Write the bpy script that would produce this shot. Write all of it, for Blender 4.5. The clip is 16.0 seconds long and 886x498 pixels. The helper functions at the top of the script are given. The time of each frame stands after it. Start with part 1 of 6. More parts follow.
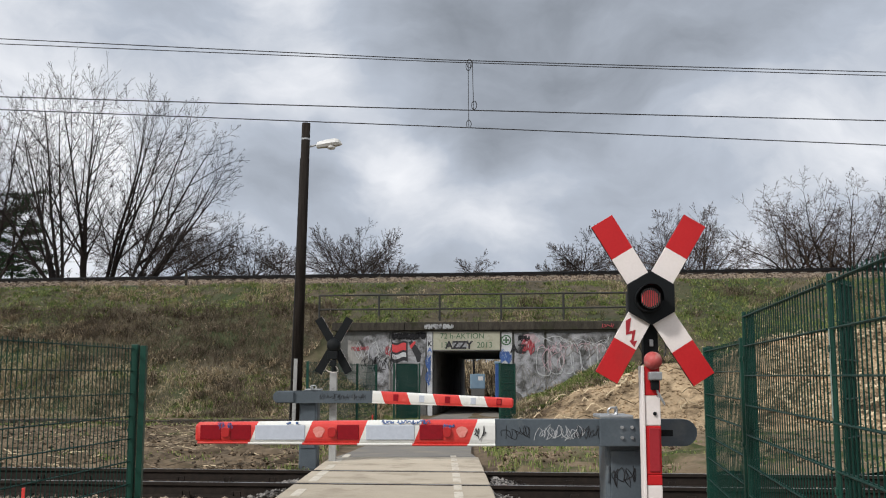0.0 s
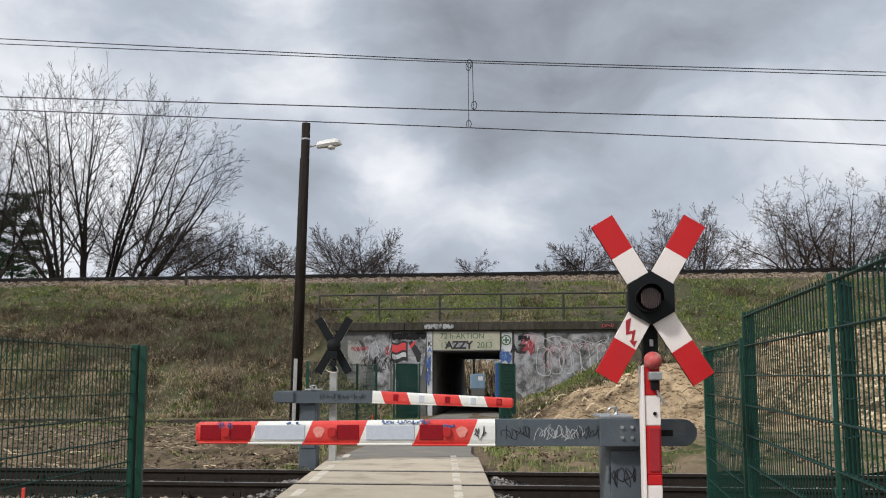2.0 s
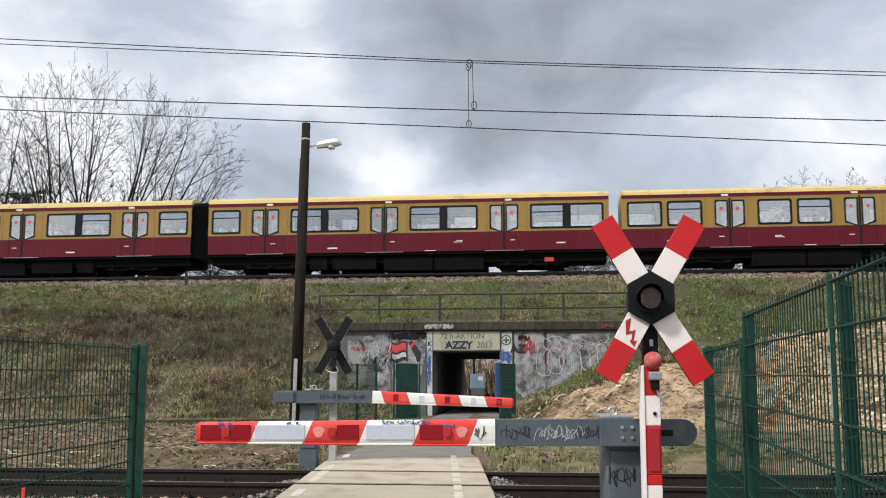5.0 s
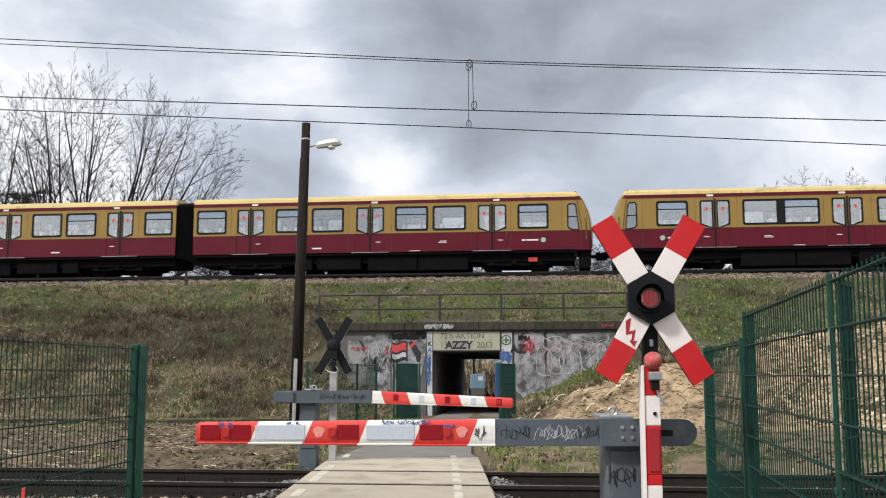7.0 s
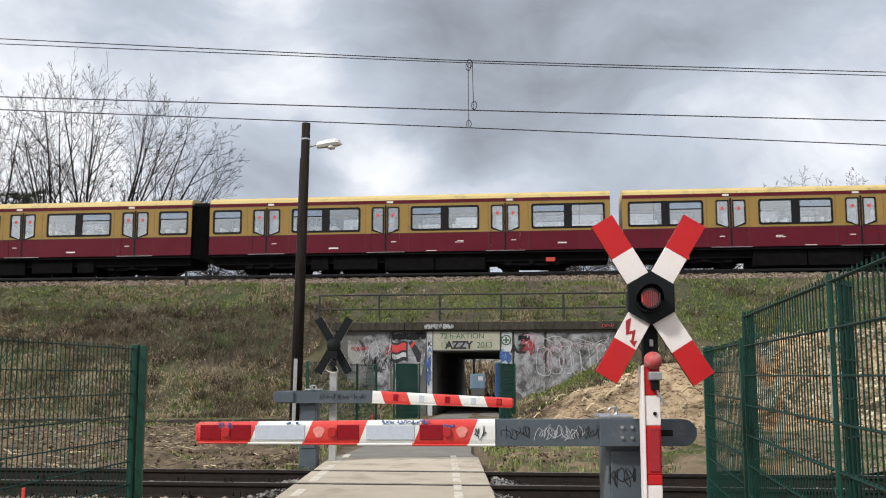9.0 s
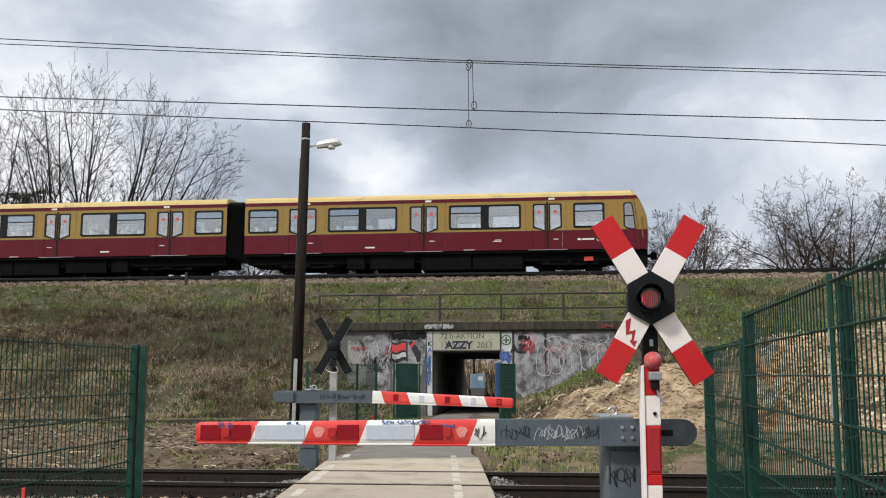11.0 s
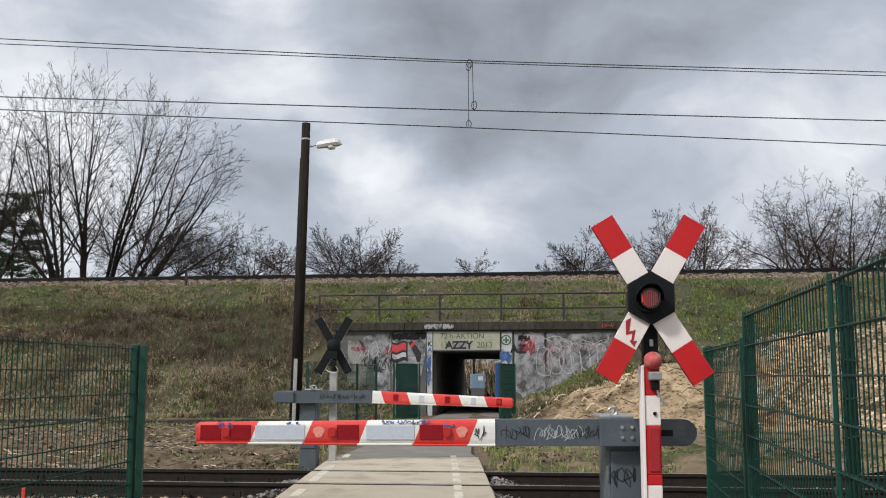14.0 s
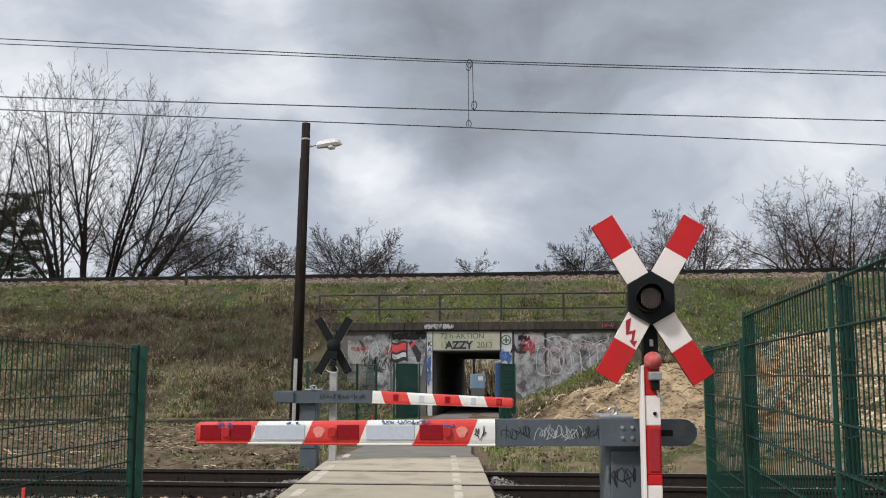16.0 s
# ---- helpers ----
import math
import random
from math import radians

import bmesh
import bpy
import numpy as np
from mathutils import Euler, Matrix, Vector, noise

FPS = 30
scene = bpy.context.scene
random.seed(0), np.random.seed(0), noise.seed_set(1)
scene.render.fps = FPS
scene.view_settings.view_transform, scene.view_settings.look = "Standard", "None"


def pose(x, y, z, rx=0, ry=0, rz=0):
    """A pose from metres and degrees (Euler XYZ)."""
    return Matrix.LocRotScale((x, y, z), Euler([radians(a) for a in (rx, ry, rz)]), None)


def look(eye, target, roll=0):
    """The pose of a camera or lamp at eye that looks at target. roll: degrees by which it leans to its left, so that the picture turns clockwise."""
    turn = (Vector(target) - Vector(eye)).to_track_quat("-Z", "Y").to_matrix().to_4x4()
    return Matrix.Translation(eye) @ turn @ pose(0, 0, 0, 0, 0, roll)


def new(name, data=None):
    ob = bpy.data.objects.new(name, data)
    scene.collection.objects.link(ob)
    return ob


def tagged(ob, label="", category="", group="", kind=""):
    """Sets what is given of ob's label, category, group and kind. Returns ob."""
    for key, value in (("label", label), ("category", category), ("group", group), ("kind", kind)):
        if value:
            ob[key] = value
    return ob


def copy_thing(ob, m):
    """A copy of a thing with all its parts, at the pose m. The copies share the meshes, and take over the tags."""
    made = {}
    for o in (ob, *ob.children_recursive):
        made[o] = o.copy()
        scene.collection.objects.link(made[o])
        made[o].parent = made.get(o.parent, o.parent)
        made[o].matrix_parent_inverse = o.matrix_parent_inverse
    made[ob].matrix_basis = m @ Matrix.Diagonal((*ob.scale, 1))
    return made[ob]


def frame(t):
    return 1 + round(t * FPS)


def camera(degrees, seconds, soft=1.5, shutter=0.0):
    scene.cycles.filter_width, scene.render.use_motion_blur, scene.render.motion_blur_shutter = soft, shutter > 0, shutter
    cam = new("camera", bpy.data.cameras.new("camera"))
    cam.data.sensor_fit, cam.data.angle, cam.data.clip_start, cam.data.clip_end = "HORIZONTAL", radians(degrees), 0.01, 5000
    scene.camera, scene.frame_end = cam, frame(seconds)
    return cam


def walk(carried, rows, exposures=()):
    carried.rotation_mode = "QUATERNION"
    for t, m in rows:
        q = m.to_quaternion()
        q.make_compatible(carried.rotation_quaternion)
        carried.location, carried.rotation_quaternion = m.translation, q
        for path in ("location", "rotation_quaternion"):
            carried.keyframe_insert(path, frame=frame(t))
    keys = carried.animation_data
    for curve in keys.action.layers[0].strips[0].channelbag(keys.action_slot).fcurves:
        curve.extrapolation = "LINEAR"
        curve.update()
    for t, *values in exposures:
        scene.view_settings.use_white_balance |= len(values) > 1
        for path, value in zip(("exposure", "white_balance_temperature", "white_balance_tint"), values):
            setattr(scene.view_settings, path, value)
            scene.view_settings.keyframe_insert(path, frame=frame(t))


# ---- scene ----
from mathutils import geometry

cam = camera(48.26, 16.0, soft=1.1, shutter=0.06)
EYE, AIM = (0.0, 0.0, 1.4), (0.0, 17.5, 3.64)
walk(cam, [(0, look(EYE, AIM)), (16, look(EYE, AIM))],
     exposures=[(0, -0.12), (2.2, -0.08), (3.2, 0.02), (4, 0.13), (6.5, 0.13), (9, 0.08), (11.5, -0.02), (13, -0.07), (16, -0.12)])

# ---------------------------------------------------------------- light
world = bpy.data.worlds.new("overcast_sky")
scene.world = world
world.use_nodes = True
wn, wl = world.node_tree.nodes, world.node_tree.links
sky = wn.new("ShaderNodeTexSky")
sky.sky_type, sky.sun_disc = "NISHITA", False
sky.sun_elevation, sky.sun_rotation = radians(41), radians(231)
wco = wn.new("ShaderNodeTexCoord")
wno = wn.new("ShaderNodeTexNoise")
wno.inputs["Scale"].default_value, wno.inputs["Detail"].default_value = 2.2, 6
wra = wn.new("ShaderNodeValToRGB")
wra.color_ramp.elements[0].position, wra.color_ramp.elements[0].color = 0.3, (4.6, 4.8, 5.1, 1)
wra.color_ramp.elements[1].position, wra.color_ramp.elements[1].color = 0.7, (9.5, 9.5, 9.6, 1)
wmi = wn.new("ShaderNodeMix")
wmi.data_type = "RGBA"
wmi.inputs[0].default_value = 0.85
wl.new(wco.outputs["Generated"], wno.inputs["Vector"])
wl.new(wno.outputs["Fac"], wra.inputs["Fac"])
wl.new(sky.outputs["Color"], wmi.inputs[6])
wl.new(wra.outputs["Color"], wmi.inputs[7])
wl.new(wmi.outputs[2], wn["Background"].inputs["Color"])
wn["Background"].inputs["Strength"].default_value = 0.12

sun = new("sun", bpy.data.lights.new("sun", "SUN"))
sun.data.energy, sun.data.angle, sun.data.color = 3.0, radians(6), (1.0, 0.975, 0.94)
sun.matrix_world = look((-32, -26, 36), (0, 0, 0))


# ---------------------------------------------------------------- mesh helpers
def thing(name, m, label, category, group="", kind=""):
    ob = new(name)
    ob.empty_display_size = 0.2
    ob.matrix_basis = m
    return tagged(ob, label, category, group, kind)


def mesh_of(name, bm, material):
    me = bpy.data.meshes.new(name)
    bmesh.ops.recalc_face_normals(bm, faces=bm.faces)
    bm.to_mesh(me)
    bm.free()
    for one in (material if isinstance(material, (list, tuple)) else [material]):
        me.materials.append(one)
    return me


def part(name, bm, material, parent, label="", smooth=False):
    me = mesh_of(name, bm, material)
    if smooth:
        me.shade_smooth()
    ob = new(name, me)
    ob.parent = parent
    return tagged(ob, label)


def solo(name, bm, material, label, category, group="", kind="", m=None, smooth=False):
    me = mesh_of(name, bm, material)
    if smooth:
        me.shade_smooth()
    ob = new(name, me)
    if m is not None:
        ob.matrix_basis = m
    return tagged(ob, label, category, group, kind)


def box(bm, x0, y0, z0, x1, y1, z1, bevel=0.0, mi=0):
    pts = [bm.verts.new((x, y, z)) for x in (x0, x1) for y in (y0, y1) for z in (z0, z1)]
    faces = [bm.faces.new([pts[i] for i in q]) for q in
             ((0, 1, 3, 2), (4, 6, 7, 5), (0, 4, 5, 1), (2, 3, 7, 6), (0, 2, 6, 4), (1, 5, 7, 3))]
    for one in faces:
        one.material_index = mi
    if bevel > 0:
        edges = list({e for one in faces for e in one.edges})
        bmesh.ops.bevel(bm, geom=edges, offset=bevel, segments=2, affect="EDGES", profile=0.5, material=-1)
    return bm


def boxed(*args, bevel=0.0):
    return box(bmesh.new(), *args, bevel=bevel)


def tube(bm, a, b, r0, r1=None, sides=10, caps=True, mi=0):
    a, b = Vector(a), Vector(b)
    r1 = r0 if r1 is None else r1
    q = (b - a).to_track_quat("Z", "Y")
    rings = []
    for c, r in ((a, r0), (b, r1)):
        rings.append([bm.verts.new(c + q @ Vector((r * math.cos(k * math.tau / sides), r * math.sin(k * math.tau / sides), 0))) for k in range(sides)])
    for k in range(sides):
        bm.faces.new((rings[0][k], rings[0][(k + 1) % sides], rings[1][(k + 1) % sides], rings[1][k])).material_index = mi
    if caps:
        bm.faces.new(rings[0][::-1]).material_index = mi
        bm.faces.new(rings[1]).material_index = mi
    return bm


def piped(*args, **kw):
    return tube(bmesh.new(), *args, **kw)


def sweep(bm, pts, r, sides=6):
    """A bent round wire through the points."""
    pts = [Vector(p) for p in pts]
    rings = []
    for i, p in enumerate(pts):
        way = (pts[min(i + 1, len(pts) - 1)] - pts[max(i - 1, 0)]).normalized()
        q = way.to_track_quat("Z", "Y")
        rings.append([bm.verts.new(p + q @ Vector((r * math.cos(k * math.tau / sides), r * math.sin(k * math.tau / sides), 0))) for k in range(sides)])
    for a, b in zip(rings, rings[1:]):
        for k in range(sides):
            bm.faces.new((a[k], a[(k + 1) % sides], b[(k + 1) % sides], b[k]))
    return bm


def plate(bm, outline, y0, y1, mi=0):
    """A flat plate: an outline in x and z, from y0 to y1."""
    front = [bm.verts.new((x, y0, z)) for x, z in outline]
    back = [bm.verts.new((x, y1, z)) for x, z in outline]
    bm.faces.new(front).material_index = mi
    bm.faces.new(back[::-1]).material_index = mi
    n = len(outline)
    for k in range(n):
        bm.faces.new((front[k], back[k], back[(k + 1) % n], front[(k + 1) % n])).material_index = mi
    return bm


def plated(outline, y0, y1, bevel=0.0):
    bm = plate(bmesh.new(), outline, y0, y1)
    if bevel:
        bmesh.ops.bevel(bm, geom=list(bm.edges), offset=bevel, segments=2, affect="EDGES", profile=0.5)
    return bm


def rounded(x0, z0, x1, z1, r, n=4):
    out = []
    for cx, cz, a in ((x1 - r, z1 - r, 0), (x0 + r, z1 - r, 90), (x0 + r, z0 + r, 180), (x1 - r, z0 + r, 270)):
        out += [(cx + r * math.cos(radians(a + 90 * k / n)), cz + r * math.sin(radians(a + 90 * k / n))) for k in range(n + 1)]
    return out


def lathe(bm, profile, sides=20, axis="Y"):
    """A turned body: radius and distance along the axis."""
    rings = []
    for r, d in profile:
        ring = []
        for k in range(sides):
            c, s = r * math.cos(k * math.tau / sides), r * math.sin(k * math.tau / sides)
            ring.append(bm.verts.new((c, d, s) if axis == "Y" else (c, s, d)))
        rings.append(ring)
    for a, b in zip(rings, rings[1:]):
        for k in range(sides):
            bm.faces.new((a[k], a[(k + 1) % sides], b[(k + 1) % sides], b[k]))
    bm.faces.new(rings[0][::-1])
    bm.faces.new(rings[-1])
    return bm


# ---------------------------------------------------------------- materials
def surface(name, dark, light, rough=0.7, metal=0.0, scale=6.0, fine=60.0, bump=0.15, dist=0.01, stain=None, stain_scale=1.2,
            stain_at=(0.52, 0.68), random_by="", stretch=(1, 1, 1), spec=0.5, coat=0.0):
    """Two colours mixed by noise at two scales, with relief and, if wanted, stains."""
    m = bpy.data.materials.new(name)
    m.use_nodes = True
    n, l = m.node_tree.nodes, m.node_tree.links
    b = n["Principled BSDF"]
    b.inputs["Metallic"].default_value, b.inputs["Roughness"].default_value = metal, rough
    b.inputs["Specular IOR Level"].default_value = spec
    b.inputs["Coat Weight"].default_value = coat
    co = n.new("ShaderNodeTexCoord")
    mp = n.new("ShaderNodeMapping")
    mp.inputs["Scale"].default_value = stretch
    l.new(co.outputs["Object"], mp.inputs["Vector"])
    big, small = n.new("ShaderNodeTexNoise"), n.new("ShaderNodeTexNoise")
    big.inputs["Scale"].default_value, small.inputs["Scale"].default_value = scale, fine
    big.inputs["Detail"].default_value, small.inputs["Detail"].default_value = 5, 3
    for one in (big, small):
        l.new(mp.outputs["Vector"], one.inputs["Vector"])
    add = n.new("ShaderNodeMath")
    add.operation = "MULTIPLY_ADD"
    add.inputs[1].default_value = 0.6
    l.new(big.outputs["Fac"], add.inputs[0])
    half = n.new("ShaderNodeMath")
    half.operation = "MULTIPLY"
    half.inputs[1].default_value = 0.4
    l.new(small.outputs["Fac"], half.inputs[0])
    l.new(half.outputs[0], add.inputs[2])
    fac = add.outputs[0]
    if random_by:
        src = n.new("ShaderNodeObjectInfo") if random_by == "object" else n.new("ShaderNodeNewGeometry")
        jit = n.new("ShaderNodeMath")
        jit.operation = "MULTIPLY_ADD"
        jit.inputs[1].default_value, jit.inputs[2].default_value = 0.55, -0.28
        l.new(src.outputs["Random" if random_by == "object" else "Random Per Island"], jit.inputs[0])
        tot = n.new("ShaderNodeMath")
        l.new(fac, tot.inputs[0])
        l.new(jit.outputs[0], tot.inputs[1])
        fac = tot.outputs[0]
    ramp = n.new("ShaderNodeValToRGB")
    ramp.color_ramp.elements[0].position, ramp.color_ramp.elements[0].color = 0.3, (*dark, 1)
    ramp.color_ramp.elements[1].position, ramp.color_ramp.elements[1].color = 0.7, (*light, 1)
    l.new(fac, ramp.inputs["Fac"])
    colour = ramp.outputs["Color"]
    if stain:
        sn = n.new("ShaderNodeTexNoise")
        sn.inputs["Scale"].default_value, sn.inputs["Detail"].default_value, sn.inputs["Roughness"].default_value = stain_scale, 7, 0.65
        l.new(co.outputs["Object"], sn.inputs["Vector"])
        sr = n.new("ShaderNodeMapRange")
        sr.inputs[1].default_value, sr.inputs[2].default_value = stain_at
        l.new(sn.outputs["Fac"], sr.inputs[0])
        mx = n.new("ShaderNodeMix")
        mx.data_type = "RGBA"
        mx.inputs[7].default_value = (*stain, 1)
        l.new(sr.outputs[0], mx.inputs[0])
        l.new(colour, mx.inputs[6])
        colour = mx.outputs[2]
    l.new(colour, b.inputs["Base Color"])
    if bump:
        bp = n.new("ShaderNodeBump")
        bp.inputs["Strength"].default_value, bp.inputs["Distance"].default_value = bump, dist
        l.new(add.outputs[0], bp.inputs["Height"])
        l.new(bp.outputs["Normal"], b.inputs["Normal"])
    return m


def glow(name, colour, strength):
    m = bpy.data.materials.new(name)
    m.use_nodes = True
    b = m.node_tree.nodes["Principled BSDF"]
    b.inputs["Base Color"].default_value = (*colour, 1)
    b.inputs["Emission Color"].default_value = (*colour, 1)
    b.inputs["Emission Strength"].default_value = strength
    return m


def glazing(name, tint, rough=0.02, see=0.5, gloss=0.35):
    """A tinted pane that mirrors its surroundings and lets part of the light through."""
    m = bpy.data.materials.new(name)
    m.use_nodes = True
    n, l = m.node_tree.nodes, m.node_tree.links
    b = n["Principled BSDF"]
    b.inputs["Base Color"].default_value = (*tint, 1)
    b.inputs["Roughness"].default_value = rough
    b.inputs["Specular IOR Level"].default_value = 0.8
    b.inputs["Alpha"].default_value = see
    gl = n.new("ShaderNodeBsdfGlossy")
    gl.inputs["Roughness"].default_value = rough
    gl.inputs["Color"].default_value = (0.9, 0.93, 0.95, 1)
    mx = n.new("ShaderNodeMixShader")
    mx.inputs[0].default_value = gloss
    l.new(b.outputs[0], mx.inputs[1])
    l.new(gl.outputs[0], mx.inputs[2])
    l.new(mx.outputs[0], n["Material Output"].inputs["Surface"])
    return m


M_RED = surface("red_enamel", (0.47, 0.014, 0.018), (0.56, 0.022, 0.025), 0.45, scale=3, bump=0.03, stain=(0.36, 0.03, 0.03), stain_at=(0.6, 0.8), spec=0.25)
M_WHITE = surface("white_enamel", (0.76, 0.69, 0.66), (0.86, 0.79, 0.76), 0.45, scale=3, bump=0.03, stain=(0.58, 0.52, 0.44), stain_scale=2.5, stain_at=(0.6, 0.85), spec=0.3)
M_BOOMRED = surface("boom_red_film", (0.58, 0.032, 0.028), (0.72, 0.07, 0.055), 0.35, scale=2.5, bump=0.03, stain=(0.72, 0.20, 0.16), stain_scale=5, stain_at=(0.6, 0.75))
M_BOOMWHITE = surface("boom_white_film", (0.68, 0.68, 0.64), (0.80, 0.79, 0.75), 0.35, scale=2.5, bump=0.03, stain=(0.48, 0.46, 0.4), stain_scale=6, stain_at=(0.6, 0.8))
M_REFLRED = surface("red_reflector", (0.22, 0.002, 0.009), (0.28, 0.004, 0.012), 0.3, scale=40, bump=0.02, coat=0.2, spec=0.3)
M_LAMPRED = surface("red_lamp_lens", (0.40, 0.012, 0.014), (0.48, 0.02, 0.02), 0.3, scale=30, bump=0.02, coat=0.3)
M_SCAR = surface("peeled_sticker_glue", (0.66, 0.16, 0.13), (0.80, 0.36, 0.31), 0.6, scale=40, fine=120, bump=0.1)
M_REFLWHITE = surface("grey_reflector", (0.48, 0.52, 0.59), (0.56, 0.60, 0.67), 0.2, scale=40, bump=0.02, coat=0.4)
M_BLACK = surface("black_paint", (0.004, 0.005, 0.006), (0.009, 0.011, 0.012), 0.65, scale=8, bump=0.03, spec=0.2)
M_GREY = surface("slate_grey_paint", (0.062, 0.078, 0.092), (0.092, 0.112, 0.130), 0.5, scale=5, bump=0.06, stain=(0.14, 0.15, 0.15), stain_scale=4, stain_at=(0.6, 0.78), spec=0.35)
M_STEEL = surface("galvanised_steel", (0.30, 0.31, 0.32), (0.48, 0.49, 0.50), 0.45, 0.7, scale=10, bump=0.05)
M_GREEN = surface("green_coated_wire", (0.004, 0.027, 0.020), (0.008, 0.045, 0.034), 0.5, scale=10, bump=0.02, spec=0.15)
M_GREENPOST = surface("green_coated_post", (0.006, 0.038, 0.026), (0.011, 0.060, 0.042), 0.4, scale=6, bump=0.02, spec=0.3)
M_WORNGREEN = surface("worn_green_coating", (0.16, 0.24, 0.22), (0.26, 0.34, 0.31), 0.6, scale=14, bump=0.03)
M_CONCRETE = surface("weathered_concrete", (0.064, 0.065, 0.064), (0.160, 0.162, 0.158), 0.9, scale=1.6, fine=22, bump=0.35, stain=(0.06, 0.06, 0.05), stain_scale=0.8, stain_at=(0.46, 0.64))
M_TUNNEL = surface("sooty_tunnel_concrete", (0.14, 0.135, 0.13), (0.34, 0.33, 0.31), 0.95, scale=1.2, fine=16, bump=0.4, stain=(0.045, 0.044, 0.04), stretch=(1, 3, 0.3))
M_DARKCONC = surface("mossy_dark_concrete", (0.018, 0.017, 0.014), (0.075, 0.066, 0.054), 0.95, scale=4, fine=26, bump=0.5, stain=(0.025, 0.028, 0.014), stretch=(2, 1, 0.5), spec=0.2)
M_PANEL = surface("crossing_panel_concrete", (0.375, 0.322, 0.245), (0.505, 0.44, 0.345), 0.9, scale=2, fine=70, bump=0.2, stain=(0.28, 0.235, 0.175), stain_scale=1.8, random_by="object")
M_ASPHALT = surface("path_asphalt", (0.15, 0.14, 0.125), (0.21, 0.195, 0.175), 0.9, scale=1.5, fine=90, bump=0.3, stain=(0.25, 0.22, 0.17))
M_LINE = surface("worn_road_paint", (0.50, 0.46, 0.385), (0.66, 0.61, 0.52), 0.8, scale=12, bump=0.1, stain=(0.40, 0.34, 0.265), stain_scale=9, stain_at=(0.5, 0.66))
M_RAIL = surface("rusty_rail", (0.010, 0.008, 0.007), (0.032, 0.023, 0.018), 0.75, 0.1, scale=12, bump=0.15, spec=0.2)
M_RAILTOP = surface("polished_railhead", (0.34, 0.34, 0.35), (0.5, 0.5, 0.5), 0.28, 0.9, scale=14, bump=0.02)
M_SLEEPER = surface("concrete_sleeper", (0.30, 0.27, 0.23), (0.43, 0.39, 0.34), 0.95, scale=4, bump=0.3, random_by="object")
M_BALLAST = surface("ballast_stone", (0.072, 0.054, 0.041), (0.33, 0.262, 0.20), 0.95, scale=9, bump=0.4, random_by="island", spec=0.2)
M_BED = surface("ballast_bed", (0.085, 0.067, 0.053), (0.25, 0.205, 0.165), 0.95, scale=5, fine=30, bump=0.8, dist=0.03, spec=0.2)
M_WIRE = surface("overhead_wire", (0.012, 0.012, 0.014), (0.03, 0.03, 0.032), 0.6, scale=10, bump=0)
M_POLEWOOD = surface("creosoted_wood", (0.009, 0.0075, 0.0065), (0.036, 0.030, 0.026), 0.9, scale=3, fine=30, bump=0.4, stretch=(6, 6, 0.4), spec=0.06)
M_BARK = surface("grey_bark", (0.012, 0.010, 0.009), (0.034, 0.027, 0.024), 0.95, scale=3, bump=0.2, spec=0.1)
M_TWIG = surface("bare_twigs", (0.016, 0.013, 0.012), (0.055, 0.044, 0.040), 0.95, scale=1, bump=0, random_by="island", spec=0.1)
# M_TWIG lightened for the distant trees: aerial haze is put into the colour
M_TWIGFAR = surface("hazed_grey_twigs", (0.030, 0.025, 0.023), (0.085, 0.070, 0.063), 0.95, scale=1, bump=0, random_by="island", spec=0.1)
M_TWIGRED = surface("budding_twigs", (0.026, 0.018, 0.013), (0.085, 0.058, 0.043), 0.95, scale=1, bump=0, random_by="island", spec=0.1)
M_PINE = surface("pine_needles", (0.010, 0.028, 0.012), (0.036, 0.075, 0.028), 0.9, scale=2, bump=0, random_by="island", spec=0.1)
M_GRASS = surface("spring_grass", (0.055, 0.105, 0.020), (0.29, 0.33, 0.11), 0.85, scale=0.5, bump=0, random_by="island", spec=0.2)
M_STRAW = surface("withered_stalks", (0.12, 0.09, 0.056), (0.60, 0.49, 0.33), 0.9, scale=0.4, bump=0, random_by="island", spec=0.2)
M_BRUSH = surface("brown_brushwood", (0.038, 0.030, 0.022), (0.225, 0.178, 0.128), 0.9, scale=0.5, bump=0, random_by="island", spec=0.1)
M_SOIL = surface("sandy_soil", (0.045, 0.033, 0.022), (0.24, 0.182, 0.122), 0.95, scale=1.6, fine=7, bump=1.0, dist=0.07, stain=(0.055, 0.062, 0.022), stain_scale=0.6, stain_at=(0.56, 0.68), spec=0.15)
M_SLOPE = surface("grassy_earth", (0.034, 0.027, 0.016), (0.12, 0.098, 0.058), 0.95, scale=0.6, fine=7, bump=0.7, dist=0.06, stain=(0.035, 0.05, 0.014), stain_scale=0.25, stain_at=(0.45, 0.6))
M_SAND = surface("dug_sand", (0.20, 0.142, 0.084), (0.50, 0.38, 0.245), 0.95, scale=1.6, fine=9, bump=1.0, dist=0.06, stain=(0.085, 0.06, 0.037), stain_scale=1.1, stain_at=(0.46, 0.62), spec=0.2)
M_OCHRE = surface("ochre_coach_paint", (0.26, 0.168, 0.047), (0.31, 0.20, 0.06), 0.45, scale=0.8, bump=0.01, stain=(0.22, 0.145, 0.05), stain_at=(0.55, 0.8), spec=0.2)
M_WINE = surface("wine_red_coach_paint", (0.088, 0.007, 0.015), (0.115, 0.011, 0.022), 0.45, scale=0.8, bump=0.01, stain=(0.072, 0.010, 0.016), stain_at=(0.55, 0.8), spec=0.15)
M_CREAM = surface("cream_roof_paint", (0.54, 0.41, 0.16), (0.64, 0.50, 0.22), 0.5, scale=0.6, bump=0.02, stain=(0.38, 0.30, 0.13), spec=0.2)
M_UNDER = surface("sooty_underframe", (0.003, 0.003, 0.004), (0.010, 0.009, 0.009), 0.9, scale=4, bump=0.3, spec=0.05)
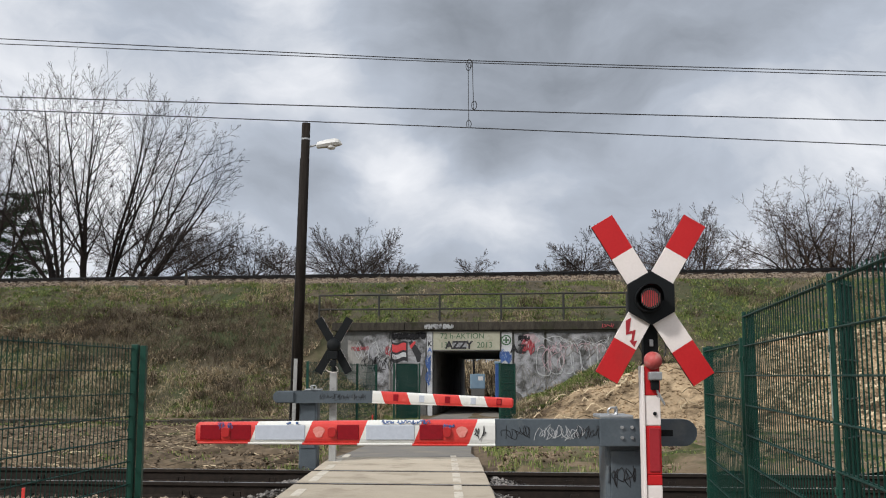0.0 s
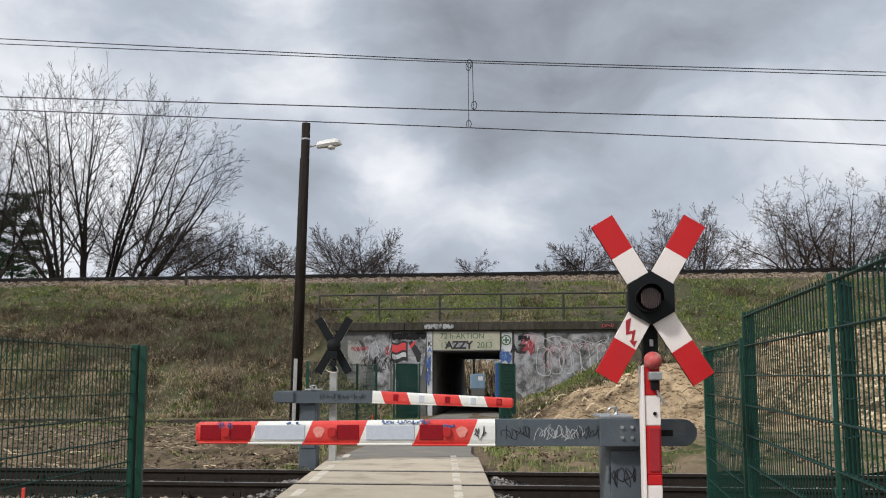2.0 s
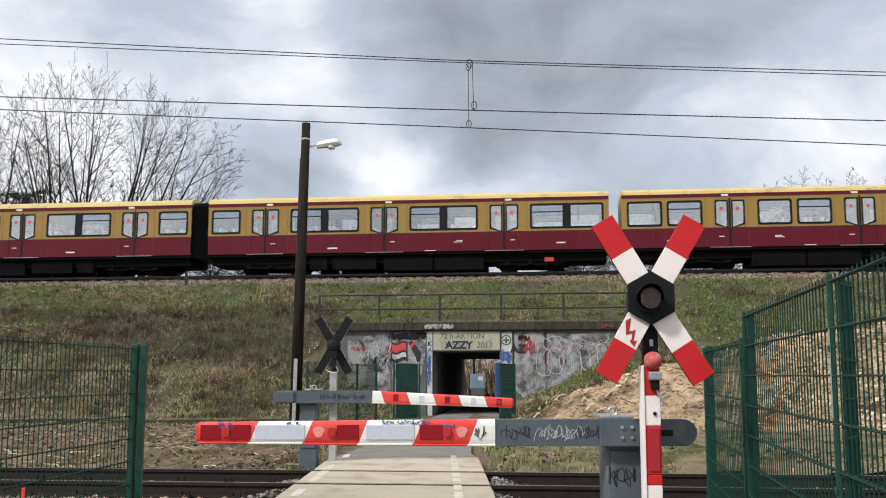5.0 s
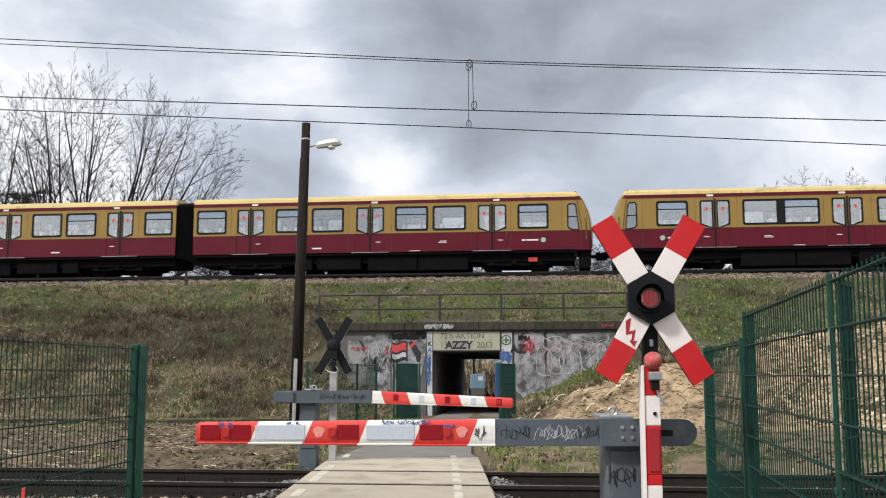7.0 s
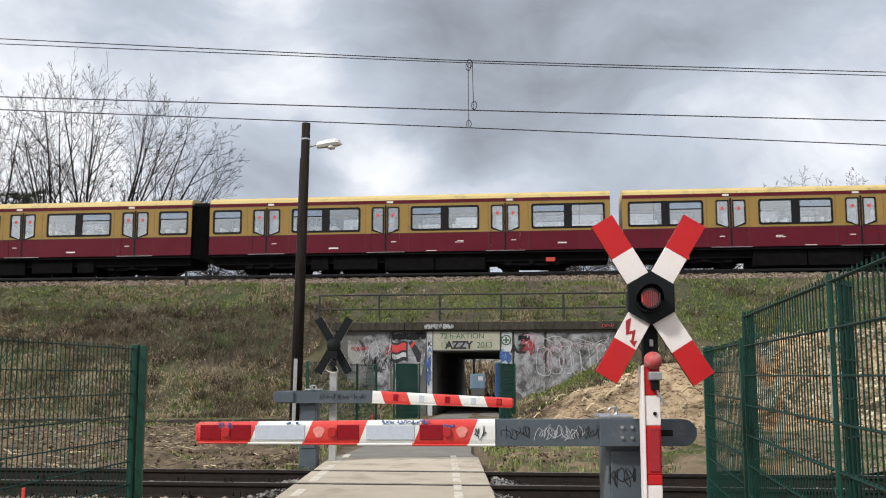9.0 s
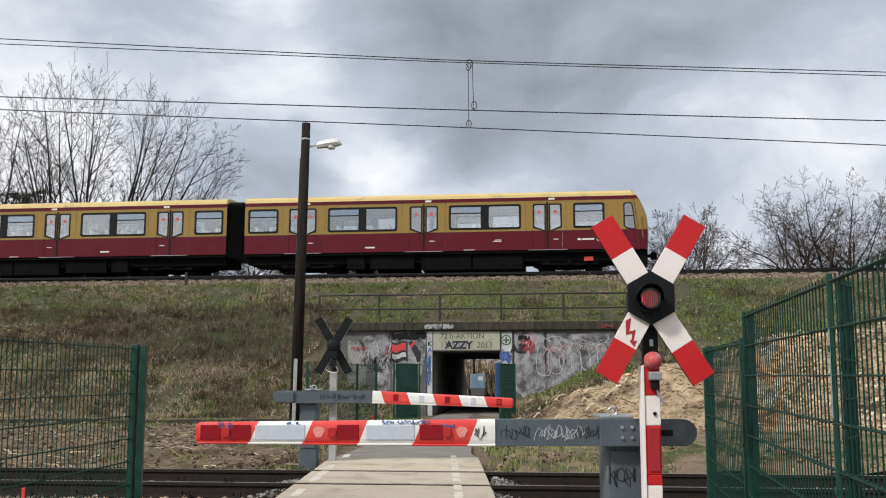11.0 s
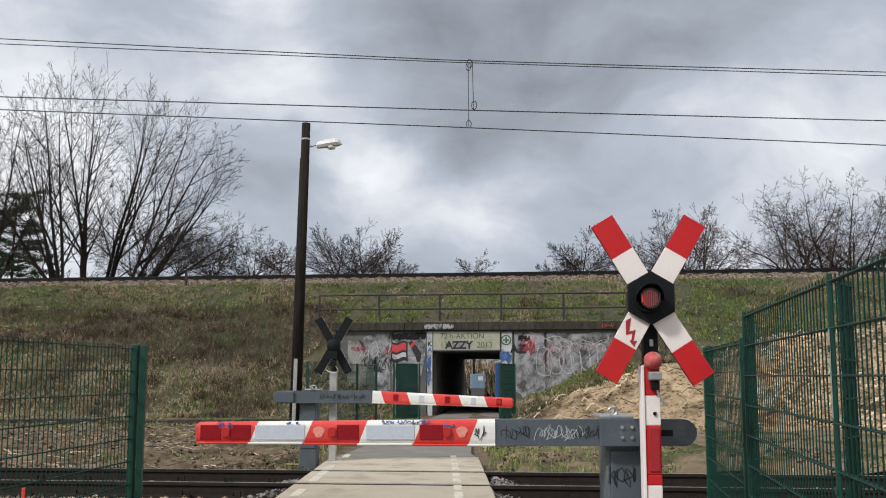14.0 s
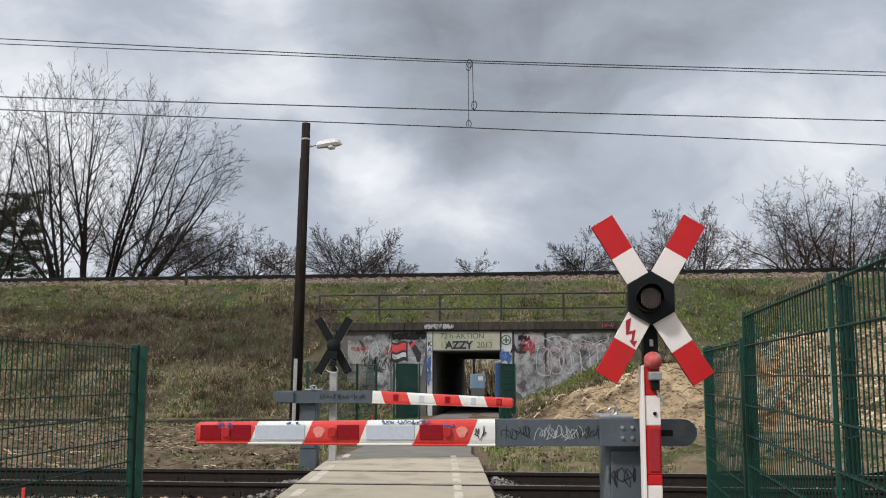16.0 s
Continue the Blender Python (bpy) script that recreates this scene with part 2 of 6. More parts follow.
M_RUBBER = surface("black_rubber", (0.005, 0.005, 0.006), (0.012, 0.012, 0.013), 0.7, scale=6, bump=0.05, spec=0.2)
M_PANE = glazing("coach_window_glass", (0.10, 0.12, 0.14), see=0.06, gloss=0.28)
M_DOORPANE = glazing("door_window_glass", (0.30, 0.31, 0.32), see=0.2, gloss=0.28)
M_CABPANE = glazing("cab_side_glass", (0.06, 0.07, 0.08), see=0.9, gloss=0.24)
M_TOPPANE = glazing("blue_tinted_vent_glass", (0.10, 0.18, 0.30), see=0.6, gloss=0.26)
M_INNER = surface("coach_interior_panel", (0.66, 0.66, 0.64), (0.80, 0.80, 0.77), 0.6, scale=2, bump=0)
M_STICKER = surface("red_sticker", (0.55, 0.06, 0.06), (0.6, 0.08, 0.08), 0.5, scale=8, bump=0)
M_MARK = surface("white_lettering", (0.62, 0.60, 0.58), (0.72, 0.70, 0.68), 0.5, scale=8, bump=0)

# ---------------------------------------------------------------- plan of the place
TURN = 7.0                       # the railway runs at this angle to the picture plane
RAILWAY = pose(0, 0, 0, 0, 0, -TURN)
NEAR = pose(0, 11.99, 0, 0, 0, -5.6)
RAIL_Z = 6.16                    # railhead on the embankment
WALL_W = 35.84                   # face of the underpass wall
rnd = random.Random(4)


def lump(x, y, s, seed=0.0):
    return noise.noise(Vector((x * s, y * s, seed)))


def smooth(a, b, x):
    k = min(1.0, max(0.0, (x - a) / (b - a)))
    return k * k * (3 - 2 * k)


def lerp(xs, zs, x):
    return float(np.interp(x, xs, zs))


def slope_z(u, w):
    """Height of the embankment at u along and w across the railway."""
    z = lerp((31.6, 32.6, 38, 43.0, 43.6, 50.4, 61, 63), (-0.25, 0.1, 2.95, 5.42, 5.55, 5.55, 0.0, -0.3), w)
    if w <= 35.9:
        if -8.3 < u < 2.2:
            if u > -3.5:
                front = lerp((-2.5, -1.73, 1.19, 2.2), (-0.05, 0.35, 1.68, 1.8), u)
            else:
                front = lerp((-8.3, -6.6, -5.2), (1.5, 0.45, -0.05), u)
            z = min(z, front * smooth(30.5, 35.6, w) - 0.04)
    elif w < 43.6:
        side = max(0.0, -8.4 - u, u - 2.3)
        z = max(z, 3.26 + (w - 36.2) * 0.315 - side * 0.9)
    if (-4.95 < u < -2.15 and w <= 35.9) or (-6.0 < u < -2.15 and w > 55.1):
        z = -0.3
    rough = 0.26 * lump(u, w, 0.45, 1) + 0.12 * lump(u, w, 1.3, 2)
    return z + rough * smooth(31.8, 33.5, w) * (1 - smooth(42.4, 43.4, w)) * (0.3 if w <= 35.9 and -8.3 < u < 2.2 else 1)


def sheet(us, ws, height, skip=lambda u0, u1, w0, w1: False):
    bm = bmesh.new()
    grid = [[bm.verts.new((u, w, height(u, w))) for w in ws] for u in us]
    for i in range(len(us) - 1):
        for j in range(len(ws) - 1):
            if not skip(us[i], us[i + 1], ws[j], ws[j + 1]):
                bm.faces.new((grid[i][j], grid[i + 1][j], grid[i + 1][j + 1], grid[i][j + 1]))
    return bm


def build_ground():
    ys = [-400, -60, -20, -8] + [-4 + 0.5 * k for k in range(76)] + [36, 40, 50, 62, 80, 120, 200, 400, 900, 1900]
    xs = [-1600, -500, -200, -100, -60, -36] + [-24 + 0.6 * k for k in range(81)] + [36, 60, 100, 200, 500, 1600]

    def height(x, y):
        near = smooth(45, 30, abs(x)) * smooth(60, 33, y) * smooth(-12, -4, y)
        bank = 0.13 * smooth(13.6, 15.6, y) * (1 - smooth(17, 22, y))
        on_path = smooth(1.6, 0.9, abs(x + 0.57))
        z = (0.06 * lump(x, y, 0.7, 5) + 0.05 * lump(x, y, 1.7, 6) + bank) * near
        return z * (1 - on_path) - 0.03 * on_path - (0.05 if 10.2 < y + 0.098 * x < 13.8 else 0)
    solo("ground", sheet(xs, ys, height), M_SOIL, "trampled sandy soil with thin grass beside the track", "ground", kind="structure", smooth=True)


def build_embankment():
    us = [-320, -200, -140, -100, -80, -66, -56, -50, -46] + [-43 + 0.55 * k for k in range(69)] + [-4.94, -4.4, -3.6, -2.8, -2.16] + \
         [-1.7 + 0.55 * k for k in range(64)] + [36, 40, 48, 60, 80, 110, 160, 260]
    us = sorted(u for u in us if not (-5.3 < u < -1.9) or u in (-4.94, -4.4, -3.6, -2.8, -2.16))
    ws = [31.6, 32.1] + [32.6 + 0.5 * k for k in range(7)] + [35.88, 36.2] + [36.7 + 0.5 * k for k in range(14)] + [43.6, 46, 48.5, 50.4, 52, 53.5, 55.05, 55.3, 57, 59, 61, 63]

    def skip(u0, u1, w0, w1):
        return u1 < -2.1 and ((u0 > -5 and w0 < 36 < w1) or (u0 > -6.2 and w0 < 55.2 < w1))
    solo("embankment", sheet(us, ws, slope_z, skip), M_SLOPE, "steep railway embankment of earth under withered grass", "embankment", kind="structure", m=RAILWAY, smooth=True)


def mound_z(u, w):
    ridge = lerp((-2.6, -1.2, 0.4, 1.6, 3.0, 5, 7, 10, 14, 17, 19), (-0.2, 0.15, 0.95, 1.42, 1.75, 2.2, 2.55, 2.85, 2.85, 2.2, -0.2), u)
    z = ridge * math.exp(-((w - 29.5) / 2.4) ** 2) * 1.05 - 0.12
    return z + 0.22 * lump(u, w, 0.8, 8) * smooth(0, 0.5, z) + 0.12 * lump(u, w, 2.3, 9) * smooth(-0.1, 0.4, z)


def build_mound():
    us = [-3 + 0.22 * k for k in range(102)]
    ws = [23.5 + 0.22 * k for k in range(52)]
    solo("sand_mound", sheet(us, ws, mound_z), M_SAND, "heap of freshly dug sand and roots before the embankment", "sand heap", kind="structure", m=RAILWAY, smooth=True)


def rail_mesh(u0, u1, name):
    prof = [(-0.07, 0), (0.07, 0), (0.07, 0.012), (0.015, 0.035), (0.012, 0.12), (0.036, 0.135), (0.036, 0.165), (0.028, 0.172),
            (-0.028, 0.172), (-0.036, 0.165), (-0.036, 0.135), (-0.012, 0.12), (-0.015, 0.035), (-0.07, 0.012)]
    bm = bmesh.new()
    a = [bm.verts.new((u0, y, z)) for y, z in prof]
    b = [bm.verts.new((u1, y, z)) for y, z in prof]
    for k in range(len(prof)):
        bm.faces.new((a[k], b[k], b[(k + 1) % len(prof)], a[(k + 1) % len(prof)])).material_index = 1 if k == 7 else 0
    return mesh_of(name, bm, (M_RAIL, M_RAILTOP))


def build_track(name, m, u0, u1, top, label, s0, s1):
    track = thing(name, m, label, "railway track", kind="structure")
    me = rail_mesh(u0, u1, "rail")
    for y in (-0.755, 0.755):
        r = new("rail", me)
        r.parent, r.location = track, (0, y, top - 0.172)
        tagged(r, "rusty rail with a polished head")
    bm = bmesh.new()
    box(bm, -0.13, -1.3, -0.2, 0.13, 1.3, 0.0, 0.02)
    for y in (-0.86, -0.65, 0.65, 0.86):
        box(bm, -0.06, y - 0.035, 0.0, 0.06, y + 0.035, 0.035, 0, 1)
        for x in (-0.04, 0.04):
            box(bm, x - 0.008, y - 0.03, 0.035, x + 0.008, y + 0.01, 0.085, 0, 1)
        box(bm, -0.048, y - 0.008, 0.07, 0.048, y + 0.008, 0.085, 0, 1)
    sl = mesh_of("sleeper", bm, (M_SLEEPER, M_RAIL))
    u = s0
    while u < s1:
        s = new("sleeper", sl)
        s.parent = track
        s.matrix_basis = pose(u + rnd.uniform(-0.02, 0.02), rnd.uniform(-0.03, 0.03), top - 0.172, 0, 0, rnd.uniform(-0.6, 0.6))
        u += 0.62
    return track


def scatter(name, count, place, make, material, label, category, m=None):
    """One mesh of many small pieces; make gives the points and faces of a piece at a place."""
    vs, fs = [], []
    for _ in range(count):
        p = place()
        if p is None:
            continue
        pv, pf = make(p)
        o = len(vs)
        vs.extend(pv)
        fs.extend([tuple(i + o for i in q) for q in pf])
    me = bpy.data.meshes.new(name)
    me.from_pydata(vs, [], fs)
    me.materials.append(material)
    ob = new(name, me)
    if m is not None:
        ob.matrix_basis = m
    return tagged(ob, label, category, kind="stuff")


OCTA = ((1, 0, 0), (-1, 0, 0), (0, 1, 0), (0, -1, 0), (0, 0, 1), (0, 0, -1))
OCTA_F = ((0, 2, 4), (2, 1, 4), (1, 3, 4), (3, 0, 4), (2, 0, 5), (1, 2, 5), (3, 1, 5), (0, 3, 5))


def stone(lo, hi):
    def make(p):
        r = rnd.uniform(lo, hi)
        a = rnd.uniform(0, math.tau)
        c, s = math.cos(a), math.sin(a)
        out = []
        for x, y, z in OCTA:
            x, y, z = x * r * rnd.uniform(0.6, 1.25), y * r * rnd.uniform(0.6, 1.25), z * r * rnd.uniform(0.5, 0.9)
            x, y = x + 0.3 * z, y - 0.3 * x
            out.append((p[0] + c * x - s * y, p[1] + s * x + c * y, p[2] + z))
        return out, OCTA_F
    return make


def blade(lo, hi, width, lean):
    def make(p):
        vs, fs = [], []
        tuft = 0.6 + 1.3 * max(0.0, lump(p[0], p[1], 1.2, 55) + 0.15)
        for _ in range(rnd.randint(3, 5)):
            h = rnd.uniform(lo, hi) * tuft
            a, t = rnd.uniform(0, math.tau), rnd.uniform(0, math.tau)
            dx, dy = math.cos(a) * width, math.sin(a) * width
            k = rnd.uniform(0.2, 1.0) * lean * h
            lx, ly = math.cos(t) * k, math.sin(t) * k
            x, y, z = p[0] + rnd.uniform(-0.08, 0.08), p[1] + rnd.uniform(-0.08, 0.08), p[2]
            o = len(vs)
            vs += [(x - dx, y - dy, z - 0.04), (x + dx, y + dy, z - 0.04), (x + lx * 0.4 + dx * 0.7, y + ly * 0.4 + dy * 0.7, z + h * 0.6),
                   (x + lx * 0.4 - dx * 0.7, y + ly * 0.4 - dy * 0.7, z + h * 0.6), (x + lx, y + ly, z + h * (1 - 0.3 * lean))]
            fs += [(o, o + 1, o + 2, o + 3), (o + 3, o + 2, o + 4)]
        return vs, fs
    return make


def build_ballast():
    prof = [(43.55, 5.42), (44.0, 5.58), (44.8, 5.78), (45.3, 5.88), (48.4, 5.95), (49.0, 5.90), (50.2, 5.4)]
    bm = bmesh.new()
    us = [-320, -100, -60, -45] + [-42 + 0.8 * k for k in range(86)] + [40, 80, 260]
    rows = [[bm.verts.new((u, w + 0.08 * lump(u, w, 0.9, 3), z + 0.03 * lump(u, w, 1.1, 4))) for w, z in prof] for u in us]
    for a, b in zip(rows, rows[1:]):
        for k in range(len(prof) - 1):
            bm.faces.new((a[k], b[k], b[k + 1], a[k + 1]))
    solo("ballast_bed", bm, M_BED, "brown crushed stone ballast under the upper track", "ballast", kind="structure", m=RAILWAY)

    def on_shoulder():
        w = rnd.uniform(43.45, 45.75)
        return (rnd.uniform(-31, 18), w, lerp([p[0] for p in prof], [p[1] for p in prof], w) + rnd.uniform(-0.01, 0.03))
    scatter("ballast_stones", 13000, on_shoulder, stone(0.035, 0.075), M_BALLAST, "loose brown ballast stones on the shoulder of the upper track", "ballast", RAILWAY)

    def by_rails():
        u, w = rnd.uniform(-8, 8), rnd.uniform(-2.1, 2.2)
        if -1.95 < u + 0.098 * w + 0.35 < 1.15:
            return None
        return (u, w, -0.01 + rnd.uniform(-0.02, 0.03) + (0.02 if abs(w) < 1.6 else -0.02))
    scatter("track_ballast", 9000, by_rails, stone(0.02, 0.045), M_BALLAST, "sandy ballast stones between the sleepers of the lower track", "ballast", NEAR)

    def beside_deck():
        side = rnd.choice((-1, 1))
        x = -0.57 + side * (1.12 + abs(rnd.gauss(0, 0.35)))
        w = rnd.uniform(-1.0, 1.3)
        return (x + 0.35 - 0.35, w, 0.13 - 0.2 * max(0, abs(x + 0.57) - 1.1) + rnd.uniform(-0.03, 0.02))
    scatter("deck_gravel", 1800, beside_deck, stone(0.015, 0.035), M_GRAVEL, "dark loose gravel against the crossing deck", "gravel", NEAR)
    bm = bmesh.new()
    prof2 = [(-2.6, -0.14), (-1.7, -0.02), (1.7, -0.02), (2.6, -0.14)]
    us2 = [-200, -40] + [-14 + 0.5 * k for k in range(57)] + [40, 200]
    rows = [[bm.verts.new((u, w, z + 0.02 * lump(u, w, 1.8, 7))) for w, z in prof2] for u in us2]
    for a, b in zip(rows, rows[1:]):
        for k in range(3):
            bm.faces.new((a[k], b[k], b[k + 1], a[k + 1]))
    solo("track_bed", bm, M_BED, "sandy ballast bed of the lower track", "ballast", kind="structure", m=NEAR)


def build_path():
    """The foot and cycle path: near ramp, crossing panels, far ramp and the way to the underpass."""
    def strip(rows):
        bm = bmesh.new()
        tops = [[bm.verts.new((x, y, z)) for x in (x0, x0 * 0.5 + x1 * 0.5, x1)] for y, x0, x1, z in rows]
        lows = [[bm.verts.new((x, y, z - 0.35)) for x in (x0, x0 * 0.5 + x1 * 0.5, x1)] for y, x0, x1, z in rows]
        for j in range(len(rows) - 1):
            for i in range(2):
                bm.faces.new((tops[j][i], tops[j][i + 1], tops[j + 1][i + 1], tops[j + 1][i]))
            bm.faces.new((tops[j][0], tops[j + 1][0], lows[j + 1][0], lows[j][0]))
            bm.faces.new((tops[j][2], lows[j][2], lows[j + 1][2], tops[j + 1][2]))
        for j in (0, -1):
            for i in range(2):
                bm.faces.new((tops[j][i], lows[j][i], lows[j][i + 1], tops[j][i + 1]))
        return bm
    L, R = -1.62, 0.47
    road = solo("path", strip([(-12, L, R, 0.02), (3, L, R, 0.02), (6.5, L, R, 0.03), (8.6, L, R, 0.10), (9.95, L - 0.1, R + 0.05, 0.178)]), M_ASPHALT,
                "grey asphalt footpath with worn dashed white edge lines", "path", kind="structure")
    part("far_path", strip([(15.0, L - 0.05, R + 0.05, 0.178), (17.0, L, R, 0.10), (20, L + 0.1, R + 0.1, 0.03), (25, L + 0.6, R + 0.6, 0.015), (30, -0.7, 1.5, 0.01),
                            (35.5, -0.15, 2.2, 0.005), (36.0, -0.1, 2.3, 0.005), (56, 1.5, 4.1, 0.005), (66, 2.0, 4.6, 0.0), (90, 6, 9, 0.0)]), M_ASPHALT, road)
    skew = -0.098
    crossing = thing("crossing_deck", pose(0, 0, 0), "light concrete panels of a level crossing deck flush with the rails", "level crossing", kind="structure")
    for y0, y1 in ((9.98, 11.16), (11.33, 12.69), (12.86, 13.85), (13.87, 14.98)):
        for x0, x1 in ((L - 0.06, R + 0.06),):
            bm = bmesh.new()
            c = [(x0, y0 + skew * x0 * (y0 > 10)), (x1, y0 + skew * x1 * (y0 > 10)), (x1, y1 + skew * x1 * (y1 < 14.5)), (x0, y1 + skew * x0 * (y1 < 14.5))]
            lo = [bm.verts.new((x, y, 0.02)) for x, y in c]
            hi = [bm.verts.new((x, y, 0.196)) for x, y in c]
            bm.faces.new(hi)
            bm.faces.new(lo[::-1])
            for k in range(4):
                bm.faces.new((lo[k], lo[(k + 1) % 4], hi[(k + 1) % 4], hi[k]))
            bmesh.ops.bevel(bm, geom=[e for e in bm.edges if all(v in hi for v in e.verts)], offset=0.012, segments=2, affect="EDGES")
            part("panel", bm, M_PANEL, crossing)
    for x, wd, ys in ((-1.5, 0.05, (10.05, 11.45, 12.1, 12.95, 14.0, 15.3)), (0.16, 0.045, (10.05, 10.75, 11.45, 12.1, 12.95, 13.55, 14.25, 15.2))):
        for y in ys:
            bm = bmesh.new()
            n = 0.62 if x < 0 else 0.5
            z = 0.2 if y < 15 else 0.178
            if y > 15:
                box(bm, x - wd, y, 0.12, x + wd, y + n, 0.165)
            else:
                box(bm, x - wd, y + skew * x, 0.19, x + wd, min(y + n, 14.95) + skew * x, 0.1995)
            part("edge_line", bm, M_LINE, crossing, "worn white paint dash")


def build_underpass():
    wall = thing("underpass_wall", RAILWAY, "weathered concrete underpass wall covered with graffiti", "retaining wall", kind="structure")
    f = WALL_W
    for u0, u1, z0, z1, dw in ((-8.3, -6.37, -0.3, 3.02, 0), (-6.35, -5.01, -0.3, 3.02, 0.01), (-4.99, -4.77, -0.3, 3.02, -0.03), (-4.765, -2.315, 2.28, 3.02, -0.04),
                               (-2.31, -1.86, -0.3, 3.02, -0.02), (-1.84, -0.71, -0.3, 3.02, 0.0), (-0.69, 2.15, -0.3, 3.02, 0.01)):
        part("wall_panel", boxed(u0, f + dw, z0, u1, f + 0.34, z1, bevel=0.012), M_CONCRETE, wall)
    u = -8.5
    while u < 2.2:
        part("coping", boxed(u, f - 0.16, 3.03, min(u + 2.7, 2.35), f + 0.38, 3.33, bevel=0.02), M_DARKCONC, wall, "dark mossy concrete coping")
        u += 2.71
    def askew(bm):
        for v in bm.verts:
            v.co.x -= 0.0407 * (v.co.y - f)
        return bm
    for u0, u1 in ((-5.1, -4.77), (-2.31, -2.0)):
        part("tunnel_wall", askew(boxed(u0, f + 0.345, -0.3, u1, 55.2, 2.6, bevel=0.01)), M_TUNNEL, wall)
    part("tunnel_roof", askew(boxed(-4.765, f + 0.345, 2.29, -2.315, 55.2, 2.7)), M_TUNNEL, wall)
    rail = thing("railing", RAILWAY, "thin dark grey steel railing above the underpass wall", "railing", kind="")
    us = [-9.31 + 2.32 * k for k in range(6)]
    for u in us:
        part("post", piped((u, 37.0, 3.3), (u, 37.0, 4.45), 0.042, sides=8), M_RAILGREY, rail)
    for z in (4.44, 3.9):
        part("rail", piped((us[0], 37.0, z), (us[-1] + 0.3, 37.0, z), 0.034, sides=8), M_RAILGREY, rail)


M_RAILGREY = surface("weathered_railing_paint", (0.02, 0.02, 0.018), (0.045, 0.044, 0.04), 0.7, 0.2, scale=6, bump=0.05)
M_GRAVEL = surface("dark_gravel", (0.05, 0.047, 0.044), (0.30, 0.28, 0.26), 0.95, scale=9, bump=0.3, random_by="island")


# ---------------------------------------------------------------- crossing signals and barriers
def cross_arm(angle, length, width, inner, red, parent, mats, thick=0.012, name="arm", label="", y=0.0):
    """One arm of a crossbuck from inner to length along an angle, with a red end."""
    c, s = math.cos(radians(angle)), math.sin(radians(angle))

    def quad(a, b):
        return [(a * c + width / 2 * s, a * s - width / 2 * c), (b * c + width / 2 * s, b * s - width / 2 * c),
                (b * c - width / 2 * s, b * s + width / 2 * c), (a * c - width / 2 * s, a * s + width / 2 * c)]
    arm = part(name, plated(quad(inner, length - red), y, y + thick, 0.002), mats[0], parent, label)
    part("red_end", plated(quad(length - red, length), y, y + thick, 0.002), mats[1], arm, "red enamel end")
    bm = bmesh.new()
    for a in (-1, 1):
        q = [(inner * c + a * (width / 2 - 0.006) * s, inner * s - a * (width / 2 - 0.006) * c), (length * c + a * (width / 2 - 0.006) * s, length * s - a * (width / 2 - 0.006) * c)]
        nx, nz = 0.006 * s, -0.006 * c
        plate(bm, [(q[0][0] - nx, q[0][1] - nz), (q[1][0] - nx, q[1][1] - nz), (q[1][0] + nx, q[1][1] + nz), (q[0][0] + nx, q[0][1] + nz)], y + thick, y + thick + 0.02)
    part("rim", bm, M_WHITE if mats[2] is None else mats[2], arm, "folded metal rim")
    return arm


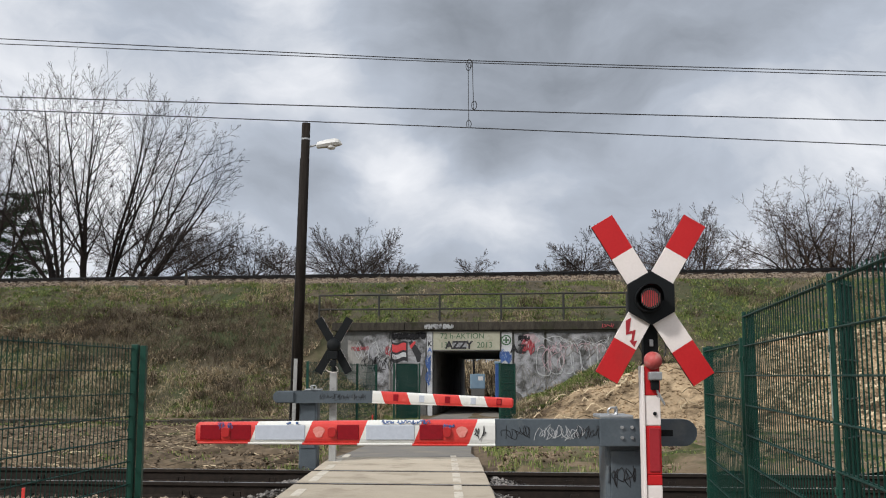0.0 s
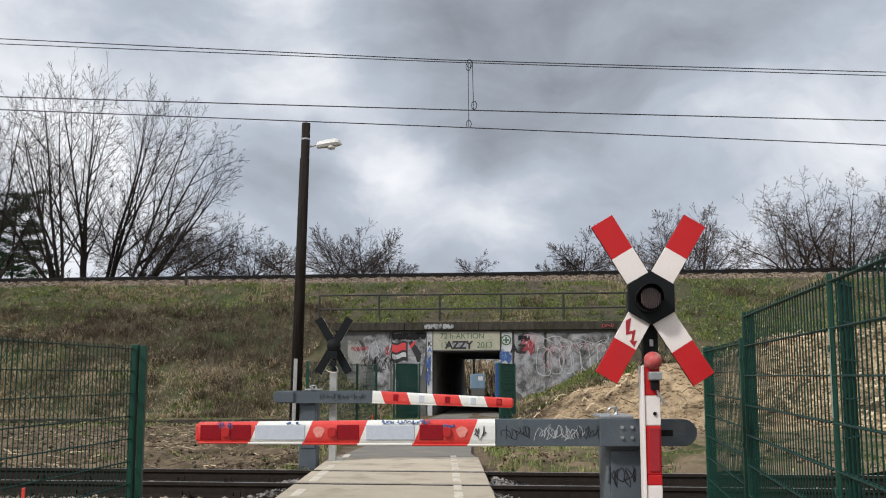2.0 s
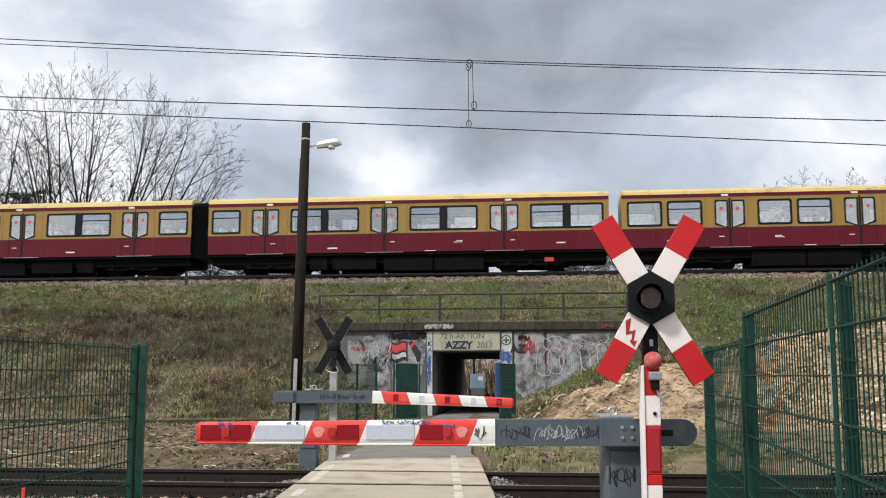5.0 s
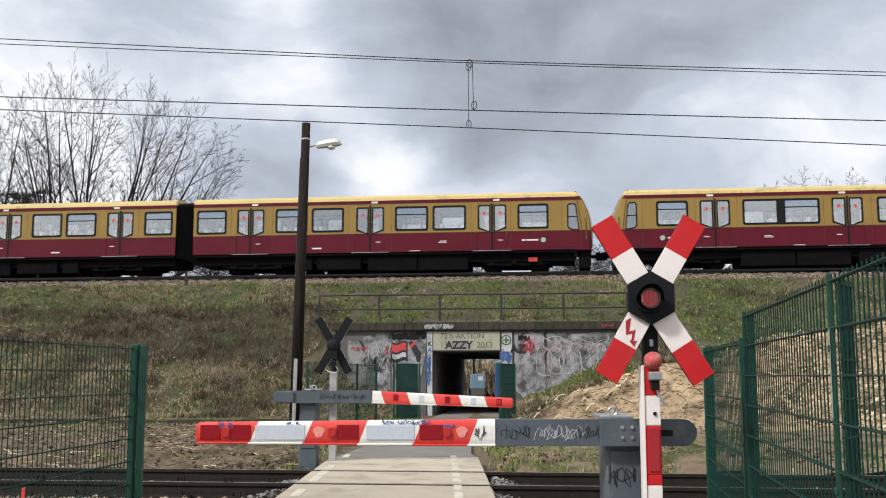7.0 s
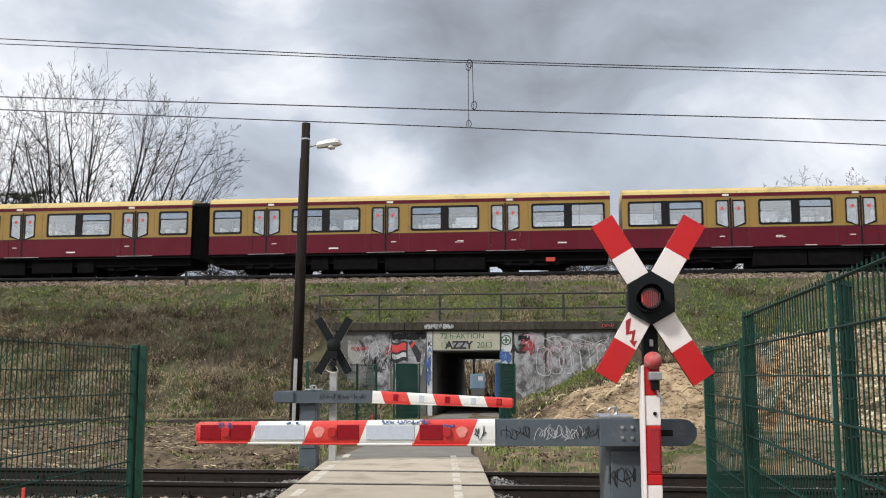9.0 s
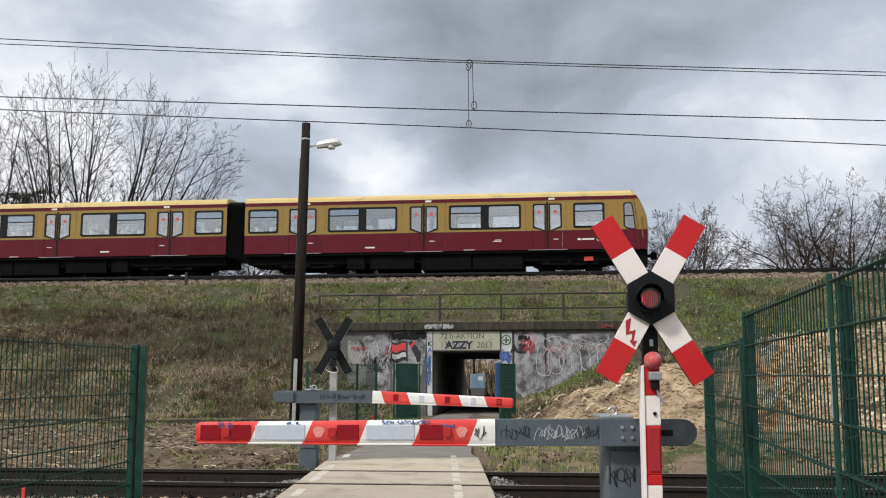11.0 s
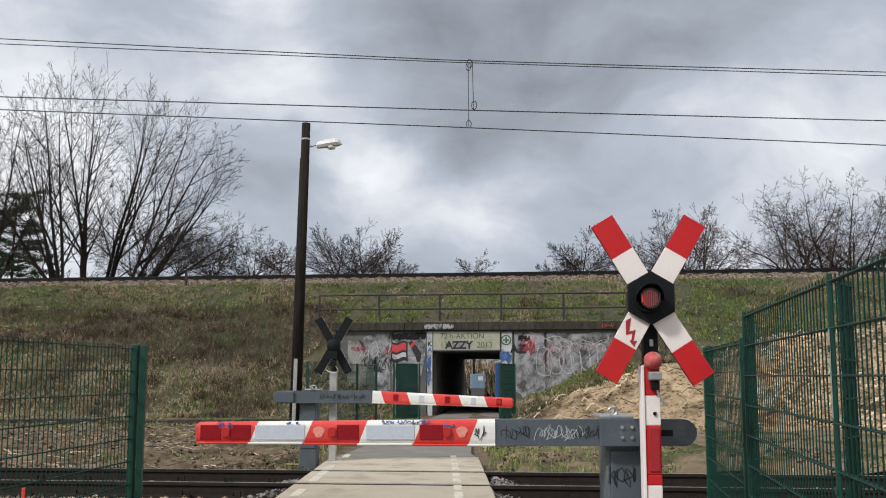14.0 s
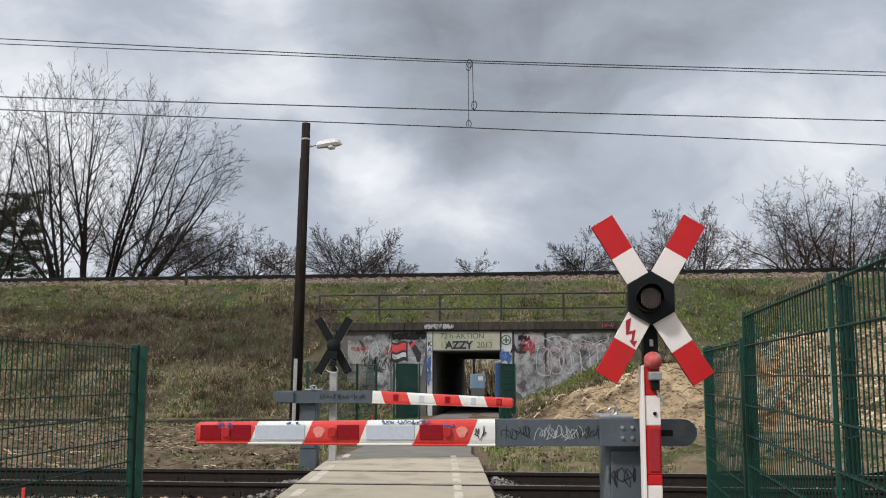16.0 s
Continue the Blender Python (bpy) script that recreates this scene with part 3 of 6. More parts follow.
def signal_post():
    """The mast with crossbuck, red light, bell and striped post; returns the light unit that blinks."""
    sig = thing("crossing_signal", pose(1.335, 6.4, 0), "red and white crossbuck with red light on striped post", "railway signal")
    cz = 1.893
    head = thing("crossbuck", pose(-0.01, -0.09, cz - 0.002), "", "")
    head.parent = sig
    for a, n in ((121.0, 0.582), (59.0, 0.585), (240.0, 0.582), (302.5, 0.611)):
        cross_arm(a, n, 0.157, 0.10, 0.247, head, (M_WHITE, M_RED, M_BLACK))
    hexa = [(0.173 * math.cos(radians(30 + 60 * k)), 0.173 * math.sin(radians(30 + 60 * k))) for k in range(6)]
    part("backing_plate", plated(hexa, -0.035, -0.012, 0.006), M_BLACK, head, "black hexagonal backing plate")
    # lightning arrow on the lower arm
    bolt = [(-0.151, -0.119), (-0.117, -0.100), (-0.130, -0.187), (-0.089, -0.176), (-0.104, -0.247), (-0.081, -0.244), (-0.100, -0.285),
            (-0.130, -0.247), (-0.117, -0.240), (-0.111, -0.198), (-0.151, -0.209)]
    part("warning_arrow", plated(bolt, -0.003, 0.0), M_ARROW, head, "red lightning arrow").location = (-0.01, 0, -0.026)
    bm = lathe(bmesh.new(), [(0.085, -0.045), (0.085, -0.055), (0.088, -0.085), (0.08, -0.09), (0.074, -0.085), (0.068, -0.046)], 28)
    part("lamp_housing", bm, M_BLACK, head, "round black lamp housing", True).location = (-0.024, 0, -0.01)
    vis = bmesh.new()
    for k in range(13):
        a0, a1 = radians(-10 + 200 * k / 13), radians(-10 + 200 * (k + 1) / 13)
        for r in (0.083, 0.089):
            pts = [(r * math.cos(a0), -0.08, r * math.sin(a0)), (r * math.cos(a1), -0.08, r * math.sin(a1)),
                   (r * math.cos(a1), -0.10 - 0.07 * max(0, math.sin(a1)), r * math.sin(a1)), (r * math.cos(a0), -0.10 - 0.07 * max(0, math.sin(a0)), r * math.sin(a0))]
            vis.faces.new([vis.verts.new(p) for p in pts])
    part("visor", vis, M_BLACK, head, "short black hood").location = (-0.024, 0, -0.01)
    light = part("light_unit", lathe(bmesh.new(), [(0.012, -0.006), (0.053, -0.006), (0.053, 0.0)], 24), M_LIT, head, "red light of the signal")
    light.matrix_basis = pose(-0.024, -0.104, -0.01)
    part("reflector", lathe(bmesh.new(), [(0.053, 0.0), (0.053, 0.006), (0.012, 0.006)], 24), M_UNLIT, light, "dark back of the light")
    lens = bmesh.new()
    for k in range(-5, 6):
        h = math.sqrt(max(0, 0.066 ** 2 - (k * 0.0115) ** 2))
        box(lens, k * 0.0115 - 0.0026, -0.128, -h, k * 0.0115 + 0.0026, -0.122, h)
    part("louvre", lens, M_UNLIT, head, "dark vertical louvre bars").location = (-0.024, 0, -0.01)
    part("mast", boxed(-0.048, -0.03, 1.47, 0.046, 0.05, 1.80, bevel=0.008), M_BLACK, sig, "black mast block")
    part("mast_clip", boxed(-0.012, -0.045, 1.585, 0.012, -0.028, 1.63, bevel=0.004), M_STEEL, sig, "small steel clip")
    part("cable", sweep(bmesh.new(), [(0.085 + 0.012 * math.sin(k * 0.9), -0.02, 1.52 + 0.03 * k) for k in range(7)], 0.005), M_WIRE, sig)
    z = 0.0
    for z1, mat in ((0.36, M_WHITE), (0.50, M_WHITE), (0.715, M_WHITE), (0.78, M_RED), (1.085, M_RED), (1.275, M_WHITE), (1.46, M_RED)):
        part("post_band", boxed(-0.052, -0.04, z, 0.048, 0.06, z1 - 0.001, bevel=0.006), mat, sig)
        z = z1
    part("side_strip", boxed(-0.071, -0.05, 0.0, -0.053, 0.05, 1.462, bevel=0.003), M_WHITE, sig, "chipped white side flange")
    part("recess", boxed(-0.03, -0.048, 0.80, 0.036, -0.041, 1.07, bevel=0.003), M_ARROW, sig, "dark red reflective strip")
    part("bolt", piped((0.01, -0.05, 1.16), (0.01, -0.04, 1.16), 0.012), M_BLACK, sig)
    bell = part("bell", lathe(bmesh.new(), [(0.002, -0.135), (0.022, -0.131), (0.043, -0.120), (0.058, -0.100), (0.065, -0.072), (0.066, -0.055), (0.04, -0.05)], 24), M_BELL, sig, "weathered red alarm bell", True)
    bell.location = (0.002, 0, 1.495)
    bell.scale = (0.88, 1, 0.88)
    part("bell_box", boxed(-0.032, -0.10, 1.37, 0.052, -0.045, 1.425, bevel=0.008), M_STEEL, sig, "grey bell drive box")
    part("bell_bracket", boxed(-0.015, -0.08, 1.31, 0.035, -0.045, 1.37, bevel=0.004), M_BLACK, sig)
    part("cable", sweep(bmesh.new(), [(0.02 + 0.05 * math.sin(k * 0.5), -0.07, 1.30 - 0.085 * math.sin(k * 0.52)) for k in range(8)], 0.006), M_STEEL, sig, "loose grey cable")
    part("cable", sweep(bmesh.new(), [(-0.07 + 0.02 * math.sin(k), -0.03, 1.46 + 0.035 * k) for k in range(8)], 0.005), M_WIRE, sig)
    return light


def boom_segment(x0, x1, h0, h1, lean0, lean1, sign):
    """A piece of the tapered oval boom; its ends are slanted."""
    bm = bmesh.new()
    rings = []
    for t in (0, 0.33, 0.67, 1):
        x, h, ln = x0 + (x1 - x0) * t, h0 + (h1 - h0) * t, lean0 + (lean1 - lean0) * t
        ring = []
        for k in range(20):
            a = math.tau * k / 20
            c, s = math.cos(a), math.sin(a)
            y = 0.055 * math.copysign(abs(c) ** 0.6, c)
            z = h * math.copysign(abs(s) ** 0.6, s)
            ring.append(bm.verts.new((sign * (x + ln * z / 0.09), y, z)))
        rings.append(ring)
    for a, b in zip(rings, rings[1:]):
        for k in range(20):
            bm.faces.new((a[k], a[(k + 1) % 20], b[(k + 1) % 20], b[k]))
    bm.faces.new(rings[0][::-1])
    bm.faces.new(rings[-1])
    return bm


BOOM_PLATES = ((), ((0.54, 0.97),), ((0.06, 0.94),), ((0.07, 0.47),), ((0.05, 0.97),), ((0.05, 0.42), (0.58, 0.95)))
BOOM_LIGHTS = ((), (0.47,), (), (0.56,), (), (0.50,))
BOOM_SCARS = ((), (0.2,), (), (0.8,), (), ())


def barrier(m, joint, tip, tail, drop, label, s=1):
    """A half barrier: pivot at the origin, boom towards -x."""
    bar = thing("barrier", m, label, "level crossing barrier", "crossing barriers")
    part("beam", plated([(-joint, -0.087)] + [(tail - 0.087 + 0.087 * math.cos(radians(a)), 0.087 * math.sin(radians(a))) for a in range(-90, 91, 15)] + [(-joint, 0.087)], -0.045, 0.045, 0.004), M_GREY, bar, "slate grey steel beam with scratched scribbles")
    part("mounting_plate", boxed(-0.13, -0.062, -0.088, 0.14, -0.046, 0.092, bevel=0.006), M_GREY, bar)
    for x in (0.015, 0.08):
        for z in (-0.03, 0.035):
            part("bolt", piped((x, -0.075, z), (x, -0.062, z), 0.012, sides=6), M_STEEL, bar)
    part("slot", boxed(tail - 0.24, -0.05, -0.022, tail - 0.16, -0.047, 0.018, bevel=0.001), M_BLACK, bar)
    part("counterweight", boxed(0.25, 0.046, -0.08, tail - 0.06, 0.08, 0.08, bevel=0.012), M_GREY, bar)
    def across(x0, ya, z0, x1, yb, z1, bevel):
        return boxed(x0, min(s * ya, s * yb), z0, x1, max(s * ya, s * yb), z1, bevel=bevel)
    part("drive_housing", across(-0.075, 0.05, -1.03, 0.185, 0.36, 0.07, 0.025), M_GREY, bar, "slate grey drive housing")
    part("housing_door", across(-0.045, 0.035, -0.72, 0.16, 0.049, -0.12, 0.006), M_GREY, bar)
    for z in (-0.62, -0.32):
        part("hinge", piped((-0.062, s * 0.04, z), (-0.062, s * 0.04, z + 0.1), 0.012), M_GREY, bar)
    part("pedestal", across(-0.06, 0.08, -1.10, 0.14, 0.34, -0.98, 0.01), M_CONCRETE, bar)
    part("lid", across(-0.12, -0.03, 0.089, 0.10, 0.3, 0.112, 0.008), M_STEEL, bar, "grey housing lid")
    eye = [(-0.03 + 0.03 * math.cos(a), 0.02, 0.135 + 0.026 * math.sin(a)) for a in [math.tau * k / 14 for k in range(15)]]
    part("lifting_eye", sweep(bmesh.new(), eye, 0.008), M_STEEL, bar, "steel lifting eye")
    eye = [(0.0 + 0.01 * math.cos(a), 0.06 + 0.026 * math.cos(a), 0.135 + 0.026 * math.sin(a)) for a in [math.tau * k / 14 for k in range(15)]]
    part("lifting_eye", sweep(bmesh.new(), eye, 0.008), M_STEEL, bar, "steel lifting eye")
    boom = thing("boom", pose(-joint, 0, 0, 0, -drop, 0), "", "")
    boom.parent = bar
    tagged(boom, "tapered boom with slanted red and white bands")
    n = tip - joint
    cuts = [0, 0.075, 0.26, 0.445, 0.63, 0.812, 1.0]
    cols = [M_BOOMWHITE, M_BOOMRED, M_BOOMWHITE, M_BOOMRED, M_BOOMWHITE, M_BOOMRED]
    for k, mat in enumerate(cols):
        a, b = cuts[k] * n, cuts[k + 1] * n
        seg = part("band", boom_segment(-a, -b, 0.088 - 0.02 * cuts[k], 0.088 - 0.02 * cuts[k + 1], 0 if k == 0 else 0.035, 0 if k == 5 else 0.035, 1), mat, boom, smooth=False)
        refl = M_REFLRED if mat is M_BOOMRED else M_REFLWHITE
        w = b - a
        for side in (-1, 1):
            y0, y1 = (0.050, 0.0585) if side > 0 else (-0.0585, -0.050)
            for f0, f1 in (BOOM_PLATES[k] if s > 0 else (((0.40, 0.60),) if k else ())):
                if mat is M_BOOMRED:
                    part("reflector", boxed(-a - w * f1, y0, -0.043, -a - w * f0, y1, 0.052, bevel=0.003), refl, boom, "dark red reflective plate")
                else:
                    part("reflector", boxed(-a - w * f1, y0, -0.045, -a - w * f0, y1, 0.050, bevel=0.003), refl, boom, "pale grey reflective plate")
            for f0 in (BOOM_LIGHTS[k] if s > 0 or k == 5 else ()):
                lamp = part("boom_light", plated(rounded(-0.027, -0.033, 0.027, 0.033, 0.02), -0.018, 0.0, 0.004), M_LAMPRED, boom, "small rounded red boom light")
                lamp.matrix_basis = pose(-a - w * f0, side * 0.054, 0.004, 0, 0, 0 if side < 0 else 180)
            for f0 in (BOOM_SCARS[k] if s > 0 else ()):
                scar = part("peeled_sticker", plated([(0.036 * math.cos(q) * (1 + 0.2 * math.sin(3 * q)), 0.036 * math.sin(q)) for q in [math.tau * i / 14 for i in range(14)]], -0.0035, 0.002), M_SCAR, boom, "pale remains of a round sticker")
                scar.matrix_basis = pose(-a - w * f0, side * 0.055, 0.006, 0, 0, 0 if side < 0 else 180)
        shift = 0.035 if k > 0 else 0.0
        part("lip", boom_segment(-a - shift, -b - (0.035 if k < 5 else 0.0), 0.009, 0.009, 0, 0, 1), mat, boom, "raised lower edge of the boom").location = (0, -0.004, -0.080 + 0.02 * cuts[k])
    part("end_cap", boxed(-n - 0.02, -0.04, -0.055, -n + 0.005, 0.04, 0.055, bevel=0.015), M_BOOMRED, boom)
    return bar


def scribble(bm, x, z, w, h, seed, y, r=0.004):
    """A looping hand-drawn line."""
    g = random.Random(seed)
    n = g.randint(8, 12)
    knots = [(x + w * min(1, max(0, (k + g.uniform(-1.1, 1.1)) / (n - 1))), z + h * (g.uniform(0.6, 1.0) if k % 2 else g.uniform(0.0, 0.4))) for k in range(n)]
    pts = []
    for k in range(n - 1):
        a, b = knots[k], knots[k + 1]
        bow = g.uniform(-0.35, 0.35)
        for s in range(5):
            t = s / 5
            e = math.sin(t * math.pi) * bow
            pts.append((a[0] + (b[0] - a[0]) * t + e * (b[1] - a[1]), y, a[1] + (b[1] - a[1]) * t - e * (b[0] - a[0])))
    sweep(bm, pts, r, 4)


def far_signal():
    sig = thing("crossing_signal", pose(-1.57, 14.35, 0), "black back of a crossbuck on a pale post", "railway signal")
    head = thing("crossbuck", pose(0, -0.06, 1.83), "", "")
    head.parent = sig
    for a in (120.5, 60, 240.5, 299.5):
        cross_arm(a, 0.45, 0.118, 0.04, 0.19, head, (M_BLACK, M_BLACK, M_WHITE))
    part("lamp_back", lathe(bmesh.new(), [(0.07, -0.10), (0.09, -0.08), (0.10, -0.03), (0.10, 0.0)], 18), M_BLACK, head, "round black lamp back", True)
    part("junction_box", boxed(-0.08, -0.09, -0.20, 0.06, -0.01, -0.08, bevel=0.01), M_BLACK, head)
    part("junction_box", boxed(-0.05, -0.08, -0.30, 0.04, -0.01, -0.21, bevel=0.01), M_BLACK, head)
    part("post", boxed(-0.055, -0.05, 0, 0.045, 0.05, 1.45, bevel=0.006), M_POSTGREY, sig, "peeling pale grey post")
    part("mast", piped((0, 0, 1.44), (0, 0, 1.80), 0.035, sides=12), M_BLACK, sig)
    part("cable", sweep(bmesh.new(), [(-0.02 + 0.09 * math.sin(k * 0.45), -0.08, 1.60 - 0.09 * math.sin(k * 0.3 + 0.2) - 0.012 * k) for k in range(12)], 0.0055), M_WHITE, sig, "pale looped cable")


# ---------------------------------------------------------------- fences, lamp, wires
def fence(a, b, top, group, panels, posts, z0=0.0, label="green double-bar mesh fence on square posts", post=(0.03, -0.02, 0.04), pitch=0.072):
    """A run of wire mesh panels from a to b; each wire is a piece of its own."""
    a, b = Vector((*a, z0)), Vector((*b, z0))
    ang = math.degrees(math.atan2(b.y - a.y, b.x - a.x))
    n = (b - a).length
    f = thing("fence", pose(a.x, a.y, a.z, 0, 0, ang), label, "fence", group)
    step = n / panels
    wire = mesh_of("wire", boxed(-0.0029, -0.0029, 0.04, 0.0029, 0.0029, top + 0.028), M_GREEN)
    bm = bmesh.new()
    for y in (-0.009, 0.009):
        tube(bm, (0.035, y, 0), (step - 0.035, y, 0), 0.005, sides=6)
    bar = mesh_of("cross_bar", bm, M_GREEN)
    for k in range(panels):
        x = k * step + 0.06
        while x < (k + 1) * step - 0.05:
            w = new("wire", wire)
            w.parent = f
            w.location = (x, rnd.uniform(-0.001, 0.001), 0)
            x += pitch
        z = top
        while z > 0.03:
            c = new("cross_bar", bar)
            c.parent, c.location = f, (k * step, 0, z)
            z -= 0.2
    for k in posts:
        p = part("post", boxed(k * step - post[0], post[1], -0.02, k * step + post[0], post[2], top + 0.04, bevel=0.004), M_GREENPOST, f, "green square post")
        for z in (0.3, 0.9, 1.5):
            part("clamp", boxed(k * step - post[0] - 0.004, post[1] - 0.006, z, k * step + post[0] + 0.004, post[1] + 0.002, z + 0.03, bevel=0.002), M_GREENPOST, p)
    return f


def build_fences():
    # right of the path: a high run and a lower one beyond it
    fence((2.08, 6.86), (1.26, 1.68), 1.80, "fences beside the path", 2, (0, 1, 2), post=(0.012, -0.008, 0.016))
    high = next(o for o in reversed(scene.objects) if o.name.startswith("fence"))
    part("worn_patch", boxed(2.6205, -0.0105, 1.22, 2.6385, -0.0085, 1.60, bevel=0.0005), M_WORNGREEN, high, "pale worn stretch of the coating")
    fence((2.53, 9.60), (2.15, 7.14), 1.63, "fences beside the path", 1, (0, 1), label="lower green mesh fence beside the track")
    fence((2.035, 5.12), (2.27, 5.44), 1.88, "fences beside the path", 1, (), pitch=0.018, label="short green mesh panel folded back from the run")
    fence((2.12, 6.93), (2.28, 7.22), 1.82, "fences beside the path", 1, (), pitch=0.018, label="short green mesh panel at the corner")
    fence((2.54, 9.63), (2.70, 9.90), 1.66, "fences beside the path", 1, (), pitch=0.018, label="short green mesh panel ending beside the track")
    fence((-2.80, 9.02), (-3.22, 4.0), 1.64, "fences beside the path", 2, (0, 1, 2))
    tagged(solo("fence_post", boxed(-2.745, 9.0, -0.02, -2.69, 9.06, 1.67, bevel=0.004), M_GREENPOST, "dark green square gate post beside the fence", "fence post"))
    # before the underpass
    fence((-2.05, 30.5), (-3.2, 23.5), 1.7, "fences at the underpass", 3, (0, 1, 2, 3), label="green mesh fence leading to the underpass")
    fence((-1.55, 31.6), (-0.75, 31.7), 1.75, "fences at the underpass", 1, (0, 1), pitch=0.0066, label="short green mesh fence panel at the underpass")
    fence((1.75, 30.6), (2.35, 32.6), 1.75, "fences at the underpass", 1, (0, 1), pitch=0.03, label="green mesh fence panel beside the underpass opening")


def street_lamp():
    lamp = thing("street_lamp", pose(-3.98, 27, 0, 0, 1.05, 0), "dark creosoted wooden lamp pole with a pale luminaire", "street lamp")
    bm = bmesh.new()
    tube(bm, (0, 0, 0), (0, 0, 8.4), 0.155, 0.118, 14)
    part("pole", bm, M_POLEWOOD, lamp, "dark wooden pole", True)
    part("band", piped((0, 0, 7.92), (0, 0, 7.97), 0.122, sides=14), M_STEEL, lamp, "metal band")
    part("arm", piped((0.05, 0, 7.72), (0.36, 0, 7.80), 0.026), M_STEEL, lamp, "short steel arm")
    head = bmesh.new()
    rings = []
    for x, hw, zt, zb in ((0.30, 0.05, 7.80, 7.74), (0.33, 0.11, 7.86, 7.70), (0.60, 0.15, 7.93, 7.73), (0.84, 0.15, 7.97, 7.77), (0.92, 0.13, 7.95, 7.79), (1.02, 0.04, 7.85, 7.81)):
        zm = zt * 0.4 + zb * 0.6
        rings.append([head.verts.new((x, y, z)) for y, z in ((-hw, zm), (-hw * 0.6, zt), (hw * 0.6, zt), (hw, zm), (hw * 0.7, zb), (-hw * 0.7, zb))])
    for a, b in zip(rings, rings[1:]):
        for k in range(6):
            head.faces.new((a[k], a[(k + 1) % 6], b[(k + 1) % 6], b[k]))
    head.faces.new(rings[0][::-1])
    head.faces.new(rings[-1])
    lum = part("luminaire", head, M_LUMINAIRE, lamp, "pale grey luminaire housing")
    part("diffuser", lathe(bmesh.new(), [(0.02, 7.66), (0.09, 7.68), (0.12, 7.72), (0.12, 7.76)], 16, "Z"), M_LUMINAIRE, lum, "clear bowl").location = (0.72, 0, 0)
    part("conduit", piped((-0.16, 0.0, 0.1), (-0.125, 0.0, 7.4), 0.016, sides=6), M_WIRE, lamp, "black cable along the pole")
    part("cable_guard", boxed(-0.07, -0.20, 0.0, 0.03, -0.155, 1.85, bevel=0.01), M_POSTGREY, lamp, "galvanised cable guard")


def overhead_lines():
    def line(name, pts, r, label):
        return solo(name, sweep(bmesh.new(), pts, r, 6), M_WIRE, label, "overhead wire", "overhead wires")

    def run(y, zl, zm, zr, xs=0.4):
        out = []
        for k in range(25):
            x = -24 + 2 * k
            if x < xs:
                z = zm + (zl - zm) * ((xs - x) / (xs + 6.2)) ** 1.0
            else:
                z = zm + (zr - zm) * ((x - xs) / (6.2 - xs))
            out.append((x, y, z))
        return out
    line("contact_wire", run(13, 5.145, 4.95, 4.80), 0.0075, "taut dark contact wire over the track")
    line("contact_wire", run(14, 5.225, 4.965, 4.714), 0.0075, "taut dark contact wire over the track")
    line("catenary_wire", run(13, 5.96, 5.635, 5.478), 0.0065, "dark catenary wire over the track")
    line("catenary_wire", run(14, 6.212, 5.935, 5.75), 0.0065, "dark catenary wire over the track")
    d = thing("dropper", pose(0, 0, 0), "thin wire droppers between the overhead wires", "overhead wire")
    part("dropper_wire", sweep(bmesh.new(), [(0.40, 13, 5.635), (0.405, 13, 5.3), (0.415, 13, 4.95)], 0.005, 5), M_WIRE, d)
    part("dropper_wire", sweep(bmesh.new(), [(0.37, 14, 5.935), (0.37, 14, 5.45), (0.375, 14, 4.965)], 0.005, 5), M_WIRE, d)
    for x, y, z in ((0.37, 14, 5.88), (0.375, 14, 5.02), (0.42, 13, 5.02), (0.36, 13, 5.60)):
        ring = [(x + 0.035 * math.cos(a), y, z + 0.06 * math.sin(a)) for a in [math.tau * k / 10 for k in range(11)]]
        part("clamp_loop", sweep(bmesh.new(), ring, 0.006, 5), M_WIRE, d)


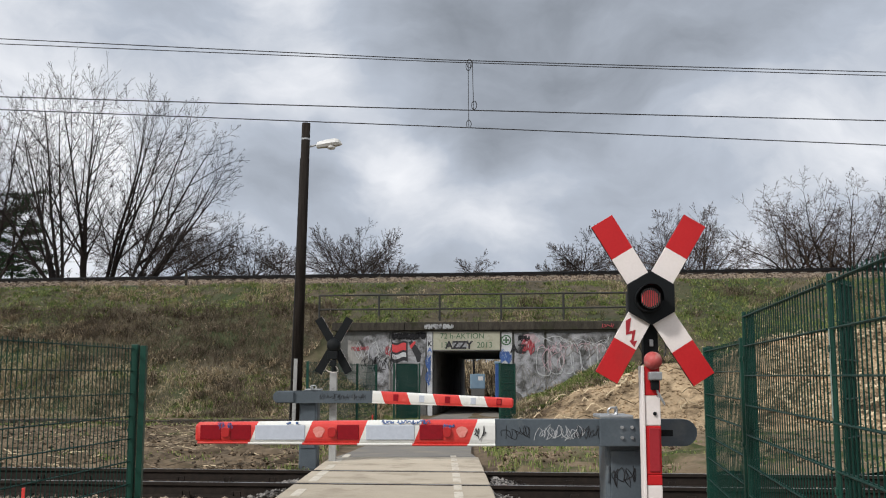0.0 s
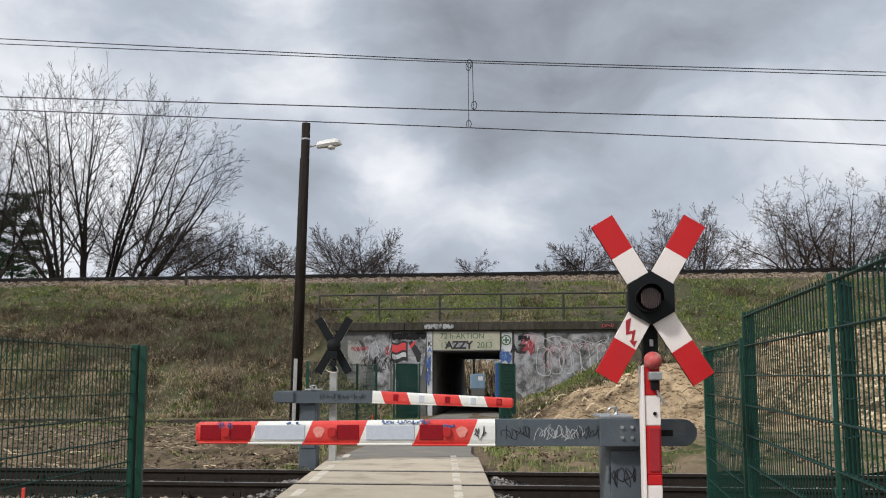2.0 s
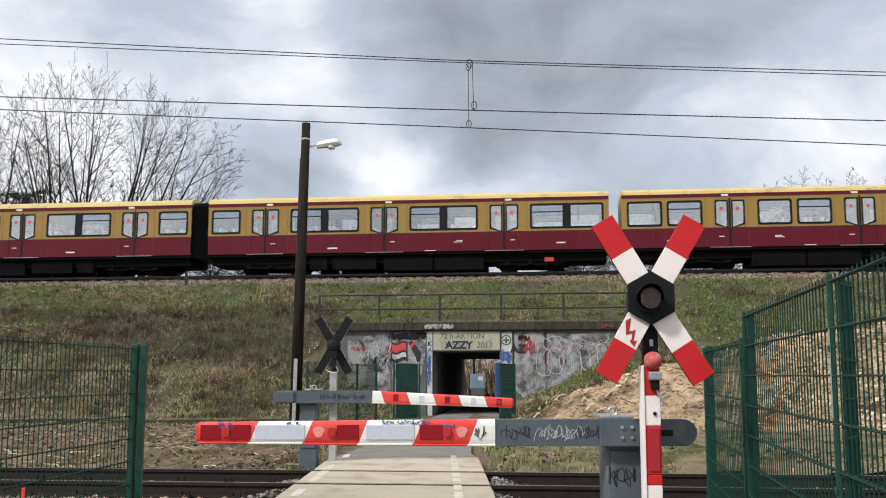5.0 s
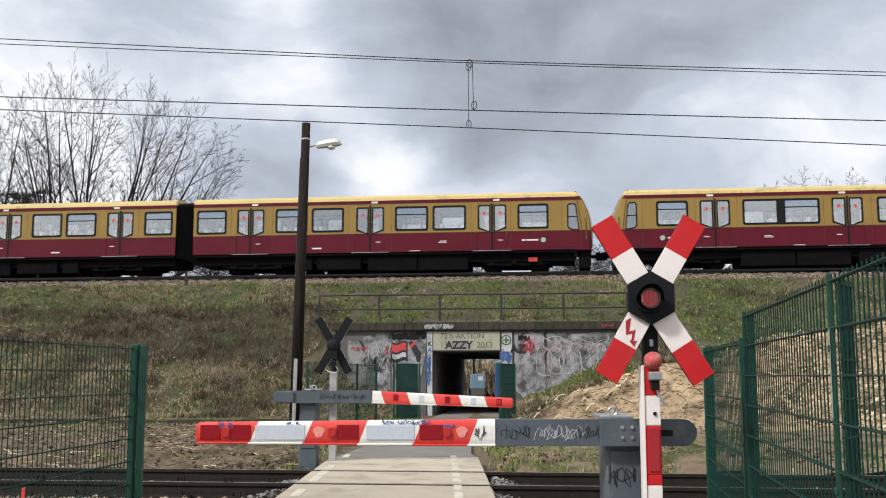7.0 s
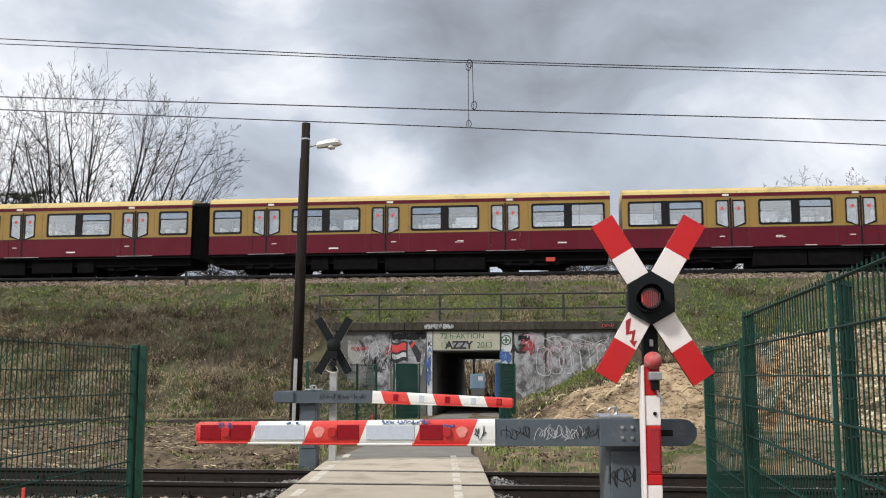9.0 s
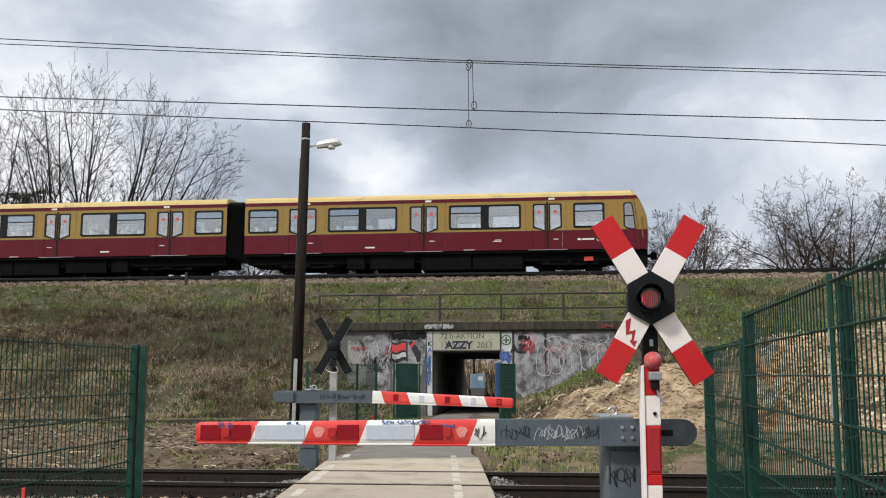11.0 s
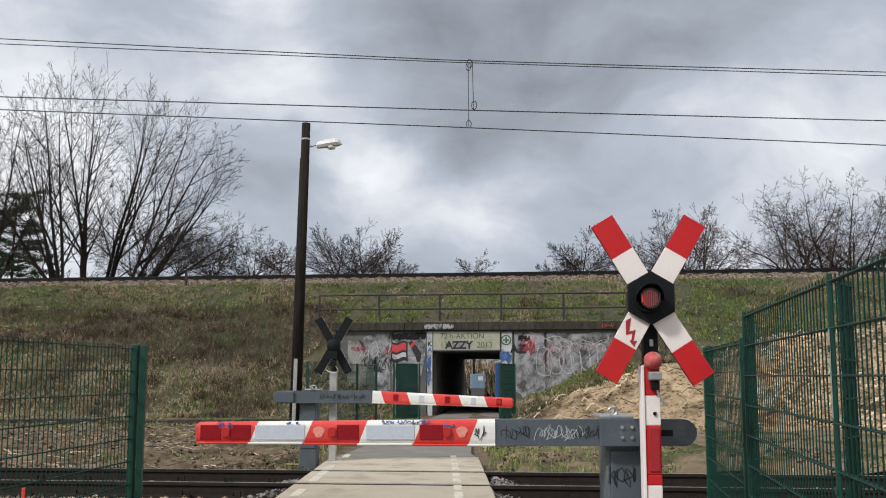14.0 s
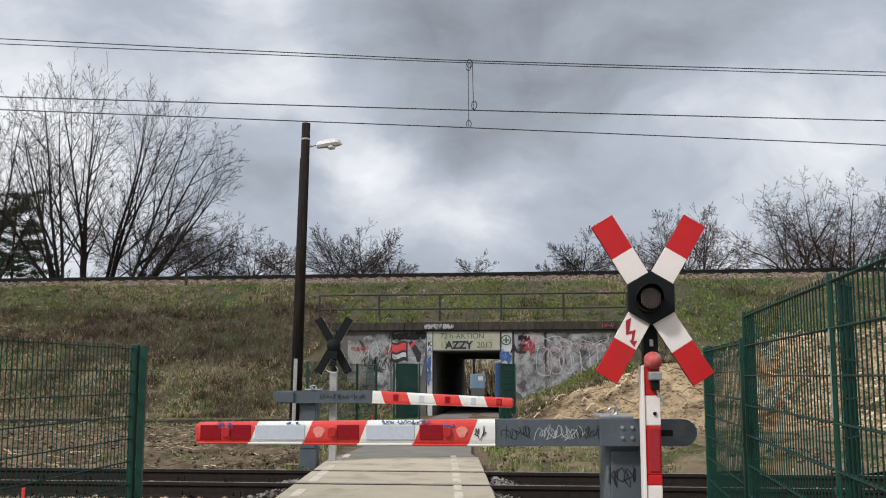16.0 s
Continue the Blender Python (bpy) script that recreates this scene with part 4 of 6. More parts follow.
# ---------------------------------------------------------------- trees
class Wood:
    def __init__(self, seed):
        self.g, self.least = random.Random(seed), 0.011
        self.limb, self.twig = ([], []), ([], [])

    def seg(self, store, a, b, r0, r1, sides):
        vs, fs = store
        q = (b - a).to_track_quat("Z", "Y")
        o = len(vs)
        for c, r in ((a, r0), (b, r1)):
            for k in range(sides):
                t = k * math.tau / sides
                vs.append(c + q @ Vector((r * math.cos(t), r * math.sin(t), 0)))
        for k in range(sides):
            fs.append((o + k, o + (k + 1) % sides, o + sides + (k + 1) % sides, o + sides + k))

    def grow(self, p, way, length, r, level, plan):
        g = self.g
        kids, spread, ratio, rise, wob = plan[level]
        n = 9 if level == 1 else (4 if level == 2 else 2)
        sides = 7 if level == 0 else (5 if level == 1 else 3)
        store = self.limb if level < 2 else self.twig
        last = level + 1 >= len(plan)
        pts, ways = [p], []
        for k in range(n):
            way = (way + Vector((g.gauss(0, wob), g.gauss(0, wob), g.gauss(0, wob) + rise))).normalized()
            r1 = max(self.least, r * (1 - 0.88 * (k + 1) / n))
            r0 = max(self.least, r * (1 - 0.88 * k / n))
            q = pts[-1] + way * (length / n)
            self.seg(store, pts[-1], q, r0, r1, sides)
            pts.append(q)
            ways.append(way)
        if last:
            return
        start = 0.18 if level == 1 else 0.12
        turn = g.uniform(0, math.tau)
        for c in range(kids):
            tip = c >= kids - 2
            t = 1.0 if tip else start + (1 - start) * (c + g.uniform(0, 0.9)) / (kids - 1)
            strong = level == 1 and not tip and c % 4 == 1
            i = min(n - 1, int(t * n))
            at = pts[i].lerp(pts[i + 1], t * n - i)
            turn += 2.4 + g.uniform(-0.4, 0.4)
            side = ways[i].orthogonal().normalized()
            side.rotate(Matrix.Rotation(turn, 3, ways[i]))
            ang = radians(spread * (0.45 if tip else (0.62 if strong else 1.0)) * g.uniform(0.75, 1.25))
            w = ways[i] * math.cos(ang) + side * math.sin(ang)
            reach = length * ratio * g.uniform(0.7, 1.2) * (1.25 - 0.75 * t) * (1.55 if strong else 1.0) * (0.95 if tip else 1.0)
            self.grow(at, w, reach, max(self.least, r * (1 - 0.88 * t) * (0.72 if strong else 0.45)), level + 1, plan)


def finish_tree(name, at, wood, label, twig_mat, group="bare trees behind the embankment"):
    t = thing(name, pose(*at), label, "tree", group)
    for nm, store, mat in (("trunk", wood.limb, M_BARK), ("crown", wood.twig, twig_mat)):
        me = bpy.data.meshes.new(nm)
        me.from_pydata(store[0], [], store[1])
        me.materials.append(mat)
        ob = new(nm, me)
        ob.parent = t
    return t


def bare_tree(px, dist, fork, limbs, seed, kids=(15, 7, 5), spread=(42, 40, 38), ratio=(0.34, 0.46, 0.52), girth=0.33, rise=0.018, wob=0.9, mat=None, depth=16,
              label="tall bare deciduous tree with upswept branches", group="bare trees behind the embankment"):
    """A leafless tree: a trunk up to the fork, and limbs given by their lean to the side in degrees and their length."""
    w = Wood(seed)
    g = w.g
    w.least = 0.000122 * dist
    plan = [None, (kids[0], spread[0], ratio[0], rise, 0.045 * wob), (kids[1], spread[1], ratio[1], rise, 0.07 * wob), (kids[2], spread[2], ratio[2], rise, 0.1 * wob), (0, 0, 0, 0.02, 0.12 * wob)]
    p = Vector((0, 0, -0.3))
    for k in range(4):
        q = Vector((g.gauss(0, 0.06), g.gauss(0, 0.06), fork * (k + 1) / 4))
        w.seg(w.limb, p, q, girth * (1.1 - 0.07 * k), girth * (1.03 - 0.07 * k), 8)
        p = q
    for lean, length in limbs:
        a, b = radians(lean), radians(g.uniform(-depth, depth))
        at = p - Vector((0, 0, g.uniform(0, fork * 0.25)))
        w.grow(at, Vector((math.sin(a), math.sin(b), math.cos(a) * math.cos(b))).normalized(), length * 0.84, girth * 0.5, 1, plan)
    return finish_tree("tree", ((px - 784) / 1750 * dist * 1.02, dist, 0), w, label, mat or M_TWIG, group)


def fan(seed, count, widest, length):
    """Limbs fanned out evenly for a round crown."""
    g = random.Random(seed)
    out = []
    for k in range(count):
        a = -widest + 2 * widest * (k + 0.5) / count + g.uniform(-5, 5)
        out.append((a, length * (1 - 0.12 * abs(a) / 60) * g.uniform(0.88, 1.08)))
    return out


def pine(px, dist, top, seed):
    g = random.Random(seed)
    w = Wood(seed)
    p = Vector((0, 0, -0.3))
    plan0 = Vector((0.03, 0, 1)).normalized()
    for k in range(8):
        q = p + plan0 * (top / 8) + Vector((g.gauss(0, 0.1), g.gauss(0, 0.1), 0))
        w.seg(w.limb, p, q, 0.24 - 0.025 * k, 0.24 - 0.025 * (k + 1), 7)
        p = q
    vs, fs = [], []
    for b in range(46):
        t = 0.42 + 0.58 * b / 46
        a = g.uniform(0, math.tau)
        ln = (1.5 * (1.12 - t) + 1.5) * g.uniform(0.5, 1.25)
        base = Vector((0.03 * top * t, 0, top * t))
        tip = base + Vector((math.cos(a) * ln, math.sin(a) * ln, g.uniform(-0.1, 0.9)))
        w.seg(w.limb, base, tip, 0.045, 0.015, 4)
        for c in range(int(7 * ln)):
            s = g.uniform(0.35, 1.05)
            mid = base.lerp(tip, s) + Vector((g.gauss(0, 0.3), g.gauss(0, 0.3), g.gauss(0.05, 0.1)))
            for _ in range(46):
                o = mid + Vector((g.gauss(0, 0.17), g.gauss(0, 0.17), g.gauss(0, 0.06)))
                d = Vector((g.gauss(0, 1), g.gauss(0, 1), g.gauss(0.6, 0.6))).normalized() * g.uniform(0.1, 0.24)
                e = d.orthogonal().normalized() * 0.022
                i = len(vs)
                vs.extend((o - e, o + e, o + d))
                fs.append((i, i + 1, i + 2))
    w.twig = (vs, fs)
    return finish_tree("pine_tree", ((px - 784) / 1750 * dist * 1.02, dist, 0), w, "dark green pine tree with loose needle clumps", M_PINE, "pines behind the embankment")


# ---------------------------------------------------------------- plants, litter and clods
def build_banks():
    """Churned strips of soil between the lower track and the embankment, either side of the path."""
    for x0, x1, seed, mat, label in ((-14.0, -1.75, 41, M_SOIL, "churned rough brown soil beside the path"), (0.62, 11.0, 42, M_SOILR, "rough sandy soil with thin grass beside the path")):
        nx = int((x1 - x0) / 0.17)
        xs = [x0 + (x1 - x0) * k / nx for k in range(nx + 1)]
        ys = [13.75 + 0.2 * k for k in range(76)]

        def height(x, y):
            edge = min(smooth(x0, x0 + 0.5, x), smooth(x1, x1 - 0.5, x), smooth(13.75, 14.2, y + 0.09 * x), smooth(28.8, 26, y))
            relief = 0.13 * lump(x, y, 0.9, seed) + 0.11 * abs(lump(x, y, 2.1, seed + 1)) + 0.12 * abs(lump(x, y, 4.1, seed + 2))
            bank = 0.13 * smooth(13.6, 15.6, y) * (1 - smooth(17, 22, y))
            return -0.12 + edge * (0.14 + bank + relief)
        solo("soil_bank", sheet(xs, ys, height), mat, label, "ground", kind="structure")


def build_plants():
    def fill(u, w):
        return w > 36.3 and -9.0 < u < 2.6

    def on_slope(test):
        def place():
            u, w = rnd.uniform(-34, 19), rnd.uniform(31.8, 43.15)
            if 35.6 < w < 36.25 and -8.6 < u < 2.5:
                return None
            if -5.2 < u < -1.9 and w < 36.2:
                return None
            if not test(u, w):
                return None
            return (u, w, slope_z(u, w))
        return place

    def thicket(u, w):
        """The dense brown brush on the middle of the slope, thinning out at its edges."""
        return smooth(-21.5, -17, u) * smooth(-8.2, -10.5, u) * smooth(35.0, 36.8, w) * smooth(41.0, 39.4, w)

    def green(u, w):
        n = lump(u, w, 0.35, 21) + 0.6 * lump(u, w, 1.3, 22) - 0.7 * thicket(u, w)
        if fill(u, w):
            return n > -0.18
        if w > 39.6:
            return n > -0.4
        if u > 2:
            return n > -0.1 and w > 35
        return n > (-0.1 if w < 36.2 and u > -16 else 0.08)

    def brown(u, w):
        n = lump(u, w, 0.4, 23) + 0.5 * lump(u, w, 1.5, 24) + 0.9 * thicket(u, w)
        if fill(u, w):
            return n > 0.55
        if u > 2 or (-8.3 < u and w < 36):
            return n > 0.45
        if w > 40.6:
            return n > 0.55
        if u < -16.5 and w < 37.2:
            return n > 0.3
        return n > (0.15 if w < 36 else -0.1)

    def pale(u, w):
        n = lump(u, w, 0.3, 25) + 0.5 * lump(u, w, 1.7, 26) - 0.75 * thicket(u, w)
        if fill(u, w):
            return n > 0.42
        if w > 40.0:
            return n > 0.22
        return n > ((0.3 if u > -16 else -0.1) if w > 36 + max(0, -16 - u) * 0.25 else (-0.55 if u < -16 or u > 2 else -0.3))
    scatter("grass", 50000, on_slope(green), blade(0.05, 0.17, 0.010, 1.6), M_GRASS, "uneven spring grass on the embankment", "grass", RAILWAY)
    scatter("brushwood", 42000, on_slope(brown), blade(0.12, 0.6, 0.0065, 1.6), M_BRUSH, "dense brown withered weeds on the embankment", "weeds", RAILWAY)
    scatter("dry_grass", 44000, on_slope(pale), blade(0.06, 0.28, 0.0075, 1.8), M_STRAW, "pale bent withered grass on the embankment", "dry grass", RAILWAY)

    def tussock(lo, hi, width, count):
        def make(p):
            vs, fs = [], []
            for _ in range(count):
                a, h = rnd.uniform(0, math.tau), rnd.uniform(lo, hi)
                c, d, k = math.cos(a), math.sin(a), rnd.uniform(0.25, 1.0) * h
                x, y, z = p[0] + c * 0.05, p[1] + d * 0.05 + rnd.uniform(-0.05, 0.05), p[2]
                o = len(vs)
                for t, q in ((0, 1.0), (0.45, 0.9), (0.8, 0.6)):
                    px, py, pz = x + c * k * t, y + d * k * t, z + h * (1.3 * t - 0.95 * t * t)
                    vs += [(px - d * width * q, py + c * width * q, pz - 0.02), (px + d * width * q, py - c * width * q, pz - 0.02)]
                vs.append((x + c * k, y + d * k, z + h * 0.3))
                fs += [(o, o + 1, o + 3, o + 2), (o + 2, o + 3, o + 5, o + 4), (o + 4, o + 5, o + 6)]
            return vs, fs
        return make
    scatter("straw_tussocks", 1500, on_slope(lambda u, w: pale(u, w) and not fill(u, w)), tussock(0.3, 0.65, 0.008, 34), M_STRAW, "drooping tussocks of pale withered grass", "dry grass", RAILWAY)
    scatter("brown_tussocks", 900, on_slope(lambda u, w: brown(u, w) and not fill(u, w)), tussock(0.35, 0.8, 0.007, 34), M_BRUSH, "drooping clumps of brown withered weeds", "weeds", RAILWAY)
    scatter("green_tussocks", 700, on_slope(lambda u, w: green(u, w) and lump(u, w, 0.8, 57) > 0), tussock(0.12, 0.3, 0.011, 30), M_GRASS, "thick green grass clumps on the embankment", "grass", RAILWAY)
    scatter("straw_mat", 15000, on_slope(lambda u, w: u < -15 and w < 36.6 + 1.2 * lump(u, w, 0.5, 36)), blade(0.1, 0.45, 0.013, 2.2), M_STRAW, "matted pale straw on the lower slope", "dry grass", RAILWAY)
    scatter("mixed_grass", 17000, on_slope(lambda u, w: True), blade(0.05, 0.2, 0.009, 1.6), M_MIXED, "short grey-green and withered grass on the slope", "grass", RAILWAY)

    def flake(p):
        s = rnd.uniform(0.015, 0.045)
        a = rnd.uniform(0, math.tau)
        c, d = math.cos(a) * s, math.sin(a) * s
        z = p[2] + rnd.uniform(0.05, 0.22)
        return [(p[0] - c, p[1] - d, z), (p[0] + d, p[1] - c, z + s * 0.6), (p[0] + c, p[1] + d, z + 0.01), (p[0] - d, p[1] + c, z - s * 0.4)], [(0, 1, 2, 3)]
    scatter("leaf_litter", 11000, on_slope(lambda u, w: not fill(u, w) and lump(u, w, 0.5, 27) > -0.2), flake, M_LITTER, "scattered pale fallen leaves on the slope", "fallen leaves", RAILWAY)

    scatter("dead_leaves", 7000, on_slope(lambda u, w: u > 2 and w < 40 and lump(u, w, 0.4, 35) > -0.2), flake, M_LITTER, "drift of pale dead leaves on the slope", "fallen leaves", RAILWAY)

    def tall_stalk():
        u = rnd.uniform(-30, 18)
        w = rnd.uniform(43.2, 44.3)
        return (u, w, 5.5) if lump(u, 0, 0.7, 28) > 0.1 else None
    scatter("track_weeds", 420, tall_stalk, blade(0.12, 0.5, 0.005, 0.7), M_STRAW, "thin dry weeds along the upper ballast", "weeds", RAILWAY)

    def verge():
        x, y = rnd.uniform(-13, 12), rnd.uniform(13.9, 31)
        if abs(x + 0.57 - max(0, y - 20) * 0.11) < 1.25:
            return None
        n = lump(x, y, 0.55, 31) + 0.5 * lump(x, y, 1.8, 32)
        want = -0.45 if (0.6 < x < 5 and y < 18.5) or (-2.6 < x < -1.6 and y < 20) or (y > 26 and x < 1.4) else 0.33
        return (x, y, 0.06 + 0.08 * lump(x, y, 0.9, 41 if x < 0 else 42) + 0.12 * smooth(13.6, 15.6, y) * (1 - smooth(17, 22, y))) if n > want else None
    scatter("verge_grass", 17000, verge, blade(0.04, 0.12, 0.007, 1.2), M_GRASS, "short trodden grass beside the path", "grass")
    scatter("verge_straw", 6000, verge, blade(0.02, 0.08, 0.005, 1.8), M_STRAW, "short withered grass beside the path", "dry grass")

    def wall_foot():
        u = rnd.uniform(-2.2, 2.4)
        w = rnd.uniform(34.3, 35.8)
        return (u, w, slope_z(u, w))
    scatter("wall_grass", 3000, wall_foot, blade(0.06, 0.26, 0.010, 1.0), M_GRASS, "green grass along the foot of the wall", "grass", RAILWAY)

    def clod_place():
        x, y = rnd.choice((rnd.uniform(-13, -1.9), rnd.uniform(-9, -1.9), rnd.uniform(0.8, 8))), rnd.uniform(13.9, 30)
        return (x, y, 0.05 + 0.10 * lump(x, y, 0.9, 41) + 0.075 * abs(lump(x, y, 2.1, 42)) + 0.13 * smooth(13.6, 15.6, y) * (1 - smooth(17, 22, y))) if lump(x, y, 0.6, 33) > -0.25 else None
    scatter("soil_clods", 17000, clod_place, stone(0.008, 0.045), M_CLOD, "churned clods of sandy soil beside the track", "soil")

    def strewn():
        x, y = rnd.uniform(-13, -1.9), rnd.uniform(13.9, 29)
        z = 0.08 + 0.13 * lump(x, y, 0.9, 41) + 0.11 * abs(lump(x, y, 2.1, 42)) + 0.13 * smooth(13.6, 15.6, y) * (1 - smooth(17, 22, y))
        return (x, y, z - 0.06) if lump(x, y, 0.5, 38) > -0.15 else None

    def stick(p):
        a, n, q = rnd.uniform(0, math.tau), rnd.uniform(0.05, 0.3), rnd.uniform(0.003, 0.008)
        c, d = math.cos(a), math.sin(a)
        x, y, z = p[0], p[1], p[2] + 0.05
        e, r = rnd.uniform(-0.03, 0.06), q * 1.6
        return [(x + d * q, y - c * q, z), (x - d * q, y + c * q, z), (x, y, z + r), (x + c * n + d * q, y + d * n - c * q, z + e), (x + c * n - d * q, y + d * n + c * q, z + e), (x + c * n, y + d * n, z + e + r)], [(0, 1, 4, 3), (1, 2, 5, 4), (2, 0, 3, 5)]
    scatter("soil_lumps", 1500, strewn, stone(0.03, 0.11), M_CLOD, "large brown clods in the churned soil", "soil")
    scatter("soil_leaves", 2200, strewn, flake, M_BRUSH, "dead leaves trodden into the churned soil", "fallen leaves")
    scatter("soil_twigs", 5000, strewn, stick, M_BRUSH, "broken twigs strewn over the churned soil", "twigs")
    scatter("soil_stalks", 1300, strewn, stick, M_STRAW, "pale dry stalks strewn over the churned soil", "dry grass")

    def on_mound():
        u, w = rnd.uniform(-2.2, 18), rnd.uniform(25, 31.5)
        z = mound_z(u, w)
        return (u, w, z) if z > 0.02 else None
    scatter("sand_clods", 14000, on_mound, stone(0.015, 0.075), M_SAND, "lumps of dug sand on the heap", "soil", RAILWAY)

    def root(p):
        a, n = rnd.uniform(0, math.tau), rnd.uniform(0.15, 0.6)
        x, y, z = p
        vs, fs = [], []
        for k in range(4):
            t = k / 3
            cx, cy, cz = x + math.cos(a) * n * t, y + math.sin(a) * n * t * 0.5, z + 0.05 + rnd.uniform(-0.02, 0.10) + n * 0.25 * math.sin(t * 3)
            vs += [(cx, cy, cz - 0.013), (cx, cy + 0.015, cz + 0.013), (cx + 0.018, cy - 0.015, cz)]
            if k:
                o = 3 * (k - 1)
                fs += [(o, o + 1, o + 4, o + 3), (o + 1, o + 2, o + 5, o + 4), (o + 2, o, o + 3, o + 5)]
        return vs, fs
    def chip(p):
        s, a, q = rnd.uniform(0.03, 0.09), rnd.uniform(0, math.tau), rnd.uniform(0, 0.06)
        c, d, k = math.cos(a) * s, math.sin(a) * s, rnd.uniform(0.15, 0.4)
        x, y, z = p[0], p[1], p[2] + 0.01
        return [(x - c, y - d, z), (x - c - d * k, y - d + c * k, z + q), (x + c - d * k, y + d + c * k, z + q + 0.02), (x + c, y + d, z + 0.03), (x, y, z - 0.02)], [(0, 1, 2, 3), (0, 3, 4), (1, 0, 4), (2, 1, 4), (3, 2, 4)]

    def chip_place():
        u, w = rnd.uniform(-0.5, 18), rnd.uniform(25.5, 31.2)
        z = mound_z(u, w)
        return (u, w, z) if z > 0.1 and (u > 5.5 or lump(u, w, 0.9, 37) > 0.35) else None
    scatter("wood_chips", 20000, chip_place, chip, M_CHIP, "pale splintered wood chips and bark on the sand heap", "wood chips", RAILWAY)
    scatter("roots", 420, on_mound, root, M_STRAW, "torn pale roots and twigs on the sand heap", "roots", RAILWAY)


M_CHIP = surface("pale_wood_chips", (0.20, 0.145, 0.09), (0.72, 0.59, 0.41), 0.9, scale=3, bump=0, random_by="island", spec=0.1)
M_MIXED = surface("mixed_short_grass", (0.04, 0.048, 0.018), (0.26, 0.22, 0.12), 0.9, scale=0.6, bump=0, random_by="island", spec=0.1)
M_SOILR = surface("sandy_grassy_soil", (0.11, 0.082, 0.052), (0.27, 0.205, 0.135), 0.95, scale=1.1, fine=8, bump=1.0, dist=0.05, stain=(0.05, 0.062, 0.02), stain_scale=0.8, stain_at=(0.48, 0.62), spec=0.2)
M_LITTER = surface("fallen_leaves", (0.16, 0.11, 0.07), (0.46, 0.37, 0.27), 0.9, scale=3, bump=0, random_by="island")
M_CLOD = surface("soil_clod", (0.06, 0.043, 0.029), (0.28, 0.21, 0.14), 0.95, scale=3, bump=0.4, random_by="island", spec=0.1)
M_WASH = surface("whitewash_patch", (0.155, 0.158, 0.168), (0.40, 0.405, 0.425), 0.85, scale=3, fine=30, bump=0.2, stain=(0.06, 0.06, 0.058), stain_scale=2.4, stain_at=(0.45, 0.6))
M_CREAMWASH = surface("cream_wall_paint", (0.29, 0.29, 0.22), (0.40, 0.39, 0.31), 0.85, scale=3, bump=0.15, stain=(0.24, 0.23, 0.16), stain_scale=2.5)
M_PALEPINK = surface("pale_pink_spray", (0.36, 0.22, 0.25), (0.52, 0.40, 0.42), 0.8, scale=9, bump=0, stain=(0.22, 0.21, 0.21), stain_scale=3)
M_INK = surface("black_spray_paint", (0.008, 0.008, 0.010), (0.02, 0.02, 0.024), 0.7, scale=9, bump=0)
M_SPRAYWHITE = surface("white_spray_paint", (0.34, 0.35, 0.36), (0.55, 0.56, 0.57), 0.7, scale=9, bump=0, stain=(0.2, 0.2, 0.21), stain_scale=4)
M_SPRAYRED = surface("red_spray_paint", (0.28, 0.03, 0.045), (0.42, 0.09, 0.10), 0.7, scale=9, bump=0)
M_FLAGRED = surface("bright_red_wall_paint", (0.40, 0.02, 0.03), (0.56, 0.06, 0.06), 0.7, scale=9, bump=0)
M_SPRAYBLUE = surface("blue_spray_paint", (0.04, 0.08, 0.26), (0.10, 0.20, 0.42), 0.7, scale=9, bump=0)
M_SPRAYGREEN = surface("green_spray_paint", (0.025, 0.075, 0.03), (0.05, 0.12, 0.055), 0.7, scale=9, bump=0)
M_BLUEBOX = surface("faded_blue_steel", (0.14, 0.22, 0.30), (0.22, 0.32, 0.40), 0.6, scale=3, bump=0.05, stain=(0.3, 0.33, 0.34))
M_DARKBLUE = surface("blue_plastic_cabin", (0.02, 0.06, 0.20), (0.04, 0.10, 0.28), 0.45, scale=3, bump=0.02)


def words(text, size, depth, name, material, parent, m, label, bold=0.0):
    """Lettering in the built-in font as a mesh."""
    cu = bpy.data.curves.new(name, "FONT")
    cu.body, cu.size, cu.extrude, cu.offset = text, size, depth, bold
    tmp = bpy.data.objects.new(name, cu)
    scene.collection.objects.link(tmp)
    me = bpy.data.meshes.new_from_object(tmp.evaluated_get(bpy.context.evaluated_depsgraph_get()))
    bpy.data.objects.remove(tmp)
    me.materials.clear()
    me.materials.append(material)
    ob = new(name, me)
    ob.parent, ob.matrix_basis = parent, m
    return tagged(ob, label)


